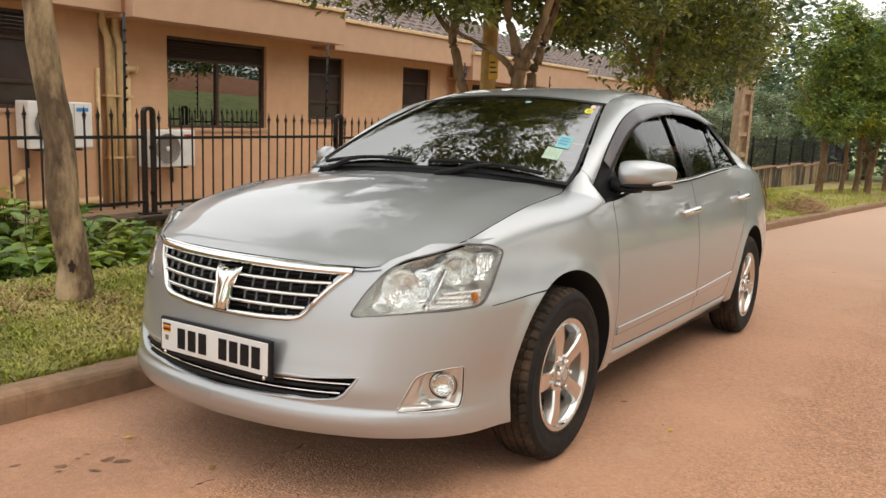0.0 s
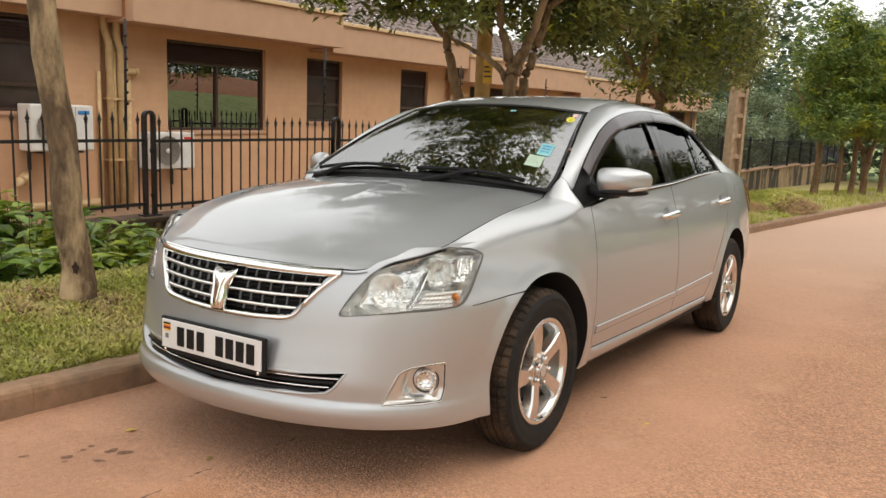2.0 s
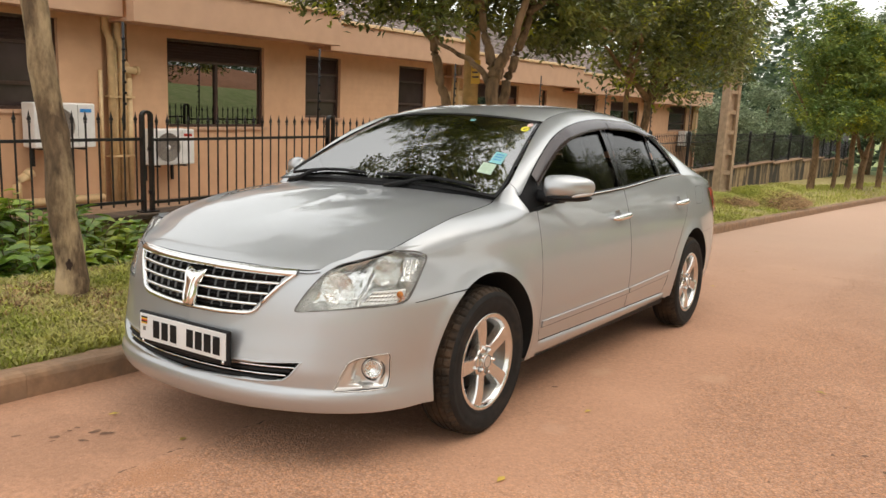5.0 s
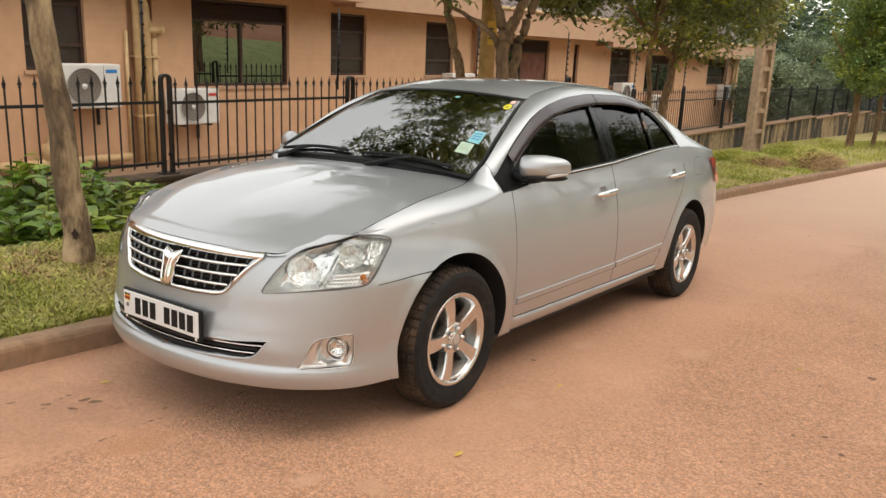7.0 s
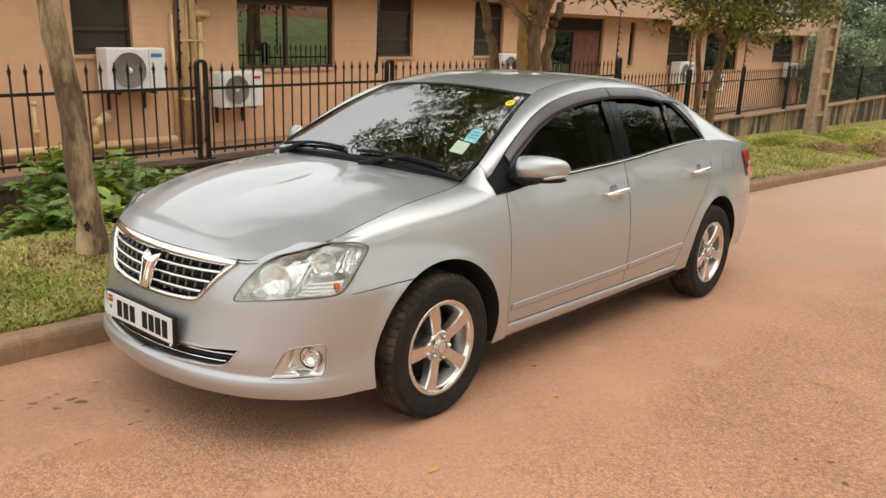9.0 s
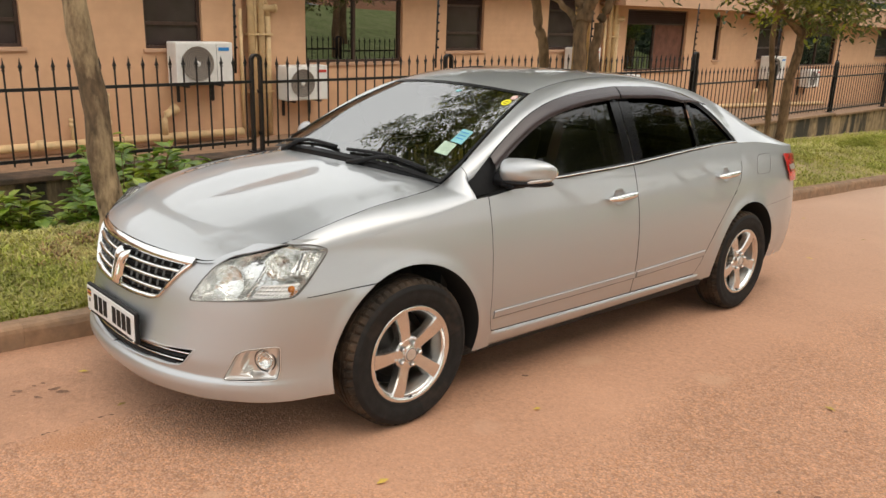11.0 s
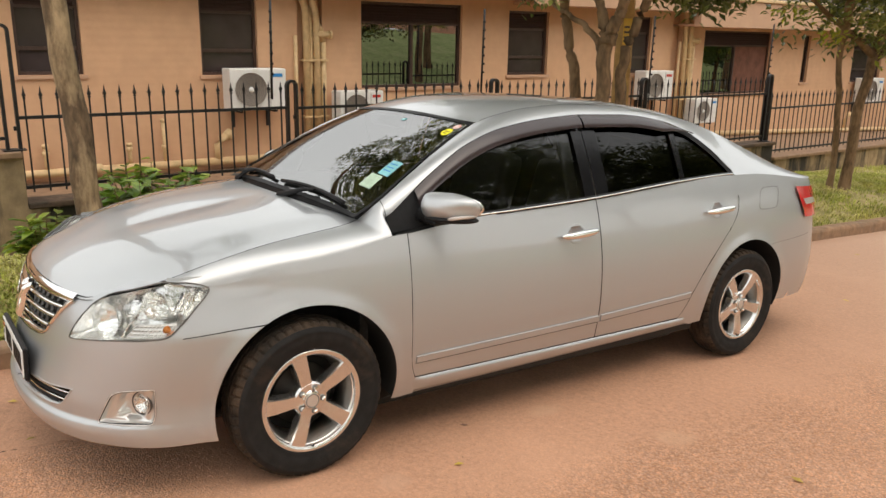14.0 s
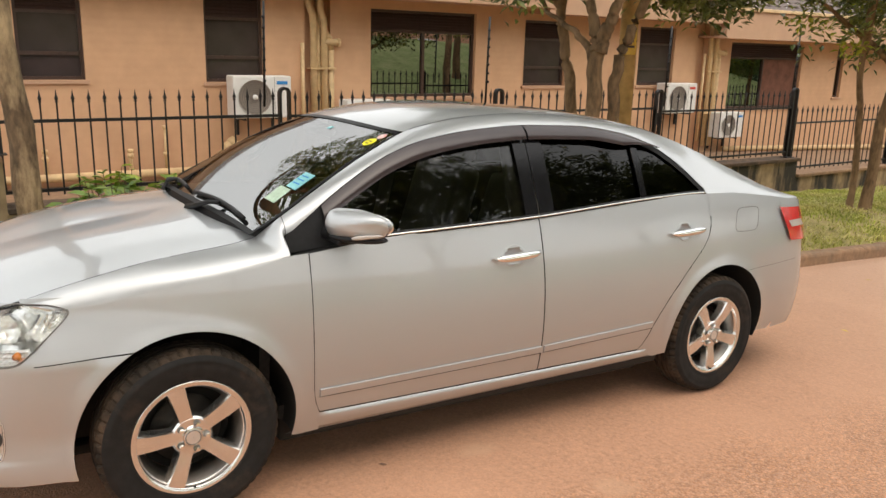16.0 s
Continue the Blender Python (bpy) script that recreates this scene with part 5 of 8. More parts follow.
# lower front corner of the pillar, joining the wing
def pillar_foot(u, w):
    a, b = wing_top(1.0, u), roof_side(0.0, 1 - u)
    return a.lerp(b, w) + Vector((0.006, 0, 0.002)) * math.sin(math.pi * w) * u


def joined(grids):
    """Several patches as one smooth skin."""
    verts, faces, index = [], [], {}
    for v, f in grids:
        ids = []
        for q in v:
            key = (round(q[0] / 0.0008), round(q[1] / 0.0008), round(q[2] / 0.0008))
            if key not in index:
                index[key] = len(verts)
                verts.append(q)
            ids.append(index[key])
        for q in outward(v, f):
            t = []
            for i in q:
                if ids[i] not in t:
                    t.append(ids[i])
            if len(t) > 2:
                faces.append(tuple(t))
    return verts, faces


v, f = joined([grid(wing_top, 40, 12), grid(pillar_foot, 12, 10), grid(roof_side, 60, 12)])
both("side_frame", v, f, M_PAINT, car, "silver wing top, front pillar and roof frame")
strip("pillar_joint", lambda t, a, o: roof_side(0.004 + a, t) + Vector((0.0008 + o, 0, 0.0006 + o)), 0.0012, 0.0004, M_SEAM, 14)


# rear pillar and flank over the quarter panel
def rear_pillar(u, w):
    y = 2.592 + u * 0.858
    a, b = side(y, belt(y)), rail(y)
    k = smooth01((y - 2.592) / 0.25)
    m = Vector((a.x * 0.5 + b.x * 0.5 + 0.006 + 0.016 * k, y, a.z * 0.5 + b.z * 0.5 + 0.002 + 0.006 * k))
    return a * (1 - w) ** 2 + m * 2 * w * (1 - w) + b * w * w


v, f = grid(rear_pillar, 34, 10)
both("rear_pillar", v, f, M_PAINT, car, "silver rear pillar")

roof_z = spline([(0.80, 1.345), (0.88, 1.368), (1.0, 1.394), (1.2, 1.424), (1.5, 1.441), (1.8, 1.436), (2.1, 1.411), (2.4, 1.365)])


def header_y(t):
    return 0.945 - 0.10 * (1 - t * t)


def backlight_y(t):
    return 2.40 + 0.03 * (1 - t * t)


def roof_pt(u, w):
    ya, yb = header_y(w), backlight_y(w)
    y = ya + (yb - ya) * u
    r = rail(y)
    c = Vector((0, y, roof_z(y)))
    m1 = Vector((r.x * 0.45, y, c.z))
    m2 = Vector((r.x * 0.85, y, c.z * 0.42 + r.z * 0.58 + 0.012))
    return c * (1 - w) ** 3 + m1 * 3 * w * (1 - w) ** 2 + m2 * 3 * w * w * (1 - w) + r * w ** 3


strip("roof_joint", lambda t, a, o: rail(0.97 + 1.43 * t) + Vector((a, 0, 0.0008 + o)), 0.004, 0.0006, M_SEAM, 40)
v, f = grid(roof_pt, 40, 22)
whole("roof", v, f, M_PAINT, car, "silver roof panel")


# windscreen
def screen_base(t):
    return Vector((0.665 * t, 0.20 + 0.11 * t ** 2.2, 1.003 - 0.022 * t * t))


def screen_pt(u, w, out=0.0):
    """u from the cowl to the header, w from the middle to the pillar."""
    a = screen_base(w)
    b = roof_pt(0.0, w) if w < 1 else rail(header_y(1))
    e = rail(0.24 + (header_y(1) - 0.24) * u)
    straight = a.lerp(b, u)
    edge = Vector((e.x - 0.014, e.y, e.z - 0.004)) - (screen_base(1).lerp(rail(header_y(1)), u))
    bow = Vector((0, -0.030, 0.030)) * math.sin(math.pi * u) * (1 - w ** 3)
    return straight + edge * w ** 3 + bow + Vector((0, -0.7, 0.7)) * out


v, f = grid(lambda u, w: screen_pt(u, w), 26, 26)
windscreen = whole("windscreen", v, f, M_SCREEN, car, "clear laminated windscreen")
windscreen.visible_shadow = False
# dark print round the screen
v, f = grid(lambda u, w: screen_pt(u, 0.978 + 0.022 * w, 0.003), 26, 2)
both("screen_border", v, f, M_BLACK, car)
v, f = grid(lambda u, w: screen_pt(0.965 + 0.035 * u, w, 0.003), 2, 24)
whole("screen_header_band", v, f, M_BLACK, car)
v, f = grid(lambda u, w: screen_pt(0.0 + 0.028 * u, w, 0.003), 2, 24)
whole("screen_lower_band", v, f, M_BLACK, car)


# cowl between bonnet and screen
def cowl_pt(u, w):
    a, b = hood_back(w), screen_base(w)
    p = a.lerp(b, u)
    p.z -= 0.022 * math.sin(math.pi * u) + 0.010 * (1 - u)
    return p


v, f = grid(cowl_pt, 8, 24)
whole("cowl", v, f, M_BLACK, car, "black plastic cowl")
v, f = grid(lambda u, w: hood_side(1.0).lerp(Vector((0.70, 0.36, 0.945)), u).lerp(screen_base(1.0), w), 4, 4)
both("cowl_end", v, f, M_BLACK, car)

# backlight and boot
def back_pt(u, w):
    b = roof_pt(1.0, w) if w < 1 else rail(backlight_y(1))
    a = Vector((0.588 * w, 3.0 - 0.10 * w * w, 1.128))
    e = rail(backlight_y(1) + (2.90 - backlight_y(1)) * u)
    straight = b.lerp(a, u)
    edge = e - rail(backlight_y(1)).lerp(Vector((0.588, 2.90, 1.128)), u)
    return straight + edge * w ** 3 + Vector((0, 0.02, 0.03)) * math.sin(math.pi * u) * (1 - w ** 2)


v, f = grid(back_pt, 20, 20)
whole("rear_window", v, f, M_DARKTINT, car, "dark tinted rear window")


def boot_pt(u, w):
    y0 = 3.0 - 0.10 * w * w
    y1 = 3.52 - 0.16 * w ** 3
    y = y0 + (y1 - y0) * u
    e = rail(y)
    zc = 1.128 - 0.105 * u ** 1.2
    return Vector((e.x * w, y, zc * (1 - w ** 4) + e.z * w ** 4))


v, f = grid(boot_pt, 24, 20)
whole("boot_lid", v, f, M_PAINT, car, "silver boot lid")


def boot_rear(u, w):
    a = boot_pt(1.0, w)
    s = s_of_y(3.45) + (S_END - s_of_y(3.45)) * (1 - w)
    b = body(s, belt(3.6))
    return a.lerp(b, u)


v, f = grid(boot_rear, 4, 20)
whole("boot_face", v, f, M_PAINT, car)


# side glass, pillars, rain visors
def glass_patch(y0, y1, zlow, zhigh, out, nu=24, nv=10):
    def pt(u, w):
        y = y0 + (y1 - y0) * u
        a, b = zlow(y), zhigh(y)
        b = max(b, a + 0.001)
        return gl(y, a + (b - a) * w, out)
    return grid(pt, nu, nv)


low_line = lambda y: belt(y) + 0.010
top_line = lambda y: dlo_top(y) - 0.012
for nm, y0, y1, m, lab, pair in (("side_window", 0.565, 1.44, M_TINT, "tinted side window", (door_fl, door_fr)), ("side_window", 1.56, 2.13, M_DARKTINT, "dark tinted rear side window", (door_rl, door_rr)),
                                 ("quarter_window", 2.15, 2.57, M_DARKTINT, "dark tinted quarter window", (door_rl, door_rr))):
    v, f = glass_patch(y0, y1, low_line, top_line, -0.010)
    a, b = both(nm, v, f, m, car, lab)
    a.parent, b.parent = pair
    a.visible_shadow = b.visible_shadow = False
# black frame pieces
for y0, y1, nm, pair in ((1.415, 1.484, "door_pillar_trim", (door_fl, door_fr)), (1.489, 1.575, "door_pillar_trim", (door_rl, door_rr)), (2.118, 2.160, "window_divider", (door_rl, door_rr))):
    v, f = glass_patch(y0, y1, low_line, top_line, 0.003, 4, 10)
    a, b = both(nm, v, f, M_GLOSSBLACK, car)
    a.parent, b.parent = pair
v, f = glass_patch(0.345, 0.555, lambda y: belt(y) + 0.002, lambda y: max(belt(y) + 0.004, dlo_top(y) - 0.004), 0.004, 18, 8)
both("mirror_sail", v, f, M_BLACK, car, "black mirror base plate")
v, f = glass_patch(0.545, 0.588, low_line, top_line, 0.001, 3, 10)
both("sail_edge", v, f, M_BLACK, car)
for y0, y1, pair in ((0.56, 1.484, (door_fl, door_fr)), (1.489, 2.585, (door_rl, door_rr))):
    v, f = glass_patch(y0 - (0.2 if y0 < 1 else 0), y1, lambda y: dlo_top(y) - 0.022, lambda y: dlo_top(y) + 0.008, 0.001, 40, 3)
    a, b = both("window_frame", v, f, M_BLACK, car)
    a.parent, b.parent = pair
    v, f = grid(lambda u, w: gl(y0 + (y1 - y0) * u, belt(y0 + (y1 - y0) * u) - 0.006 + 0.020 * w, 0.004 + 0.004 * math.sin(math.pi * w)), 40, 4)
    a, b = both("belt_moulding", v, f, M_BLACK, car)
    a.parent, b.parent = pair
    v, f = grid(lambda u, w: gl(y0 + (y1 - y0) * u, belt(y0 + (y1 - y0) * u) - 0.001 + 0.006 * w, 0.0095 + 0.002 * math.sin(math.pi * w)), 40, 3)
    a, b = both("belt_chrome", v, f, M_CHROME, car, "chrome strip")
    a.parent, b.parent = pair


def visor(y0, y1, pair, taper_front, taper_rear):
    def pt(u, w):
        y = y0 + (y1 - y0) * u
        k = min(1, u / 0.10) if taper_front else 1
        k2 = min(1, (1 - u) / 0.3) if taper_rear else 1
        depth = 0.064 * (0.35 + 0.65 * k) * (0.06 + 0.94 * k2)
        top = dlo_top(y) + 0.003
        z = max(top - depth * w, belt(y) + 0.01)
        return gl(y, z, 0.008 + 0.020 * math.sin(math.pi * min(1, w * 0.62 + 0.05)))
    v, f = grid(pt, 40, 6)
    a, b = both("rain_visor", v, f, M_VISOR, car, "smoked acrylic rain visor")
    a.parent, b.parent = pair


visor(0.50, 1.482, (door_fl, door_fr), False, False)
visor(1.492, 2.30, (door_rl, door_rr), False, True)


# ---- door mirrors ----
def mirror(sgn, par):
    g = Matrix.Translation((sgn * 0.868, 0.575, 1.020))
    bm = bmesh.new()
    bmesh.ops.create_uvsphere(bm, u_segments=28, v_segments=18, radius=1.0)
    for v in bm.verts:
        x, y, z = v.co
        y2 = y * 0.072 if y < 0 else y * 0.036
        wx = 0.098 * (1 + 0.05 * z)
        zz = z * 0.055 * (1 - 0.24 * max(0, x))
        pw = 4.0 if x > 0 else 9.0
        sq = 1.0 / max(1e-6, (abs(x) ** pw + abs(z) ** pw) ** (1 / pw)) * math.sqrt(x * x + z * z) if x * x + z * z > 1e-6 else 1
        k = 1 + (sq - 1) * 0.9
        v.co = Vector((sgn * (x * wx * k), y2 + 0.066 * x, zz * k + 0.004 * (1 - x * x) * max(0, z)))
        v.co = g @ v.co
    shell = part("mirror_housing", bm, M_PAINT, par, "silver mirror housing", True)
    if sgn < 0:
        shell.data.flip_normals()
    bm = bmesh.new()
    bmesh.ops.create_uvsphere(bm, u_segments=24, v_segments=12, radius=1.0)
    for v in bm.verts:
        x, y, z = v.co
        v.co = g @ Vector((sgn * x * 0.088, y * 0.062 + 0.058 * x, -0.046 + z * 0.018))
    part("mirror_under_cover", bm, M_BLACK, par, "black lower cover", True)
    bm = bmesh.new()
    add_box(bm, min(sgn * 0.73, sgn * 0.85), max(sgn * 0.73, sgn * 0.85), 0.505, 0.59, 0.946, 0.968, 0.010)
    part("mirror_foot", bm, M_BLACK, par, "black mirror foot")
    tube("mirror_arm", [(sgn * 0.735, 0.515, 0.978), (sgn * 0.78, 0.53, 0.972), (sgn * 0.83, 0.555, 0.97)], [0.032, 0.026, 0.022], M_BLACK, par)
    bm = bmesh.new()
    bmesh.ops.create_uvsphere(bm, u_segments=20, v_segments=10, radius=1.0)
    for v in bm.verts:
        x, y, z = v.co
        v.co = g @ Vector((sgn * (0.066 + x * 0.034), -0.022 + 0.026 * x * x + 0.046 * x + y * 0.009, -0.031 + z * 0.0075 + 0.008 * x))
    part("mirror_indicator", bm, M_CLEARLENS, par, "clear indicator lens", True)
    bm = bmesh.new()
    bmesh.ops.create_uvsphere(bm, u_segments=24, v_segments=12, radius=1.0)
    for v in bm.verts:
        x, y, z = v.co
        v.co = g @ Vector((sgn * x * 0.084, 0.034 + 0.064 * x + y * 0.004, z * 0.046))
    part("mirror_glass", bm, M_CHROME, par, "mirror glass", True)


mirror(1, door_fl)
mirror(-1, door_fr)


# ---- grille, badge, lower grille ----
grille_low = spline([(0.0, 0.552), (0.12, 0.554), (0.21, 0.558), (0.305, 0.572), (0.372, 0.642), (0.43, 0.710)])
v, f = grid(lambda u, w: front(0.44 * u, 0.535 + 0.19 * w, -0.055), 20, 8)
whole("grille_backing", v, f, M_INNER, car)


def grille_bar(zf, width, xmax, out, name, material, label=""):
    verts, faces = [], []
    n = 24
    for i in range(n + 1):
        x = xmax * i / n
        zc = zf(x)
        for a, o in ((-width / 2, out - 0.012), (-width / 2, out), (0, out + 0.005), (width / 2, out), (width / 2, out - 0.012)):
            verts.append(front(x, zc + a, o))
    for i in range(n):
        for k in range(4):
            p = i * 5 + k
            faces.append((p, p + 1, p + 6, p + 5))
    return whole(name, verts, faces, material, car, label)


for zc, xm in ((0.590, 0.322), (0.629, 0.358), (0.668, 0.392)):
    grille_bar(lambda x, zc=zc: zc + 0.010 * (x / 0.4) ** 2, 0.0105, xm, 0.002, "grille_bar", M_CHROME, "chrome grille bar")
for zc, xm in ((0.571, 0.30), (0.610, 0.34), (0.649, 0.374), (0.688, 0.40)):
    grille_bar(lambda x, zc=zc: zc + 0.010 * (x / 0.4) ** 2, 0.010, xm, -0.018, "grille_mesh_bar", M_BLACK)
# short upright ribs, staggered from row to row
for row, (za, zb) in enumerate(((0.566, 0.586), (0.596, 0.624), (0.636, 0.663), (0.675, 0.702))):
    for i in range(1, 11):
        x0 = 0.050 * (i + 0.5 * (row % 2))
        zo = 0.010 * (x0 / 0.4) ** 2
        if x0 < 0.055 or grille_low(min(0.43, x0)) + 0.008 > za + zo:
            continue
        v, f = grid(lambda u, w: front(x0 - 0.0025 + 0.005 * u, za + zo + (zb - za) * w, -0.006 - 0.010 * abs(2 * u - 1)), 2, 2)
        both("grille_rib", v, f, M_RIB, car)
# chrome surround
grille_bar(lambda x: 0.7165 + 0.002 * (x / 0.4) ** 2, 0.027, 0.442, 0.008, "grille_top_chrome", M_CHROME, "wide chrome bar above the grille")


def surround(t, a, o):
    pts = [(0.0, 0.550), (0.12, 0.552), (0.21, 0.556), (0.308, 0.569), (0.362, 0.630), (0.395, 0.668), (0.438, 0.714)]
    ts = [0, 0.24, 0.42, 0.58, 0.76, 0.87, 1.0]
    x, z = catmull([p[0] for p in pts], ts, t), catmull([p[1] for p in pts], ts, t)
    return front(max(0, x + a * (0.55 if t > 0.5 else 0)), z + a * (1 if t < 0.7 else -0.5), o)


verts, faces = [], []
n = 40
for i in range(n + 1):
    for a, o in ((-0.008, -0.004), (-0.006, 0.010), (0.006, 0.010), (0.008, -0.01)):
        verts.append(surround(i / n, a, o))
for i in range(n):
    for k in range(3):
        p = i * 4 + k
        faces.append((p, p + 1, p + 5, p + 4))
whole("grille_surround", verts, faces, M_CHROME, car, "chrome grille surround")
# plain winged badge
def badge_pt(u, w):
    """A rounded shield: narrow foot, wide notched top, swollen towards the middle."""
    half = 0.029 + 0.006 * smooth01(w / 0.3) + 0.017 * smooth01((w - 0.55) / 0.35)
    z = 0.549 + 0.144 * w - 0.012 * (1 - u) * smooth01((w - 0.7) / 0.3)
    groove = 0.007 * math.exp(-((u - 0.30 - 0.35 * w) / 0.10) ** 2)
    swell = 0.024 * math.sqrt(max(0.0, 1 - u ** 4)) * math.sqrt(max(0.0, 1 - (2 * w - 1) ** 6))
    return front(half * u, z, 0.006 + swell - groove)


v, f = grid(badge_pt, 14, 22)
whole("badge", v, f, M_CHROME, car, "plain chrome shield badge", smooth=True)
# lower grille
v, f = grid(lambda u, w: front(0.525 * u, 0.298 + 0.12 * w, -0.06), 20, 4)
whole("lower_grille_backing", v, f, M_INNER, car)
for zc, xm, m, wd in ((0.328, 0.43, M_BLACK, 0.014), (0.345, 0.462, M_CHROME, 0.007), (0.374, 0.49, M_CHROME, 0.007), (0.360, 0.475, M_BLACK, 0.010)):
    grille_bar(lambda x, zc=zc: zc + 0.010 * (x / 0.5) ** 2, wd, xm, -0.014, "lower_grille_bar", m)


def rim_band(name, poly, material, closed, w0, o0, o1, mirror=True, label="", dense=6):
    pts = []
    m = len(poly) if closed else len(poly) - 1
    for i in range(m):
        (xa, za), (xb, zb) = poly[i], poly[(i + 1) % len(poly)]
        for k in range(dense):
            pts.append((xa + (xb - xa) * k / dense, za + (zb - za) * k / dense))
    if not closed:
        pts.append(poly[-1])
    cx, cz = sum(p[0] for p in poly) / len(poly), sum(p[1] for p in poly) / len(poly)
    verts, faces = [], []
    for x, z in pts:
        d = math.hypot(x - cx, z - cz) or 1
        dx, dz = (x - cx) / d * w0, (z - cz) / d * w0
        for k, o in ((1.0, o0), (0.7, o1), (-0.7, o1), (-1.2, o0 - 0.02)):
            verts.append(body(max(0.0, x + dx * k), z + dz * k, o))
    n = len(pts)
    for i in range(n if closed else n - 1):
        for k in range(3):
            p, q = i * 4 + k, ((i + 1) % n) * 4 + k
            faces.append((p, q, q + 1, p + 1))
    if mirror:
        return both(name, verts, faces, material, car, label)
    return whole(name, verts, faces, material, car, label)


rim_band("lower_grille_rim", LOWGRILLE, M_PAINT, False, 0.007, 0.0, 0.002, mirror=False)

# fog lamps
rim_band("fog_lamp_bezel", FOG, M_SATIN, True, 0.0026, 0.0, 0.0012, label="satin fog lamp surround", dense=2)


def poly_patch(poly, out, n=10):
    cx, cz = sum(p[0] for p in poly) / len(poly), sum(p[1] for p in poly) / len(poly)
    verts = [(cx, cz)]
    m = len(poly) * 2
    ring = []
    for i in range(len(poly)):
        (xa, za), (xb, zb) = poly[i], poly[(i + 1) % len(poly)]
        for k in range(2):
            ring.append((xa + (xb - xa) * k / 2, za + (zb - za) * k / 2))
    faces = []
    for j in range(1, n + 1):
        for x, z in ring:
            verts.append((cx + (x - cx) * j / n, cz + (z - cz) * j / n))
    for i in range(m):
        faces.append((0, 1 + i, 1 + (i + 1) % m))
    for j in range(n - 1):
        for i in range(m):
            p, q = 1 + j * m + i, 1 + j * m + (i + 1) % m
            faces.append((p, p + m, q + m, q))
    rad = [0.0] + [j / n for j in range(1, n + 1) for _ in range(m)]
    return [body(x, z, out(x, z, r) if callable(out) else out) for (x, z), r in zip(verts, rad)], faces


FS, FZ = 0.790, 0.375
v, f = poly_patch(FOG, lambda x, z, r: -0.002 - 0.016 * smooth01((1 - r) * 7) - 0.030 * (1 - smooth01((math.hypot(x - FS + 0.012, z - FZ) - 0.046) / 0.012)) * smooth01((1 - r) * 8), 24)
both("fog_lamp_bowl", v, f, M_SATIN, car, "bright fog lamp recess")
rim_band("fog_lamp_joint", FOG, M_SEAM, True, 0.0046, -0.002, 0.0004, dense=2)
fp = body(FS + 0.014, FZ + 0.004, -0.026)
for sgn in (1, -1):
    turn = Matrix.Translation((sgn * fp.x, fp.y, fp.z)) @ Euler((0, 0, radians(90 + 30 * sgn))).to_matrix().to_4x4()
    for nm, prof, m, lab in (("fog_lamp_ring", [(0.044, 0.022), (0.0435, 0.006), (0.042, 0.004), (0.040, 0.006), (0.038, 0.03)], M_RIB, "grey ring"),
                             ("fog_lamp_gap", [(0.039, 0.018), (0.030, 0.020)], M_INNER, ""),
                             ("fog_reflector", [(0.034, 0.016), (0.034, 0.004), (0.033, 0.002), (0.026, 0.010), (0.014, 0.018), (0.001, 0.020)], M_REFLECTOR, "chrome reflector"),
                             ("fog_lamp", [(0.001, -0.007), (0.016, -0.005), (0.028, 0.0), (0.032, 0.003)], M_LENS, "round clear fog lamp")):
        o = lathe(nm, prof, m, car, lab, 28)
        o.matrix_local = turn.copy()

# head lamps: lens, bowl, reflectors, inner trim
v, f = poly_patch(HEADLAMP, lambda x, z, r: -0.079 * smooth01((1 - r) * 5), 14)
both("headlamp_bowl", v, f, M_BOWL, car, "bright headlamp reflector")
rim_band("headlamp_surround", HEADLAMP, M_ACDARK, True, 0.0035, -0.003, 0.0015, dense=2)
v, f = poly_patch(HEADLAMP, 0.004, 8)
hl = both("headlamp_lens", v, f, M_LENS, car, "clear headlamp lens")
for o in hl:
    o.visible_shadow = False
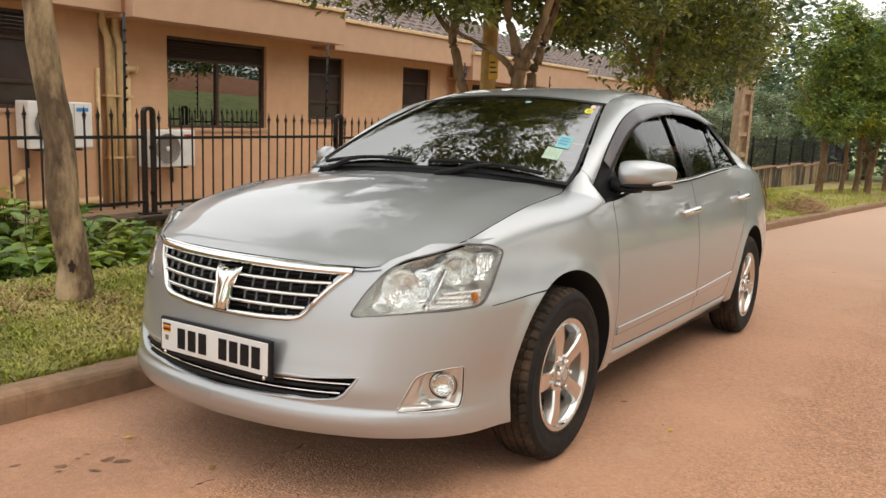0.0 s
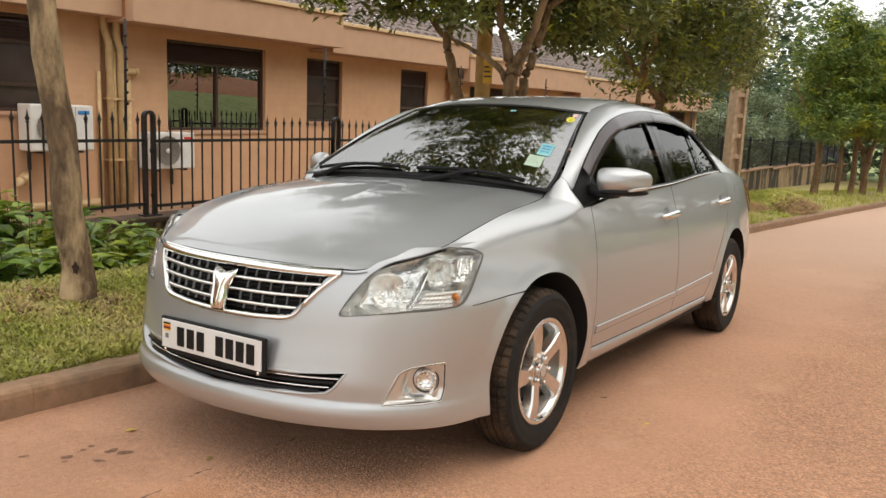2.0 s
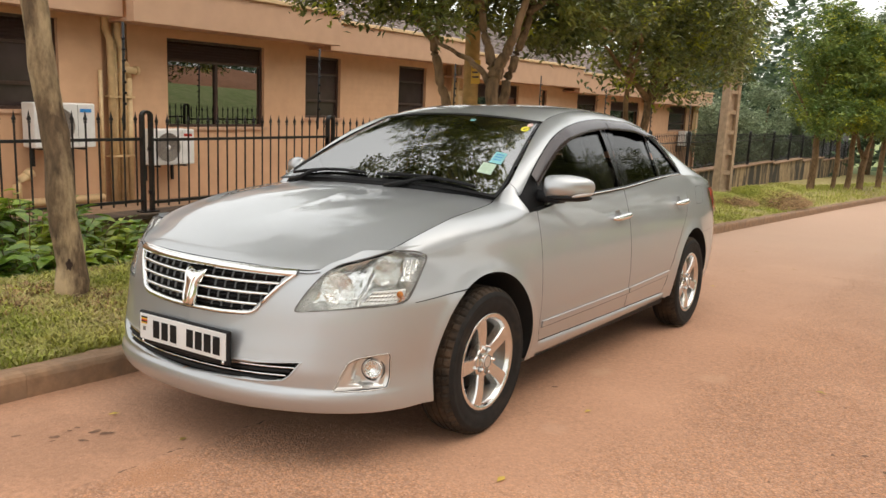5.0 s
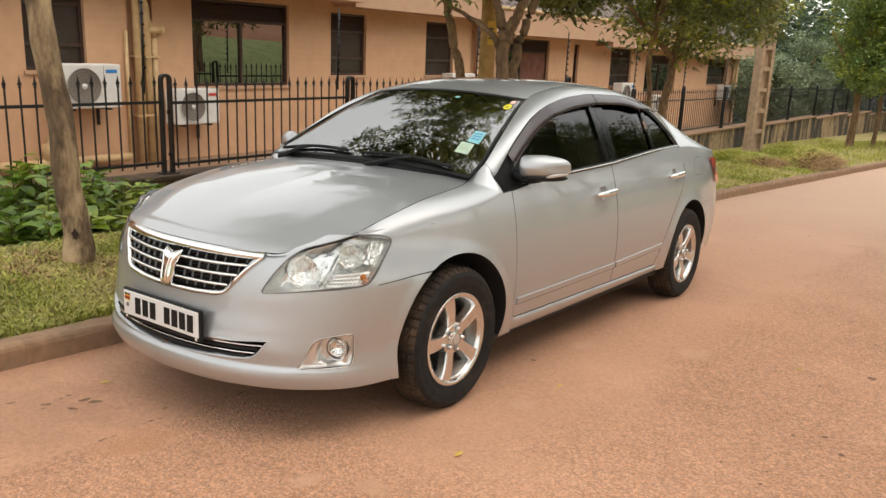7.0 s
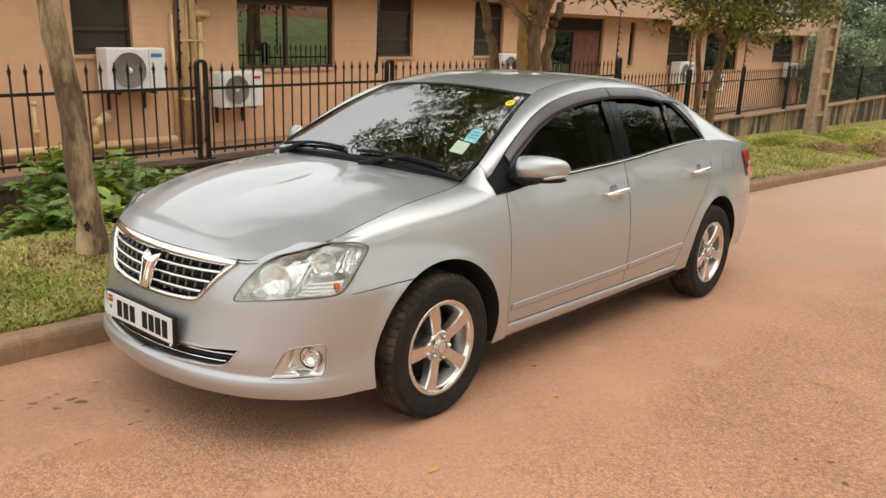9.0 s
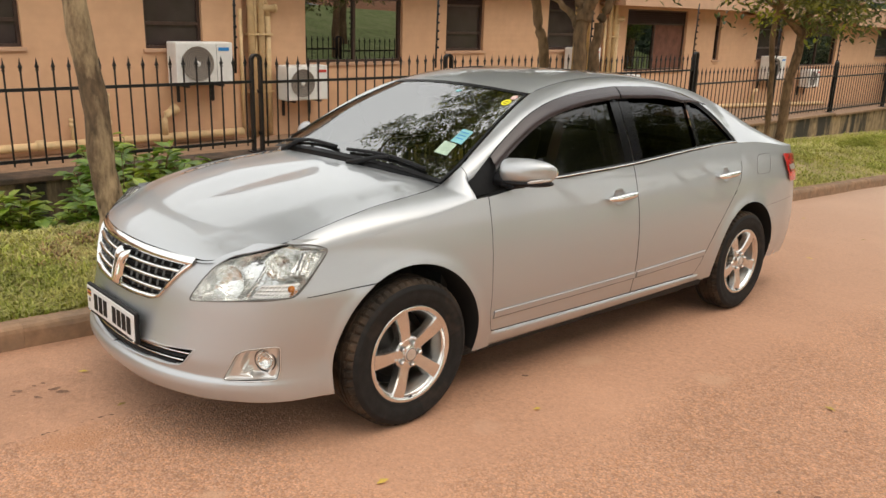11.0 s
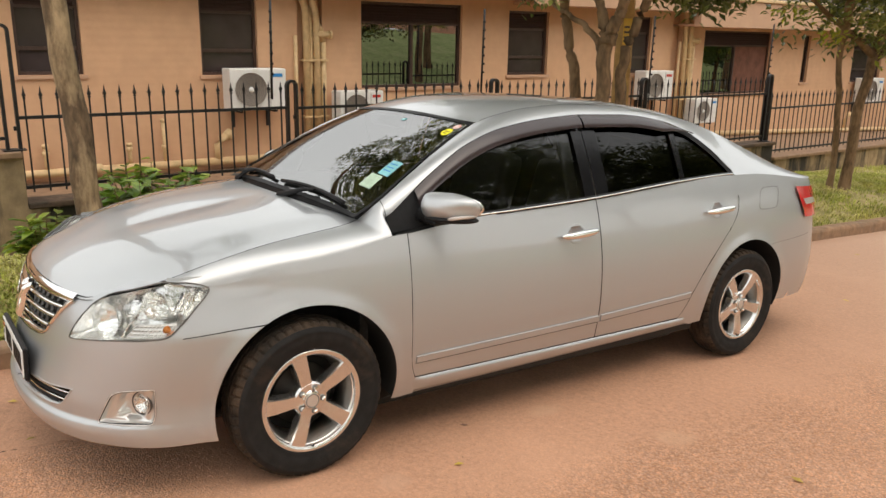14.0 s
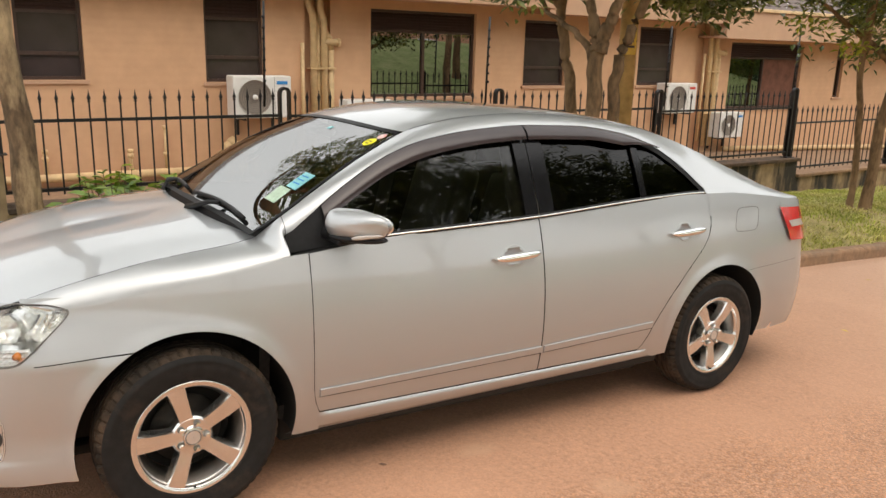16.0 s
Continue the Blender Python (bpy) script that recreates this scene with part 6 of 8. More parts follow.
# silver return of the wing behind the lamp's outer corner
v, f = grid(lambda u, w: body(0.92 + 0.17 * u, 0.62 + 0.20 * w, -0.012), 12, 12, lambda u, w: not in_poly(0.92 + 0.17 * u, 0.62 + 0.20 * w, HEADLAMP))
both("lamp_corner", v, f, M_PAINT, car)
for sgn in (1, -1):
    # two round reflectors, each with its lipped ring and bulb shield
    for (x, z, r, yaw, dep) in ((0.662, 0.668, 0.057, 24, -0.026), (0.868, 0.724, 0.047, 40, -0.026)):
        p = body(x, z, dep)
        turn = Matrix.Translation((sgn * p.x, p.y, p.z)) @ Euler((0, 0, radians(90 + yaw * sgn))).to_matrix().to_4x4()
        for nm, prof, m, n in (("headlamp_reflector", [(r * 1.12, -0.004), (r * 1.02, 0.006), (r * 0.74, 0.026), (r * 0.42, 0.042), (r * 0.16, 0.050), (0.001, 0.050)], M_REFLECTOR, 13),
                               ("lamp_bulb", [(0.001, 0.012), (r * 0.10, 0.014), (r * 0.13, 0.020), (r * 0.13, 0.040)], M_ALLOY, 12)):
            o = lathe(nm, prof, m, car, "chrome lamp reflector" if nm == "headlamp_reflector" else "", n, smooth=nm != "headlamp_reflector")
            o.matrix_local = turn.copy()
    # ribbed side lamp in the lower outer corner
    v, f = grid(lambda u, w: (lambda p: Vector((p.x * sgn, p.y, p.z)))(body(0.755 + 0.155 * u + 0.045 * w, 0.619 + (0.044 + 0.006 * u) * w, -0.020 - 0.003 * abs(math.sin(w * 11)) - 0.002 * abs(math.sin(u * 30)))), 40, 30)
    mesh_ob("side_lamp", v, f if sgn > 0 else [q[::-1] for q in f], M_SATIN, car, "ribbed clear side lamp", False)
    p = body(0.912, 0.650, -0.014)
    o = lathe("indicator_bulb", [(0.001, -0.008), (0.010, -0.005), (0.013, 0.010)], M_AMBER, car, "amber bulb", 12)
    o.matrix_local = Matrix.Translation((sgn * p.x, p.y, p.z)) @ Euler((0, 0, radians(90 + 50 * sgn))).to_matrix().to_4x4()
    # curved divider between the lamps and a bright brow over them
    v, f = grid(lambda u, w: (lambda p: Vector((p.x * sgn, p.y, p.z)))(body(0.722 + 0.024 * w + 0.085 * u, 0.612 + 0.118 * u, -0.008 - 0.026 * abs(2 * w - 1))), 10, 4)
    mesh_ob("headlamp_divider", v, f if sgn > 0 else [q[::-1] for q in f], M_REFLECTOR, car, "", True)
    v, f = grid(lambda u, w: (lambda p: Vector((p.x * sgn, p.y, p.z)))(body(0.785 + 0.185 * u, 0.669 + 0.016 * u + 0.012 * w, -0.010 - 0.030 * (1 - w))), 16, 3)
    mesh_ob("headlamp_brow", v, f if sgn > 0 else [q[::-1] for q in f], M_BRIGHT, car, "", True)
    for q in range(3):
        v, f = grid(lambda u, w: (lambda p: Vector((p.x * sgn, p.y, p.z)))(body(0.935 + 0.026 * q + 0.022 * u + 0.045 * w, 0.695 + 0.072 * w, -0.020 - 0.012 * abs(2 * u - 1))), 4, 6)
        mesh_ob("lamp_flute", v, f if sgn > 0 else [c[::-1] for c in f], M_REFLECTOR, car, "", True)

# number plate
PLY = front(0.0, 0.43).y - 0.012
plate = box("plate_holder", -0.262, 0.262, PLY - 0.006, PLY + 0.012, 0.370, 0.497, M_BLACK, car, "black plate frame", bevel=0.006)
box("number_plate", -0.251, 0.251, PLY - 0.010, PLY - 0.004, 0.386, 0.488, M_PLATE, car, "white number plate with plain dark bars", bevel=0.002)
for x0 in (-0.165, -0.113, -0.061, 0.035, 0.085, 0.135, 0.185):
    box("plate_bar", x0, x0 + 0.036, PLY - 0.0125, PLY - 0.010, 0.402, 0.470, M_BLACK, car)
for k, m in enumerate((M_BLACK, M_YELLOW, M_REDPRINT, M_BLACK, M_YELLOW)):
    box("plate_stripe", -0.238, -0.203, PLY - 0.0125, PLY - 0.010, 0.472 - 0.0058 * k, 0.478 - 0.0058 * k, m, car)
box("plate_mark", -0.228, -0.214, PLY - 0.0125, PLY - 0.010, 0.422, 0.438, M_ACDARK, car)
for sgn in (1, -1):
    o = lathe("plate_screw", [(0.001, -0.004), (0.006, -0.003), (0.007, 0)], M_CHROME, car, "", 10)
    o.matrix_local = pose(sgn * 0.235, PLY - 0.007, 0.378, 0, 0, 90)

# tail lamps
v, f = grid(lambda u, w: (lambda y, z: side(y, z, 0.012 + 0.004 * math.sin(math.pi * u)))(3.20 + 0.09 * (1 - w) + 0.24 * u, 0.765 + 0.185 * w - 0.012 * u), 14, 12)
both("tail_lamp", v, f, M_RED, car, "red tail lamp")
v, f = grid(lambda u, w: (lambda y, z: side(y, z, 0.0175))(3.27 + 0.03 * (1 - w) + 0.16 * u, 0.838 + 0.036 * w), 8, 3)
both("tail_lamp_clear_band", v, f, M_CLEARLENS, car, "clear reversing lamp band")

# ---- wheels ----
def wheel(y, sgn, phase):
    g = empty("wheel")
    g.parent = car
    g.matrix_local = Matrix.Translation((sgn * 0.747, y, 0.308)) @ Matrix.Diagonal((1, 0.966, 0.966, 1)) @ (Matrix.Identity(4) if sgn > 0 else Euler((0, 0, math.pi)).to_matrix().to_4x4())
    prof = [(0.205, 0.062), (0.214, 0.077), (0.219, 0.083), (0.2225, 0.0815), (0.235, 0.088), (0.262, 0.091), (0.276, 0.0893), (0.278, 0.0905), (0.286, 0.0868), (0.297, 0.079), (0.3035, 0.0725), (0.3085, 0.066)]
    tread = []
    for c in (0.045, 0.015, -0.015, -0.045):
        tread += [(0.3125, c + 0.011), (0.305, c + 0.0095), (0.305, c + 0.0055), (0.3135, c + 0.004)]
    prof = prof + tread + [(0.309, -0.064), (0.300, -0.076), (0.285, -0.086), (0.262, -0.091), (0.235, -0.088), (0.205, -0.07)]
    prof = [(r if r < 0.222 else 0.222 + (r - 0.222) * 1.11, h) for r, h in prof]
    sides = 208

    def ring_mesh(name, profile, material, label):
        verts, faces = [], []
        for k in range(sides):
            a = 2 * math.pi * k / sides
            for r, h in profile:
                cut = 0.008 if k % 4 == 0 and 0.048 < abs(h) < 0.078 and r > 0.300 else 0.0
                verts.append((h, (r - cut) * math.cos(a), (r - cut) * math.sin(a)))
        n = len(profile)
        for k in range(sides):
            for i in range(n - 1):
                p, q = k * n + i, ((k + 1) % sides) * n + i
                faces.append((p, q, q + 1, p + 1))
        return mesh_ob(name, verts, faces, material, g, label, name == "tyre")

    cut_at = [i for i, q in enumerate(prof) if q[1] == 0.079][0]
    ring_mesh("tyre", prof[:cut_at + 1], M_RUBBER, "black rubber tyre wall")
    ring_mesh("tread", prof[cut_at:], M_TREAD, "dusty brown tyre tread")
    lathe("rim", [(0.208, 0.066), (0.2145, 0.073), (0.2125, 0.079), (0.208, 0.080), (0.194, 0.0765), (0.1915, 0.073), (0.190, 0.058), (0.187, 0.056)],
          M_ALLOY, g, "polished alloy rim", 72)
    lathe("rim_barrel", [(0.187, 0.056), (0.1835, 0.054), (0.182, 0.040), (0.1755, 0.036), (0.174, 0.018), (0.168, 0.014), (0.167, -0.05), (0.205, -0.075)],
          M_BARREL, g, "duller inner rim", 60)
    lathe("brake_disc", [(0.128, -0.022), (0.126, -0.012), (0.07, -0.012), (0.065, 0.01), (0.055, 0.01)], M_DISC, g, "iron brake disc", 32)
    lathe("hub_back", [(0.166, -0.045), (0.05, -0.045), (0.001, -0.045)], M_INNER, g, "", 24)
    # five spokes
    for k in range(5):
        a0 = 2 * math.pi * k / 5 + phase
        verts, faces = [], []
        n = 12
        for i in range(n + 1):
            t = i / n
            r = 0.034 + (0.196 - 0.034) * t
            half = 0.0235 + 0.010 * max(0.0, 1 - t / 0.3) ** 2 + 0.0095 * t ** 1.6
            xx = 0.060 + 0.0145 * smooth01(t / 0.75) - 0.0005 * t
            for w, o in ((-1.25, -0.040), (-1.06, -0.008), (-0.94, -0.0005), (0.0, 0.0), (0.94, -0.0005), (1.06, -0.008), (1.25, -0.040)):
                d = w * half
                verts.append((xx + o, r * math.cos(a0) - d * math.sin(a0), r * math.sin(a0) + d * math.cos(a0)))
        for i in range(n):
            for j in range(6):
                p = i * 7 + j
                faces.append((p, p + 1, p + 8, p + 7))
        mesh_ob("spoke", verts, faces, M_ALLOY, g, "", False)
        # flat dark disc paints the shade of the hole round each nut
        o = lathe("nut_shade_disc", [(0.001, 0.0), (0.0125, 0.0), (0.013, -0.002)], M_ACDARK, g, "", 14)
        o.location = (0.0652, 0.050 * math.cos(a0 + math.pi / 5), 0.050 * math.sin(a0 + math.pi / 5))
        a1 = a0 + math.pi / 5
        o = lathe("wheel_nut", [(0.001, 0.016), (0.007, 0.015), (0.0095, 0.011), (0.0098, -0.004)], M_CHROME, g, "", 6, smooth=False)
        o.location = (0.066, 0.050 * math.cos(a1), 0.050 * math.sin(a1))
    lathe("hub_face", [(0.078, 0.02), (0.073, 0.056), (0.066, 0.063), (0.040, 0.063), (0.036, 0.066), (0.034, 0.072), (0.030, 0.073)], M_ALLOY, g, "", 40, smooth=False)
    lathe("hub_cap", [(0.030, 0.072), (0.028, 0.0755), (0.001, 0.077)], M_SATIN, g, "plain silver hub cap", 24, smooth=False)
    lathe("hub_ring", [(0.0285, 0.0755), (0.0285, 0.0768), (0.0255, 0.0772), (0.0250, 0.0755)], M_ACDARK, g, "dark ring round the hub cap", 28)
    tube("valve", [(0.070, 0.0, -0.196), (0.085, 0.0, -0.185)], 0.004, M_BLACK, g, sides=6)


for yy, ph in ((AF, 0.61), (2.677, 0.96)):
    for sg in (1, -1):
        wheel(yy, sg, ph)

# underbody; its unseen boxes are set low to deepen shade on the road
box("underbody", -0.66, 0.66, 0.36, 2.3, 0.135, 0.26, M_INNER, car, bevel=0.02)
box("front_undertray", -0.50, 0.50, -0.52, 0.35, 0.165, 0.21, M_INNER, car, bevel=0.02)
box("rear_undertray", -0.56, 0.56, 2.31, 3.3, 0.165, 0.26, M_INNER, car, bevel=0.02)
box("engine_bay_wall", -0.45, 0.45, -0.66, 0.2, 0.22, 0.62, M_INNER, car)

# ---- wipers ----
def on_screen(u, w, out, sgn):
    p = screen_pt(u, w, out)
    return (p.x * sgn, p.y, p.z)


def wiper(points, arm):
    tube("wiper_blade", points, 0.009, M_BLACK, car, "black wiper blade", 6)
    tube("wiper_arm", arm, [0.016, 0.012, 0.010, 0.007], M_BLACK, car, "black wiper arm", 6)


wiper([on_screen(0.055 + 0.02 * math.sin(math.pi * t), abs(0.05 + 0.78 * t), 0.014, 1) for t in [i / 10 for i in range(11)]],
      [(0.10, 0.175, 0.985), (0.2, 0.19, 1.01), on_screen(0.03, 0.42, 0.03, 1), on_screen(0.06, 0.5, 0.022, 1)])
wiper([on_screen(0.06 + 0.02 * math.sin(math.pi * t), abs(0.88 - 0.78 * t), 0.014, -1) for t in [i / 10 for i in range(11)]],
      [(-0.60, 0.25, 0.965), (-0.5, 0.235, 0.995), on_screen(0.035, 0.62, 0.03, -1), on_screen(0.07, 0.5, 0.022, -1)])

# ---- stickers on the screen ----
def sticker(u0, u1, w0, w1, material, label, out=0.002):
    v, f = grid(lambda a, b: screen_pt(u0 + (u1 - u0) * a, w0 + (w1 - w0) * b, out), 4, 4)
    mesh_ob("screen_sticker", v, f, material, car, label, True)


def oval_sticker(u, w, ru, rw, material, label):
    ring = [screen_pt(u + ru * math.cos(a), w + rw * math.sin(a), 0.002) for a in [2 * math.pi * i / 24 for i in range(24)]]
    mesh_ob("screen_sticker", ring, [tuple(range(24))[::-1]], material, car, label)


M_CYAN = mat("cyan_paper", (0.22, 0.50, 0.52), rough=0.5, var=0.12, scale=60)
M_PALE = mat("pale_green_paper", (0.40, 0.52, 0.40), rough=0.5, var=0.12, scale=60)
M_RSTICK = mat("red_white_sticker", (0.55, 0.16, 0.12), rough=0.5, var=0.1, scale=60, second=(0.7, 0.62, 0.58), second_scale=25)
M_YSTICK = mat("yellow_sticker", (0.75, 0.70, 0.03), rough=0.4, var=0.1, scale=40)
sticker(0.335, 0.465, 0.785, 0.885, M_CYAN, "light blue paper sticker")
sticker(0.215, 0.325, 0.745, 0.855, M_PALE, "pale green paper sticker")
oval_sticker(0.838, 0.872, 0.042, 0.050, M_YSTICK, "oval yellow sticker")
oval_sticker(0.915, 0.890, 0.030, 0.040, M_RSTICK, "small red and white sticker")
for uu, ww, wd in ((0.838, 0.850, 0.05), (0.815, 0.856, 0.035)):
    sticker(uu, uu + 0.008, ww, ww + wd, M_FRAME, "dark printed bar", 0.004)
for uu in (0.37, 0.40, 0.43):
    sticker(uu, uu + 0.008, 0.80, 0.868, M_BLUE, "blue printed bar", 0.004)
sticker(0.86, 0.89, 0.28, 0.32, M_CYAN, "tiny blue sticker")

# ---- cabin ----
def rounded(name, x0, x1, y0, y1, z0, z1, material, m, label="", bevel=0.05):
    bm = bmesh.new()
    add_box(bm, x0, x1, y0, y1, z0, z1)
    bmesh.ops.bevel(bm, geom=list(bm.edges), offset=bevel, segments=3, affect="EDGES", profile=0.5)
    bmesh.ops.transform(bm, matrix=m, verts=bm.verts)
    return part(name, bm, material, car, label, True)


I4 = Matrix.Identity(4)
rounded("dashboard", -0.66, 0.66, 0.30, 0.78, 0.72, 0.985, M_DASH, I4, "dark dashboard", 0.06)
for sgn in (1, -1):
    rounded("seat_cushion", sgn * 0.36 - 0.25, sgn * 0.36 + 0.25, 1.05, 1.58, 0.36, 0.55, M_SEAT, I4, "grey-beige cloth seat")
    rounded("seat_back", sgn * 0.36 - 0.24, sgn * 0.36 + 0.24, -0.08, 0.08, 0.0, 0.62, M_SEAT, pose(0, 1.58, 0.50, -16, 0, 0), "grey-beige cloth seat back")
    rounded("headrest", sgn * 0.36 - 0.13, sgn * 0.36 + 0.13, -0.05, 0.05, 0.0, 0.18, M_SEAT, pose(0, 1.80, 1.10, -10, 0, 0), "cloth headrest", 0.04)
    rounded("pillar_lining", -0.015, 0.015, 1.45, 1.53, 0.0, 0.62, M_SEAT, pose(sgn * 0.70, 0, 0.72, 0, -20 * sgn, 0), "beige pillar lining", 0.015)
rounded("rear_bench", -0.64, 0.64, 2.05, 2.5, 0.40, 0.58, M_SEAT, I4, "grey-beige rear bench")
rounded("rear_backrest", -0.64, 0.64, -0.08, 0.08, 0.0, 0.6, M_SEAT, pose(0, 2.55, 0.52, -20, 0, 0), "grey-beige rear backrest")
box("parcel_shelf", -0.62, 0.62, 2.6, 3.0, 1.0, 1.03, M_DASH, car)
box("cabin_floor", -0.68, 0.68, 0.35, 2.9, 0.245, 0.30, M_DASH, car)
box("bulkhead", -0.66, 0.66, 0.28, 0.32, 0.3, 0.94, M_DASH, car)
wheel_ring = [(-0.36 + 0.185 * math.cos(a), 0.90 + 0.08 * math.sin(a), 0.93 + 0.165 * math.sin(a)) for a in [2 * math.pi * i / 28 for i in range(29)]]
tube("steering_wheel", wheel_ring, 0.014, M_BLACK, car, "black steering wheel", 8)
tube("steering_column", [(-0.36, 0.90, 0.93), (-0.36, 0.70, 0.84)], 0.05, M_BLACK, car)
tube("inner_mirror", [(-0.12, 0.80, 1.30), (0.0, 0.79, 1.305), (0.12, 0.80, 1.30)], 0.03, M_BLACK, car, "inside mirror", 8)

# ---- trees ----
def crown_mesh(blobs, count, size, seed, droop=0.3, shell=0.55, flat=0.78):
    """Many small folded leaves spread through uneven clumps, with gaps."""
    rng = random.Random(seed)
    verts, faces = [], []
    weights = [r[3] ** 2 for r in blobs]
    tufts = []
    for _ in range(max(30, count // 14)):
        bx, by, bz, br = rng.choices(blobs, weights)[0]
        d = Vector((rng.gauss(0, 1), rng.gauss(0, 1), rng.gauss(0, 1))).normalized()
        d *= shell + (1 - shell) * rng.random() ** 0.6 if rng.random() < 0.8 else rng.random()
        k = 1 + 0.4 * noise.noise((d.x * 2.1 + bx, d.y * 2.1 + by, d.z * 2.1 + bz + seed))
        p = Vector((bx + d.x * br * k, by + d.y * br * k, bz + d.z * br * flat * k))
        if noise.noise(p * 1.7 + Vector((seed, 0, 0))) < -0.12:
            continue
        tufts.append((p, d))
    for p0, d0 in tufts:
        for _ in range(14):
            p = p0 + Vector((rng.gauss(0, 1), rng.gauss(0, 1), rng.gauss(0, 0.8))) * size * 0.85
            a = rng.uniform(0, 2 * math.pi)
            dirn = (Vector((math.cos(a), math.sin(a), rng.uniform(-droop - 0.4, 0.5))) + d0 * 0.5).normalized()
            up = Vector((rng.uniform(-0.7, 0.7), rng.uniform(-0.7, 0.7), 1)).normalized()
            sd = dirn.cross(up).normalized()
            s = size * rng.uniform(0.6, 1.3)
            n2 = sd.cross(dirn)
            b = len(verts)
            verts += [p, p + dirn * s * 0.5 + sd * s * 0.23 + n2 * s * 0.05, p + dirn * s - n2 * s * 0.1, p + dirn * s * 0.5 - sd * s * 0.23 + n2 * s * 0.05]
            faces += [(b, b + 1, b + 2), (b, b + 2, b + 3)]
    return verts, faces


def stem(parent, pts, r0, r1, seed, name="trunk", sides=14, flare=0.5, bark=None):
    fine, rad = [], []
    for i in range(len(pts) - 1):
        for k in range(5):
            p = Vector(pts[i]).lerp(Vector(pts[i + 1]), k / 5)
            fine.append(p + Vector((0.010 * math.sin(seed + i * 5 + k), 0.010 * math.cos(seed * 2 + i * 5 + k), 0)))
    fine.append(Vector(pts[-1]))
    m = len(fine)
    z0 = fine[0].z
    for i in range(m):
        rad.append((r0 + (r1 - r0) * i / m) * (1 + flare * max(0, 1 - (fine[i].z - z0) / 0.5) ** 2) * (1 + 0.05 * math.sin(i * 2.3 + seed)))
    return tube(name, fine, rad, bark or M_BARK, parent, "rough brown bark" if name == "trunk" else "", sides)


def tree(name, place, trunks, limbs, blobs, count, size, seed, leaf, label, young=0.0, r_limb=0.05, bark=None):
    g = empty(name, pose(*place))
    for k, (pts, r0, r1) in enumerate(trunks):
        stem(g, pts, r0, r1, seed + k, bark=bark)
    for k, limb in enumerate(limbs):
        stem(g, limb, r_limb, 0.012, seed + k, "limb", 8, 0.0)
    v, f = crown_mesh(blobs, count, size, seed)
    mesh_ob("crown", v, f, leaf, g, "uneven crown of small green leaves")["kind"] = "stuff"
    if young:
        v, f = crown_mesh([(x, y, z + r * 0.12, r * 1.02) for x, y, z, r in blobs], int(count * young), size * 0.9, seed + 50, shell=0.95)
        mesh_ob("young_growth", v, f, M_YOUNG, g, "yellow-green young leaves")["kind"] = "stuff"
    return tagged(g, label, "tree", "street trees")


# tree on the verge beside the bonnet
tree("street_tree", (-1.985, -0.18, 0.13), [([(0.03, 0.02, -0.2), (0.02, 0.01, 0.1), (-0.01, -0.01, 0.6), (-0.05, -0.04, 1.2), (-0.11, -0.10, 1.9), (-0.15, -0.14, 2.8), (-0.1, -0.1, 3.4)], 0.090, 0.055)],
     [[(-0.13, -0.12, 2.5), (0.5, 0.4, 3.3), (1.0, 0.8, 4.0)], [(-0.13, -0.12, 2.8), (-0.7, 0.5, 3.6), (-1.1, 1.0, 4.2)], [(-0.1, -0.1, 3.1), (0.1, -0.8, 3.9), (0.3, -1.4, 4.5)], [(-0.1, -0.1, 3.3), (0.1, 0.1, 4.2), (0.1, 0.1, 5.0)]],
     [(0.0, 0.3, 4.2, 1.1), (0.8, 1.0, 4.0, 0.8), (-0.9, 0.9, 4.2, 1.0), (0.1, -1.2, 4.5, 0.8), (0.0, 0.2, 5.0, 0.9), (1.0, 0.2, 4.0, 0.9), (0.3, 2.0, 4.2, 0.9), (0.9, -0.9, 4.4, 0.8), (1.6, 0.9, 4.7, 0.9), (1.8, -0.3, 4.9, 0.8), (1.0, 1.8, 4.7, 0.8)], 24000, 0.10, 3, M_LEAF,
     "street tree with a bare pale brown trunk on the grass verge", bark=M_PALEBARK)
scar_ring = []
for i in range(16):
    a = 2 * math.pi * i / 16
    k = 1 + 0.45 * math.sin(3 * a + 0.7) * math.cos(2 * a)
    u, w = 0.017 * k * math.cos(a), 0.032 * k * math.sin(a)
    rr = math.sqrt(max(0.0, 0.099 ** 2 - u * u))
    scar_ring.append((-1.985 + 0.005 + 0.90 * rr + 0.437 * u, -0.18 - 0.003 - 0.437 * rr + 0.90 * u, 0.335 + w))
tagged(mesh_ob("bark_scar", scar_ring, [tuple(range(16))], M_SCAR), "dark old scar in the bark of the trunk", "scar")
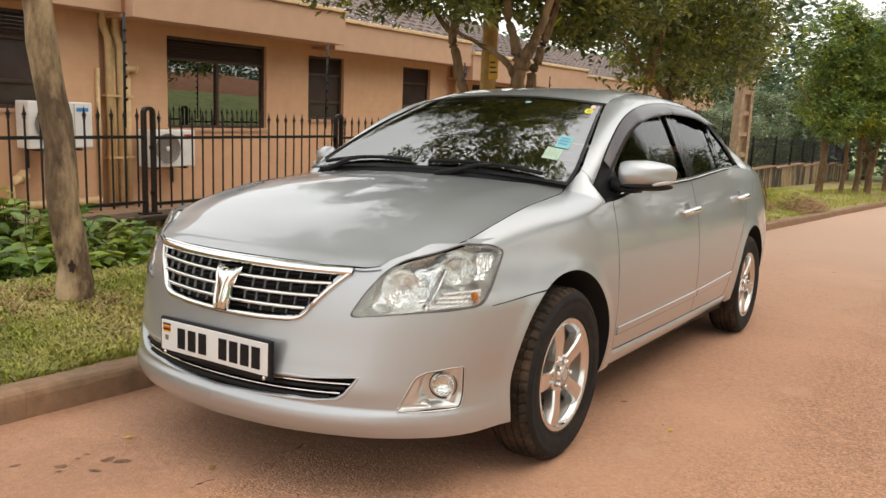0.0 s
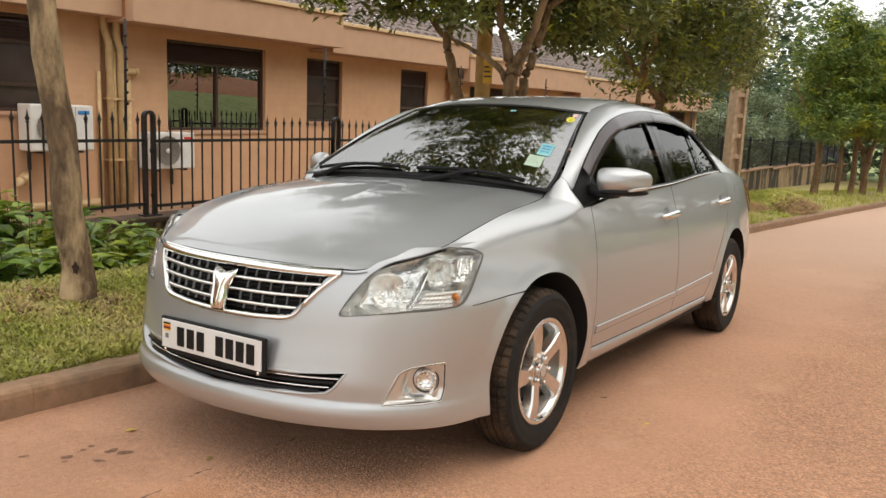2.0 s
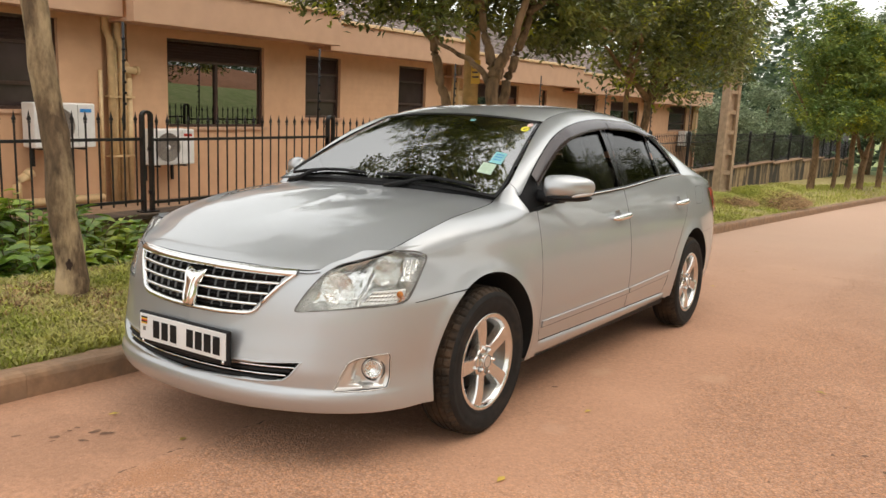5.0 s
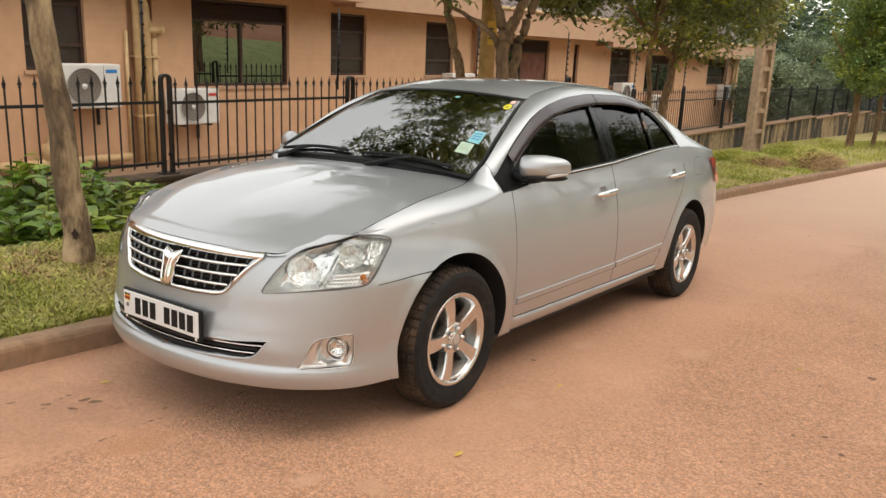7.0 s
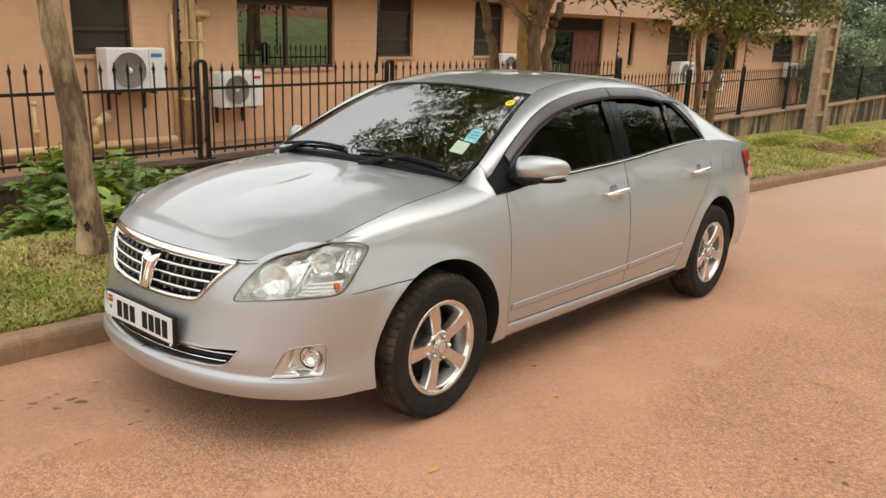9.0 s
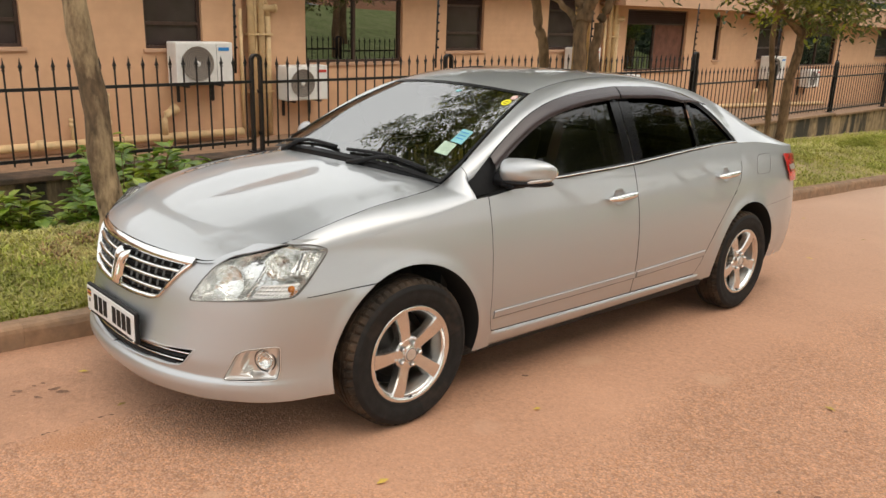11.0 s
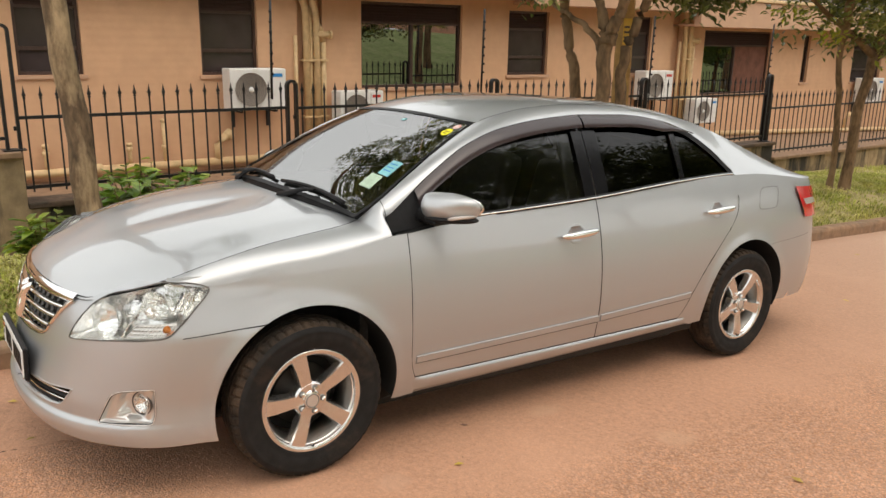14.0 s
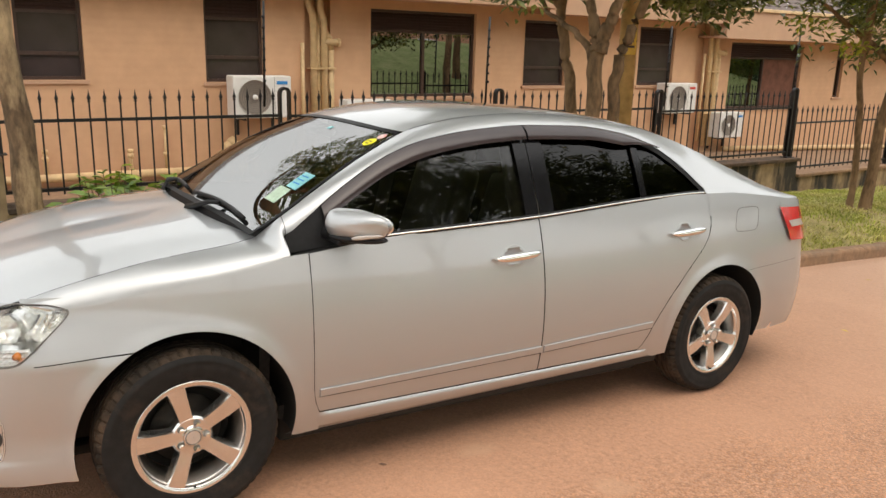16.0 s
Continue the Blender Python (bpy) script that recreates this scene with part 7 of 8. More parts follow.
# many-stemmed tree behind the car
zt = verge_z(-1.62, 4.0)
tree("street_tree", (-1.62, 4.0, zt), [([(-0.02, 0.0, -0.2), (-0.02, 0.0, 0.8), (-0.02, 0.0, 1.36), (0.0, 0.0, 1.70)], 0.068, 0.060),
                                       ([(-0.04, 0.25, -0.2), (-0.04, 0.25, 0.9), (-0.04, 0.25, 1.36), (-0.02, 0.25, 1.55), (0.0, 0.30, 1.74), (0.03, 0.40, 1.95), (0.10, 0.62, 2.7)], 0.056, 0.036),
                                       ([(-0.78, 0.5, -0.3), (-0.83, 0.5, 0.9), (-0.87, 0.5, 1.34), (-0.95, 0.5, 1.54), (-1.04, 0.5, 1.84), (-1.09, 0.5, 2.02), (-1.03, 0.5, 2.18), (-0.98, 0.5, 2.5), (-0.9, 0.5, 3.2)], 0.058, 0.036),
                                       ([(0.0, 0.0, 1.66), (-0.07, 0.0, 1.89), (-0.15, 0.0, 2.10), (-0.20, 0.02, 2.33), (-0.2, 0.1, 3.1)], 0.044, 0.028),
                                       ([(0.0, 0.0, 1.66), (0.10, 0.0, 1.86), (0.17, 0.0, 1.99), (0.23, 0.0, 2.14), (0.27, 0.05, 2.4), (0.3, 0.1, 3.2)], 0.048, 0.028)],
     [[(-0.04, 0.0, 1.58), (-0.19, 0.0, 1.75), (-0.32, 0.0, 1.83), (-0.49, 0.0, 1.90), (-0.68, 0.0, 1.99), (-0.95, 0.05, 2.25)], [(-1.08, 0.5, 2.0), (-1.2, 0.5, 2.15), (-1.4, 0.45, 2.38), (-1.9, 0.3, 2.6), (-2.6, 0.2, 2.8)],
      [(0.1, 0.4, 2.3), (0.15, 1.1, 2.6), (0.1, 1.8, 2.9)], [(-0.2, 0.02, 2.3), (-0.2, -0.4, 2.6), (-0.1, -0.9, 2.9)], [(0.27, 0.05, 2.4), (0.25, -0.4, 2.8), (0.3, -0.6, 3.2)], [(0.1, 0.35, 2.5), (0.1, 1.6, 2.4), (0.15, 2.5, 2.3)]],
     [(-1.25, 0.1, 2.75, 0.6), (-1.75, 0.0, 2.62, 0.55), (-2.2, 0.1, 2.68, 0.55), (-2.75, 0.2, 2.88, 0.5), (-0.1, -0.9, 2.75, 0.6), (-0.63, -0.3, 2.9, 0.9), (-0.03, 0.7, 2.95, 0.95), (0.07, 1.7, 2.52, 0.66), (-0.13, 2.4, 2.6, 0.55), (0.02, 1.0, 2.5, 0.6), (-0.03, 0.9, 2.3, 0.42), (-0.13, 1.5, 2.25, 0.42), (-0.23, 0.5, 2.5, 0.45), (-0.13, -0.7, 2.3, 0.36), (0.37, -0.1, 3.1, 0.8), (-0.13, 0.3, 3.9, 1.1), (-1.13, 1.3, 3.0, 0.8), (-0.03, -0.7, 3.5, 1.0), (0.07, 1.6, 3.5, 1.0), (-0.23, 0.5, 5.0, 1.4), (0.07, 1.6, 4.7, 1.3), (-0.53, -1.0, 4.6, 1.2), (-0.23, 0.3, 6.2, 1.2), (-1.43, 0.5, 4.2, 1.1)],
     64000, 0.098, 11, M_LEAF, "many-stemmed street tree with spreading limbs behind the car", 0.15, 0.034)
# round-headed tree further along
zt = verge_z(-1.85, 8.9)
tree("street_tree", (-1.98, 8.95, zt), [([(0.0, 0.0, -0.2), (0.0, 0.0, 0.8), (0.04, 0.05, 1.4), (0.05, 0.2, 1.9), (0.1, 0.3, 2.4)], 0.068, 0.05),
                                        ([(-0.15, -0.12, -0.2), (-0.1, -0.2, 0.8), (-0.12, -0.32, 1.4), (-0.1, -0.4, 2.0), (0.0, -0.5, 2.5)], 0.04, 0.032)],
     [[(0.04, 0.1, 1.6), (0.1, 0.7, 1.95), (0.15, 1.5, 2.3)], [(0.05, 0.1, 1.7), (-0.1, -0.6, 2.1), (-0.1, -1.4, 2.4)], [(0.08, 0.25, 2.2), (0.2, 0.3, 3.0), (0.3, 0.4, 3.8)], [(-0.1, -0.38, 1.9), (0.3, -1.0, 2.4), (0.5, -1.8, 2.7)]],
     [(0.0, -0.9, 2.50, 0.80), (0.2, -1.9, 2.88, 0.6), (0.1, 0.4, 2.45, 1.0), (0.2, 1.5, 2.4, 0.9), (0.1, 2.6, 2.5, 0.85), (0.15, 3.5, 2.7, 0.75), (0.2, -0.3, 3.3, 1.2), (0.1, 1.2, 3.4, 1.2), (0.1, 2.6, 3.3, 1.0), (0.1, -1.6, 3.4, 1.0), (-0.8, 0.3, 3.0, 0.9), (0.8, 0.2, 2.9, 0.8), (0.2, 0.4, 4.2, 1.1)],
     40000, 0.105, 23, M_LEAF, "round-headed street tree with dense dark foliage", 0.16)
# slender bright trees down the street
for k, (x, y, h, s, r, fork) in enumerate([(-1.76, 22.3, 5.7, 1.0, 0.115, 0), (-1.26, 22.9, 4.4, 0.6, 0.065, 0), (-0.98, 23.6, 5.0, 0.7, 0.09, 0), (-0.74, 24.2, 4.9, 0.85, 0.105, 1), (-0.5, 26.8, 5.2, 0.9, 0.10, 0),
                                          (-0.2, 33.0, 5.4, 1.0, 0.14, 0), (0.4, 38.0, 5.8, 1.1, 0.15, 0), (1.2, 44.0, 6.0, 1.2, 0.16, 0)]):
    zt = verge_z(x, min(y, 58)) - 0.05
    trunks = [([(0, 0, -0.3), (0.03, 0.0, 0.9), (0.0, 0.06, 1.8), (0.05, 0.05, h * 0.75)], r, 0.05)]
    if fork:
        trunks = [([(0, 0, -0.3), (0.03, 0.0, 0.6), (0.06, 0.0, 1.05)], r, 0.085), ([(0.04, 0, 1.0), (-0.12, 0.0, 1.3), (-0.22, 0.0, 1.7), (-0.3, 0, 2.6)], 0.06, 0.035), ([(0.06, 0, 1.0), (0.14, 0.0, 1.4), (0.2, 0.0, 1.9), (0.25, 0, 3.2)], 0.065, 0.035)]
    tree("street_tree", (x, y, zt), trunks,
         [[(0, 0.02, 1.6), (0.4, 0.5, 2.4), (0.6, 0.9, 3.2)], [(0, 0.02, 1.7), (-0.4, -0.4, 2.5), (-0.7, -0.8, 3.2)]],
         [(0.2, 0, 2.1, 0.72 * s), (0.3, -0.7, 2.25, 0.7 * s), (-0.35, 0.5, 2.7, 0.75 * s), (0.4, 0.7, 2.5, 0.7 * s), (0.25, 0.1, 3.4, 1.05 * s), (-0.35, -0.2, 3.5, 0.8 * s), (-0.1, -0.5, 4.2, 0.75 * s), (0.35, 0.5, 4.3, 0.75 * s), (0.1, 0, h - 0.7, 0.55 * s), (0.45, 0.1, h - 0.9, 0.5 * s)],
         22000, 0.115, 40 + k, M_LEAF2, "slender street tree with bright leafy crown", 0.22)
# trees behind the iron fence down the street, their leaf colour paled for haze
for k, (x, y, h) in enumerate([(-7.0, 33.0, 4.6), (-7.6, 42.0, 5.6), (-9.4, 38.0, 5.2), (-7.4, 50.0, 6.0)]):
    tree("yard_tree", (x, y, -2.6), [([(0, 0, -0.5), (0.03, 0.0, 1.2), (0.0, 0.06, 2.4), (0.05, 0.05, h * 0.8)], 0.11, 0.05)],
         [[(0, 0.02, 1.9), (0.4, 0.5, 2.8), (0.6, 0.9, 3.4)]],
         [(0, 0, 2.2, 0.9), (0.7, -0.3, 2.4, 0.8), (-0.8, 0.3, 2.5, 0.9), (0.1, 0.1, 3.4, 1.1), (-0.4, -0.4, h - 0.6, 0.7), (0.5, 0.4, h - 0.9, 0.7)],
         14000, 0.16, 140 + k, M_HAZELEAF, "tree behind the iron fence with haze painted into its leaf colour", 0.0)


# ---- distant woods, one object ----
def woods():
    rng = random.Random(5)
    verts, faces = [], []
    for _ in range(560):
        y = rng.uniform(48, 95)
        x = rng.uniform(-45, 55)
        h = rng.uniform(5.5, 12.5) * (1.3 if -25 < x < 12 else 1.0)
        base = -3.6
        n = 150
        r = rng.uniform(1.8, 3.4)
        for _ in range(n):
            d = Vector((rng.gauss(0, 1), rng.gauss(0, 1), rng.gauss(0, 1))).normalized()
            p = Vector((x + d.x * r, y + d.y * r, base + h * 0.55 + d.z * h * 0.45))
            a = rng.uniform(0, 6.28)
            dirn = Vector((math.cos(a), math.sin(a), rng.uniform(-0.6, 0.6))).normalized()
            sd = dirn.cross(Vector((rng.uniform(-1, 1), rng.uniform(-1, 1), 1)).normalized()).normalized()
            s = rng.uniform(0.35, 0.8)
            b = len(verts)
            verts += [p, p + dirn * s * 0.5 + sd * s * 0.35, p + dirn * s, p + dirn * s * 0.5 - sd * s * 0.35]
            faces += [(b, b + 1, b + 2, b + 3)]
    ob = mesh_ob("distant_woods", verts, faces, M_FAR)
    return tagged(ob, "green woods at the end of the street with haze painted into their colour", "woods", kind="stuff")


woods()
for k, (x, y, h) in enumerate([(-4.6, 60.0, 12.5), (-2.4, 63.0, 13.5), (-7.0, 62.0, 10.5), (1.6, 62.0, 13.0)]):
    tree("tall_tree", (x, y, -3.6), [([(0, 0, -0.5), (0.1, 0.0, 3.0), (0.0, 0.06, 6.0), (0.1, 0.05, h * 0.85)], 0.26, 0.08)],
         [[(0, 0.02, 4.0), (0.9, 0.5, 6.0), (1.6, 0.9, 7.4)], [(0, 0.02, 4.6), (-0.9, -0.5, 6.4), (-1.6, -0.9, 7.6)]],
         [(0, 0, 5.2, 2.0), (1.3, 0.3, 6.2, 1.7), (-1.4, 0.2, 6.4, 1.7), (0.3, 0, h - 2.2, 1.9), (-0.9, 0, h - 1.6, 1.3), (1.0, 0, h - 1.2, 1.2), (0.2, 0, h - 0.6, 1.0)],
         12000, 0.26, 160 + k, M_HAZELEAF, "tall tree at the end of the street with haze painted into its leaf colour", 0.0)

# trees across the road
for k, (x, y, s) in enumerate([(9.9, 6.6, 1.25), (11.5, 0.5, 0.9), (10.6, 13.0, 1.25), (10.5, -7.0, 1.0), (12.0, 21.0, 1.3), (19.0, -2.0, 0.9), (22.0, 6.0, 1.0), (21.0, -9.0, 1.1), (9.7, 19.0, 1.2), (10.4, 26.5, 1.35), (9.8, 34.0, 1.35), (9.6, 41.5, 1.35)]):
    zt = bank_z(x, y) - 0.1
    tree("bank_tree", (x, y, zt), [([(0, 0, -0.3), (0.03, 0.0, 1.2), (0.0, 0.06, 2.8), (0.05, 0.05, 5.2)], 0.17 * s, 0.08)],
         [[(0, 0.02, 2.7), (0.5, 0.8, 3.9), (0.9, 1.4, 5.0)], [(0, 0.02, 2.9), (-0.5, -0.8, 4.2), (-0.9, -1.5, 5.3)]],
         [(0, 0, 5.4, 1.4 * s), (-0.6, 1.5, 6.0, 1.2 * s), (-0.6, -1.5, 6.2, 1.2 * s), (0, 0, 7.6, 1.6 * s), (-0.8, 2.5, 7.2, 1.1 * s), (-0.6, -2.3, 7.4, 1.1 * s), (0.3, 0.6, 9.4, 1.7 * s), (0.2, -1.2, 9.0, 1.3 * s), (0.0, 2.2, 8.8, 1.3 * s)], 30000, 0.19, 70 + k, M_LEAF, "tall leafy tree on the lawn across the road", 0.0)


# ---- verge planting ----
def blades(name, area, count, height, seed, material, label, keep=None, lean=0.5):
    rng = random.Random(seed)
    x0, x1, y0, y1 = area
    verts, faces = [], []
    n = 0
    while n < count:
        y = rng.uniform(y0, y1)
        x = rng.uniform(x0, x1)
        n += 1
        if x > kerb_x(y) - 0.15:
            continue
        dens = noise.noise((x * 1.1, y * 1.1, seed)) + 0.6 * noise.noise((x * 4, y * 4, seed))
        if rng.random() > 0.62 + 0.9 * dens:
            continue
        if keep and not keep(x, y):
            continue
        z = verge_z(x, y)
        h = height * rng.uniform(0.4, 1.3) * (1 + 0.5 * dens)
        a = rng.uniform(0, 6.283)
        w = 0.004 + 0.0035 * rng.random()
        lx, ly = math.cos(a) * h * lean * rng.uniform(0.3, 1.6), math.sin(a) * h * lean * rng.uniform(0.3, 1.6)
        b = len(verts)
        px, py = -math.sin(a) * w, math.cos(a) * w
        verts += [(x - px, y - py, z - 0.005), (x + px, y + py, z - 0.005), (x + lx * 0.5 + px * .7, y + ly * 0.5 + py * .7, z + h * 0.7), (x + lx * 0.5 - px * .7, y + ly * 0.5 - py * .7, z + h * 0.7), (x + lx, y + ly, z + h * 0.9)]
        faces += [(b, b + 1, b + 2, b + 3), (b + 3, b + 2, b + 4)]
    ob = mesh_ob(name, verts, faces, material)
    return tagged(ob, label, "grass", kind="stuff")


blades("verge_grass", (-3.0, -1.08, -2.4, 3.0), 95000, 0.034, 1, M_GRASS, "short green grass on the verge", lean=0.9)
blades("verge_grass", (-3.0, -1.08, -7.0, -2.4), 40000, 0.034, 8, M_GRASS, "short green grass on the verge before the car", lean=0.9)
blades("dry_clippings", (-2.8, -1.08, -2.4, 3.0), 72000, 0.026, 2, M_DRYGRASS, "dry cut grass lying on the verge", lean=1.8)
blades("dry_clippings", (-2.5, -1.10, -2.2, 1.2), 26000, 0.030, 6, M_STRAW, "brown dry straw in patches on the verge", keep=lambda x, y: noise.noise((x * 1.6, y * 1.6, 4.0)) > 0.02, lean=1.8)
blades("verge_grass", (-5.0, -0.6, 4.5, 13.5), 80000, 0.04, 3, M_GRASS, "short green grass on the verge behind the car", lean=0.8)
blades("verge_grass", (-5.0, 0.5, 13.5, 34.0), 30000, 0.09, 4, M_GRASS, "short green grass further along the verge")
blades("dry_clippings", (-4.0, -0.7, 5.0, 20.0), 16000, 0.05, 5, M_DRYGRASS, "dry cut grass strewn along the verge", lean=1.8)


def heap(x, y, rx, ry, h, seed):
    """A mound of cut grass: a rounded base under many loose straws."""
    g = empty("grass_heap", pose(x, y, verge_z(x, y)))
    nb, ring = 10, 28
    bv, bf = [(0, 0, h * 0.92)], []
    for j in range(1, nb + 1):
        r = j / nb
        for i in range(ring):
            a = 2 * math.pi * i / ring
            k = 1 + 0.18 * noise.noise((math.cos(a) * 1.5, math.sin(a) * 1.5, seed + r))
            bv.append((rx * r * k * math.cos(a), ry * r * k * math.sin(a), h * 0.92 * (1 - r ** 2.2) - 0.05 + 0.02 * noise.noise((a * 3, r * 5, seed))))
    bf += [(0, 1 + i, 1 + (i + 1) % ring) for i in range(ring)]
    for j in range(nb - 1):
        for i in range(ring):
            p, q = 1 + j * ring + i, 1 + j * ring + (i + 1) % ring
            bf.append((p, p + ring, q + ring, q))
    mesh_ob("heap_base", bv, bf, M_DRYGRASS, g, "", True)
    rng = random.Random(seed)
    verts, faces = [], []
    brown_v, brown_f = [], []
    for _ in range(15000):
        a, r = rng.uniform(0, 6.283), math.sqrt(rng.random()) * 1.08
        px, py = rx * r * math.cos(a), ry * r * math.sin(a)
        pz = h * 0.92 * max(0, 1 - r ** 2.2) - 0.04
        b2 = rng.uniform(0, 6.283)
        l, w = rng.uniform(0.05, 0.16), 0.006
        dx, dy, dz = math.cos(b2) * l, math.sin(b2) * l, rng.uniform(-0.3, 0.6) * l
        old = px / rx - 0.25 * py / ry > 0.60 + rng.gauss(0, 0.13)
        vv, ff = (brown_v, brown_f) if old else (verts, faces)
        if old:
            pz += 0.015
        b = len(vv)
        vv += [(px, py, pz), (px - dy / l * w * 2, py + dx / l * w * 2, pz + 0.01), (px + dx, py + dy, pz + dz + 0.02)]
        ff.append((b, b + 1, b + 2))
    mesh_ob("cut_grass", verts, faces, M_GRASS, g, "fresh yellow-green cuttings")["kind"] = "stuff"
    mesh_ob("loose_straw", brown_v, brown_f, M_STRAW, g, "brown dry straw")["kind"] = "stuff"
    return tagged(g, "heap of freshly cut grass on the verge", "grass heap")


heap(-1.36, 14.7, 0.80, 1.5, 0.30, 7)
heap(-1.9, 13.0, 0.7, 0.9, 0.16, 9)


def shrub(x, y, h, spread, seed, count):
    g = empty("shrub", pose(x, y, verge_z(x, y)))
    rng = random.Random(seed)
    sv, sf, lv, lf = [], [], [], []
    for _ in range(count):
        a = rng.uniform(0, 6.283)
        r = spread * math.sqrt(rng.random())
        top = Vector((math.cos(a) * r, math.sin(a) * r, h * rng.uniform(0.45, 1.0)))
        base = Vector((top.x * 0.35, top.y * 0.35, -0.1))
        mid = base.lerp(top, 0.5) + Vector((0, 0, 0.08))
        v, f = tube_data([base, mid, top], [0.007, 0.005, 0.003], 5, False)
        o = len(sv)
        sv += v
        sf += [tuple(i + o for i in q) for q in f]
        for k in range(16):
            t = 0.25 + 0.75 * k / 15
            p = base.lerp(mid, t * 2) if t < 0.5 else mid.lerp(top, t * 2 - 1)
            b2 = rng.uniform(0, 6.283)
            dirn = Vector((math.cos(b2), math.sin(b2), rng.uniform(-0.35, 0.5))).normalized()
            up = Vector((rng.uniform(-0.3, 0.3), rng.uniform(-0.3, 0.3), 1)).normalized()
            sd = dirn.cross(up).normalized()
            n2 = sd.cross(dirn)
            L = rng.uniform(0.10, 0.21)
            W = L * 0.28
            o = len(lv)
            lv += [p, p + dirn * L * 0.35 + sd * W + n2 * 0.012, p + dirn * L * 0.7 + sd * W * 0.8 + n2 * 0.008, p + dirn * L - n2 * 0.02,
                   p + dirn * L * 0.7 - sd * W * 0.8 + n2 * 0.008, p + dirn * L * 0.35 - sd * W + n2 * 0.012, p + dirn * L * 0.5 - n2 * 0.004]
            lf += [(o, o + 1, o + 6), (o + 1, o + 2, o + 6), (o + 2, o + 3, o + 6), (o + 3, o + 4, o + 6), (o + 4, o + 5, o + 6), (o + 5, o, o + 6)]
    mesh_ob("stem", sv, sf, M_BARK, g)["kind"] = "stuff"
    mesh_ob("foliage", lv, lf, M_SHRUB, g, "broad glossy green leaves")["kind"] = "stuff"
    return tagged(g, "leafy green shrub growing in the ditch by the fence", "shrub", "ditch shrubs")


for k, (x, y, h, sp, n) in enumerate([(-3.75, 0.1, 0.6, 0.3, 22), (-4.2, 0.75, 1.05, 0.55, 75), (-4.3, 1.45, 0.82, 0.5, 60), (-4.4, 2.1, 0.72, 0.5, 50), (-3.6, 0.55, 0.82, 0.45, 56),
                                       (-4.6, -0.1, 0.62, 0.3, 20), (-3.9, 2.5, 0.62, 0.45, 40), (-3.5, 1.2, 0.6, 0.4, 40), (-3.0, 0.35, 0.6, 0.3, 40), (-3.0, 0.9, 0.45, 0.3, 30)]):
    shrub(x, y, h, sp, 100 + k, n)


# ---- poles ----
def lattice_pole(x, y):
    """Concrete pole of two legs with rungs."""
    g = empty("utility_pole", pose(x, y, verge_z(x, y), 0, 0, 62))
    for sx_ in (-1, 1):
        bm = bmesh.new()
        rings = []
        for z, w in ((-0.4, 0.15), (7.5, 0.09)):
            c = sx_ * w
            rings.append([bm.verts.new((c + a, b, z)) for a, b in ((-0.035, -0.10), (0.035, -0.10), (0.035, 0.10), (-0.035, 0.10))])
        for k in range(4):
            bm.faces.new((rings[0][k], rings[0][(k + 1) % 4], rings[1][(k + 1) % 4], rings[1][k]))
        bm.faces.new(rings[1])
        part("pole_leg", bm, M_POLE, g, "tapering concrete leg")
    for i in range(15):
        z = 0.12 + 0.42 * i
        w = 0.15 - 0.06 * (z + 0.4) / 7.9
        box("rung", -w, w, -0.085, 0.085, z, z + 0.09, M_POLE, g)
    box("pole_web", -0.1, 0.1, -0.02, 0.02, -0.3, 7.4, M_POLE, g)
    return tagged(g, "weathered concrete utility pole with rung openings", "utility pole")


lattice_pole(-2.2, 14.6)
g = empty("utility_pole", pose(-2.94, 5.65, verge_z(-2.94, 5.65)))
tube("pole", [(0, 0, -0.4), (0.0, 0.0, 3.0), (0.02, 0, 7.0)], [0.10, 0.09, 0.07], M_WOOD, g, "", 16)
tagged(g, "round brown timber utility pole among the trees", "utility pole")
g = empty("warning_sign", pose(-2.845, 5.60, 1.585, 0, 0, -66))
box("plate", 0.0, 0.008, -0.055, 0.055, 0, 0.28, M_YELLOW, g, "yellow plate", bevel=0.003)
for k in range(3):
    box("writing_bar", 0.009, 0.011, -0.042, 0.042 - 0.012 * k, 0.07 + 0.055 * k, 0.09 + 0.055 * k, M_FRAME, g)
box("strap", -0.03, 0.0, -0.05, 0.05, 0.13, 0.15, M_FENCE, g)
tagged(g, "small yellow warning plate strapped to the pole", "sign")

# ---- fallen leaves and stains on the road ----
rng = random.Random(77)
for k, (x, y) in enumerate([(-0.05, -0.85), (1.12, -0.41), (0.49, 5.57), (0.9, 6.2), (-0.5, -0.9), (1.9, 1.6), (-0.6, 4.9), (0.2, 7.4), (0.55, 4.44), (1.05, 0.5), (-0.3, 6.1), (2.2, 3.3), (1.4, 8.5)]):
    a = rng.uniform(0, 360)
    s = rng.uniform(0.018, 0.03)
    v = [(0, 0, 0.002), (s, s * 0.5, 0.007), (2 * s, 0, 0.004), (s, -s * 0.5, 0.007)]
    ob = mesh_ob("fallen_leaf", v, [(0, 1, 2, 3), (3, 2, 1, 0)], M_DRYLEAF)
    ob.matrix_world = pose(x, y, road_bump(x, y) + 0.003, 0, 0, a)
    tagged(ob, "small dry yellow leaf lying on the road", "leaf", "fallen leaves")


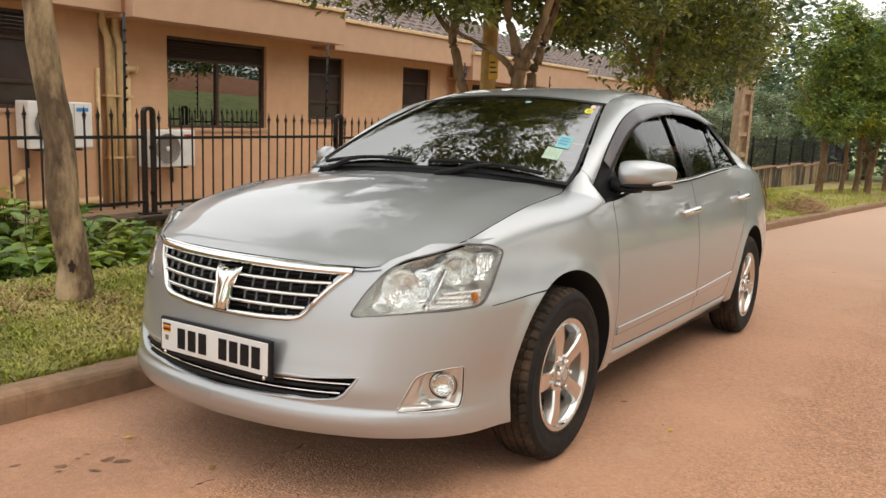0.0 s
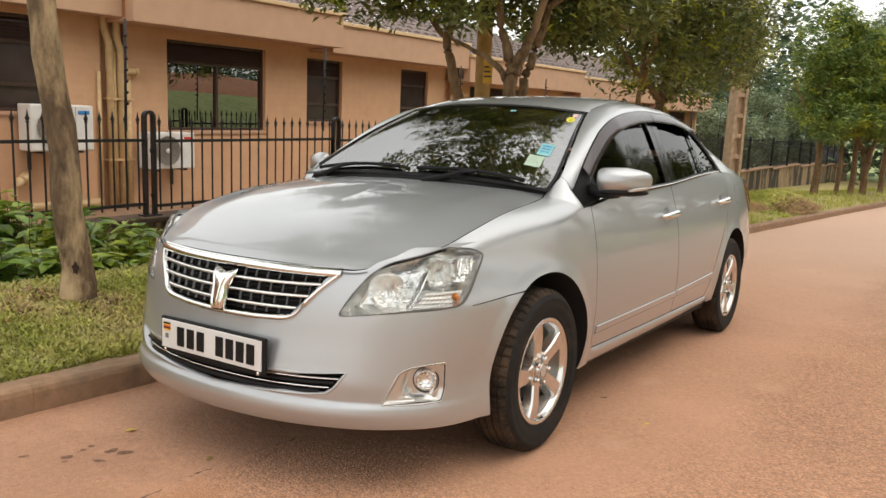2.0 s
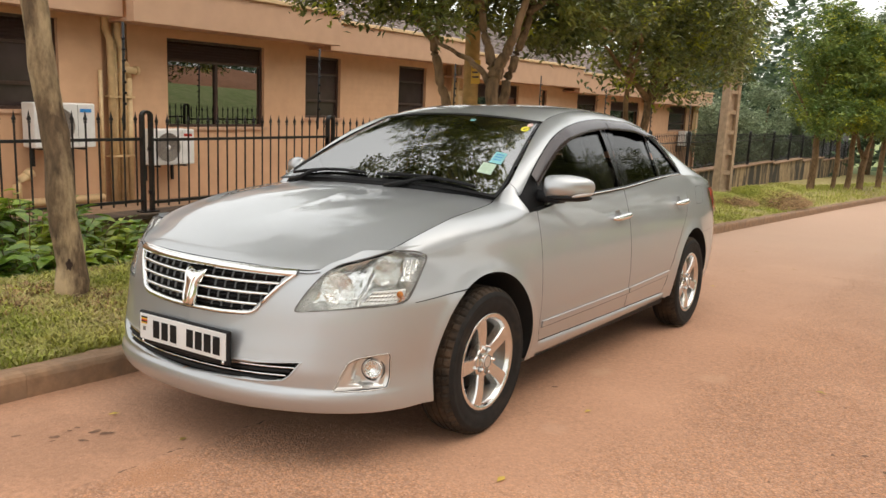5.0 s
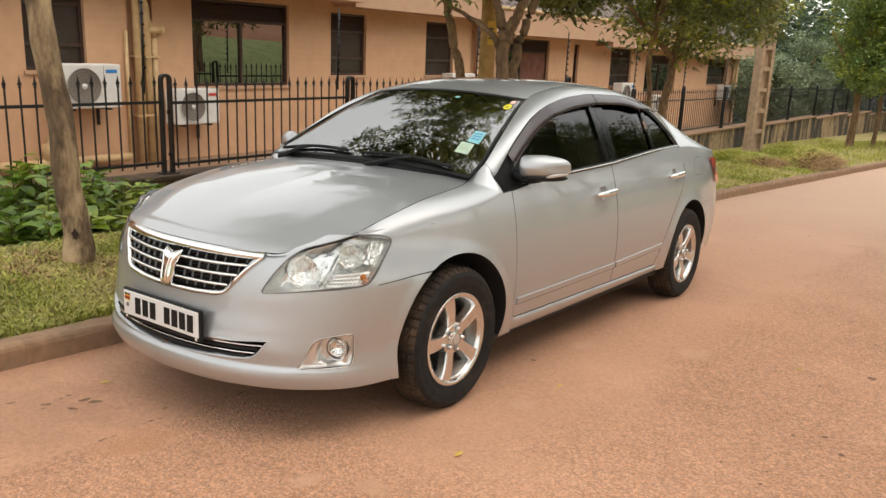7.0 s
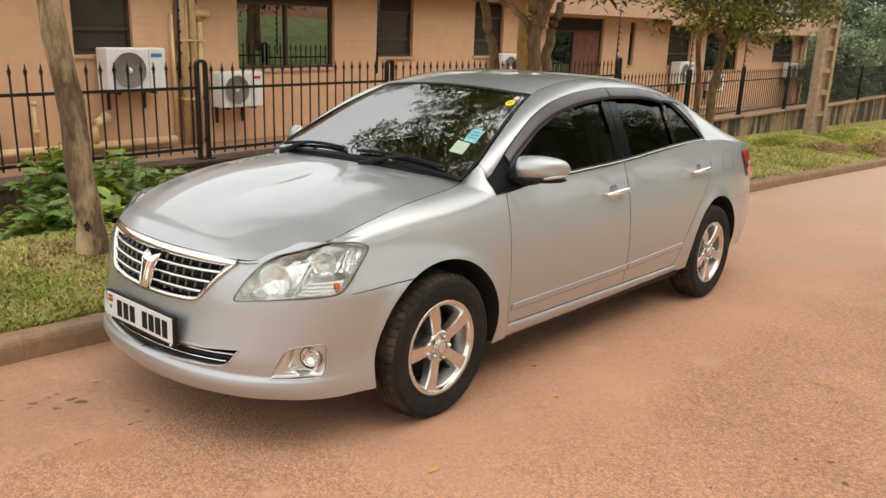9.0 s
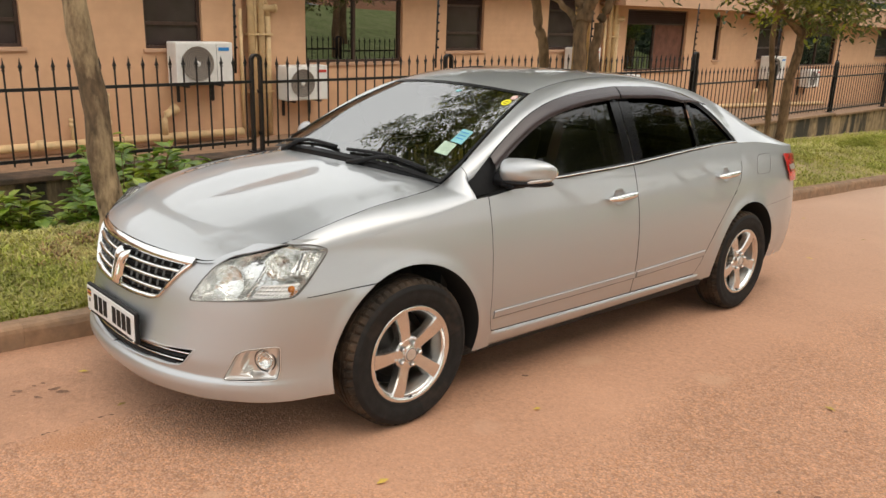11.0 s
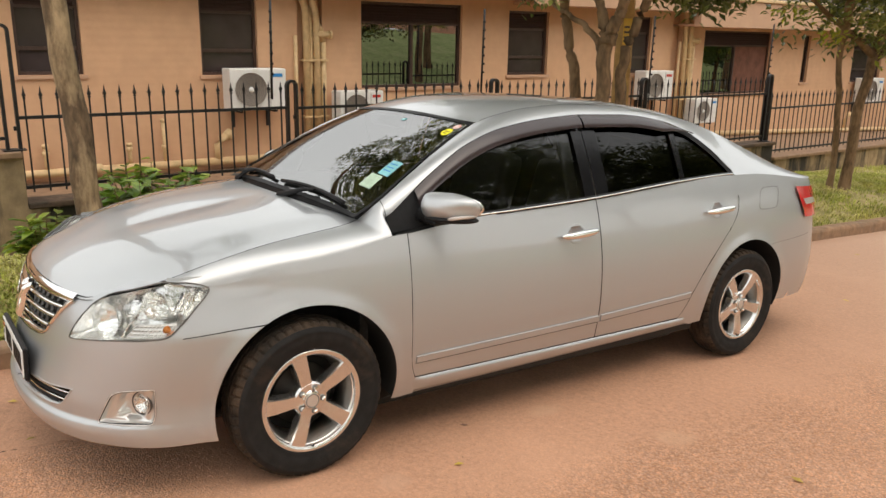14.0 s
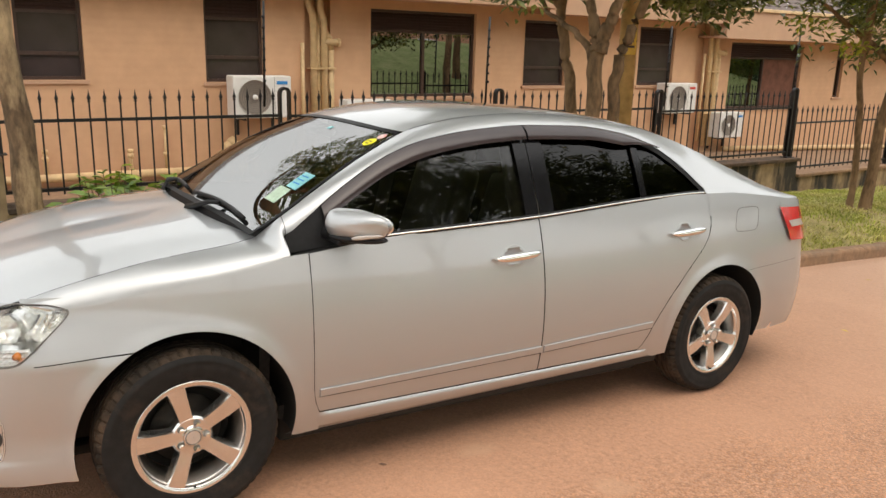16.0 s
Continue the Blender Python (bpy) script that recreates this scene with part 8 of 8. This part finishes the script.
def blob(name, x, y, rx, ry, turn, seed, material, lift=0.0025):
    """A thin uneven spot on the road."""
    pts = []
    for i in range(18):
        a = 2 * math.pi * i / 18
        k = 1 + 0.5 * noise.noise((math.cos(a) * 1.3, math.sin(a) * 1.3, seed))
        dx, dy = rx * k * math.cos(a), ry * k * math.sin(a)
        px, py = x + dx * math.cos(turn) - dy * math.sin(turn), y + dx * math.sin(turn) + dy * math.cos(turn)
        pts.append((px, py, road_bump(px, py) + lift))
    return mesh_ob(name, pts, [tuple(range(18))], material)


rng = random.Random(31)
for k, (x, y, a, b) in enumerate([(-0.43, -1.17, 0.026, 0.014), (-0.40, -1.20, 0.014, 0.007), (-0.37, -1.04, 0.034, 0.018), (-0.32, -1.02, 0.036, 0.017), (-0.32, -1.12, 0.028, 0.012), (-0.46, -1.06, 0.014, 0.008),
                                  (-0.45, -1.10, 0.012, 0.007), (-0.55, -1.26, 0.02, 0.010), (2.19, 1.74, 0.05, 0.045), (2.01, 1.43, 0.02, 0.016), (2.17, 0.79, 0.03, 0.025), (2.06, 0.71, 0.018, 0.022),
                                  (2.26, 0.65, 0.026, 0.032), (1.91, 0.25, 0.016, 0.010), (2.07, 0.29, 0.014, 0.012), (2.24, 0.40, 0.018, 0.012), (2.08, 0.17, 0.02, 0.013), (2.04, 0.45, 0.012, 0.012), (0.77, 0.76, 0.02, 0.012)]):
    tagged(blob("oil_stain", x, y, a * (0.85 if x < 1 else 0.5), b * (0.8 if x < 1 else 0.5), 0.9 + 0.5 * math.sin(k), k * 1.7, M_DAMP), "small dark oil stain on the dusty road", "stain", "oil stains")


def grit():
    """Loose grit and crumbs of stone on the road."""
    rng = random.Random(9)
    verts, faces = [], []
    for _ in range(90000):
        x, y = rng.uniform(-0.9, 3.3), rng.uniform(-2.0, 6.0)
        wob = 0.35 * noise.noise((x * 1.3, y * 1.3, 2))
        gravel = x + wob > 1.35 or (x > 0.06 and y + wob < -0.4)
        if rng.random() > (0.85 if gravel else 0.06):
            continue
        r_ = rng.uniform(0.0016, 0.0042) * (1.5 if rng.random() < 0.03 else 1)
        z = road_bump(x, y)
        b = len(verts)
        a0 = rng.uniform(0, 6.28)
        for i in range(4):
            a = a0 + math.pi / 2 * i
            q = r_ * rng.uniform(0.7, 1.3)
            verts.append((x + q * math.cos(a), y + q * math.sin(a), z))
        verts.append((x, y, z + r_ * rng.uniform(0.5, 1.0)))
        faces += [(b, b + 1, b + 4), (b + 1, b + 2, b + 4), (b + 2, b + 3, b + 4), (b + 3, b, b + 4)]
    return tagged(mesh_ob("road_grit", verts, faces, M_GRIT), "loose grit and small stones on the road", "grit", kind="stuff")


grit()


def crack():
    """The broken edge of an older strip of asphalt in front of the car."""
    rng = random.Random(14)
    verts, faces = [], []
    n = 120
    for i in range(n + 1):
        y = -1.75 + 1.25 * i / n
        x = 0.045 + 0.035 * noise.noise((y * 3.1, 0.5, 4)) + 0.012 * noise.noise((y * 17, 2, 9)) + 0.05 * max(0.0, -1.2 - y)
        w = max(0.0006, 0.006 + 0.011 * noise.noise((y * 7, 1.3, 6)) + 0.004 * rng.uniform(-1, 1))
        z = road_bump(x, y)
        verts += [(x - w, y, z + 0.002), (x + w * 0.3, y, z + 0.0035), (x + w * 1.2, y, z + 0.009), (x + w * 1.2 + 0.03, y, z + 0.0015)]
    for i in range(n):
        for k in range(3):
            q = i * 4 + k
            faces.append((q, q + 1, q + 5, q + 4))
    g = empty("road_crack", pose(0, 0, 0))
    mesh_ob("crack_gap", verts, [q for k, q in enumerate(faces) if k % 3 == 0], M_CRACK, g, "dark ragged gap")
    mesh_ob("crack_lip", verts, [q for k, q in enumerate(faces) if k % 3], M_ROAD, g, "raised asphalt lip", True)
    return tagged(g, "ragged crack along the edge of old asphalt", "crack", kind="structure")


crack()
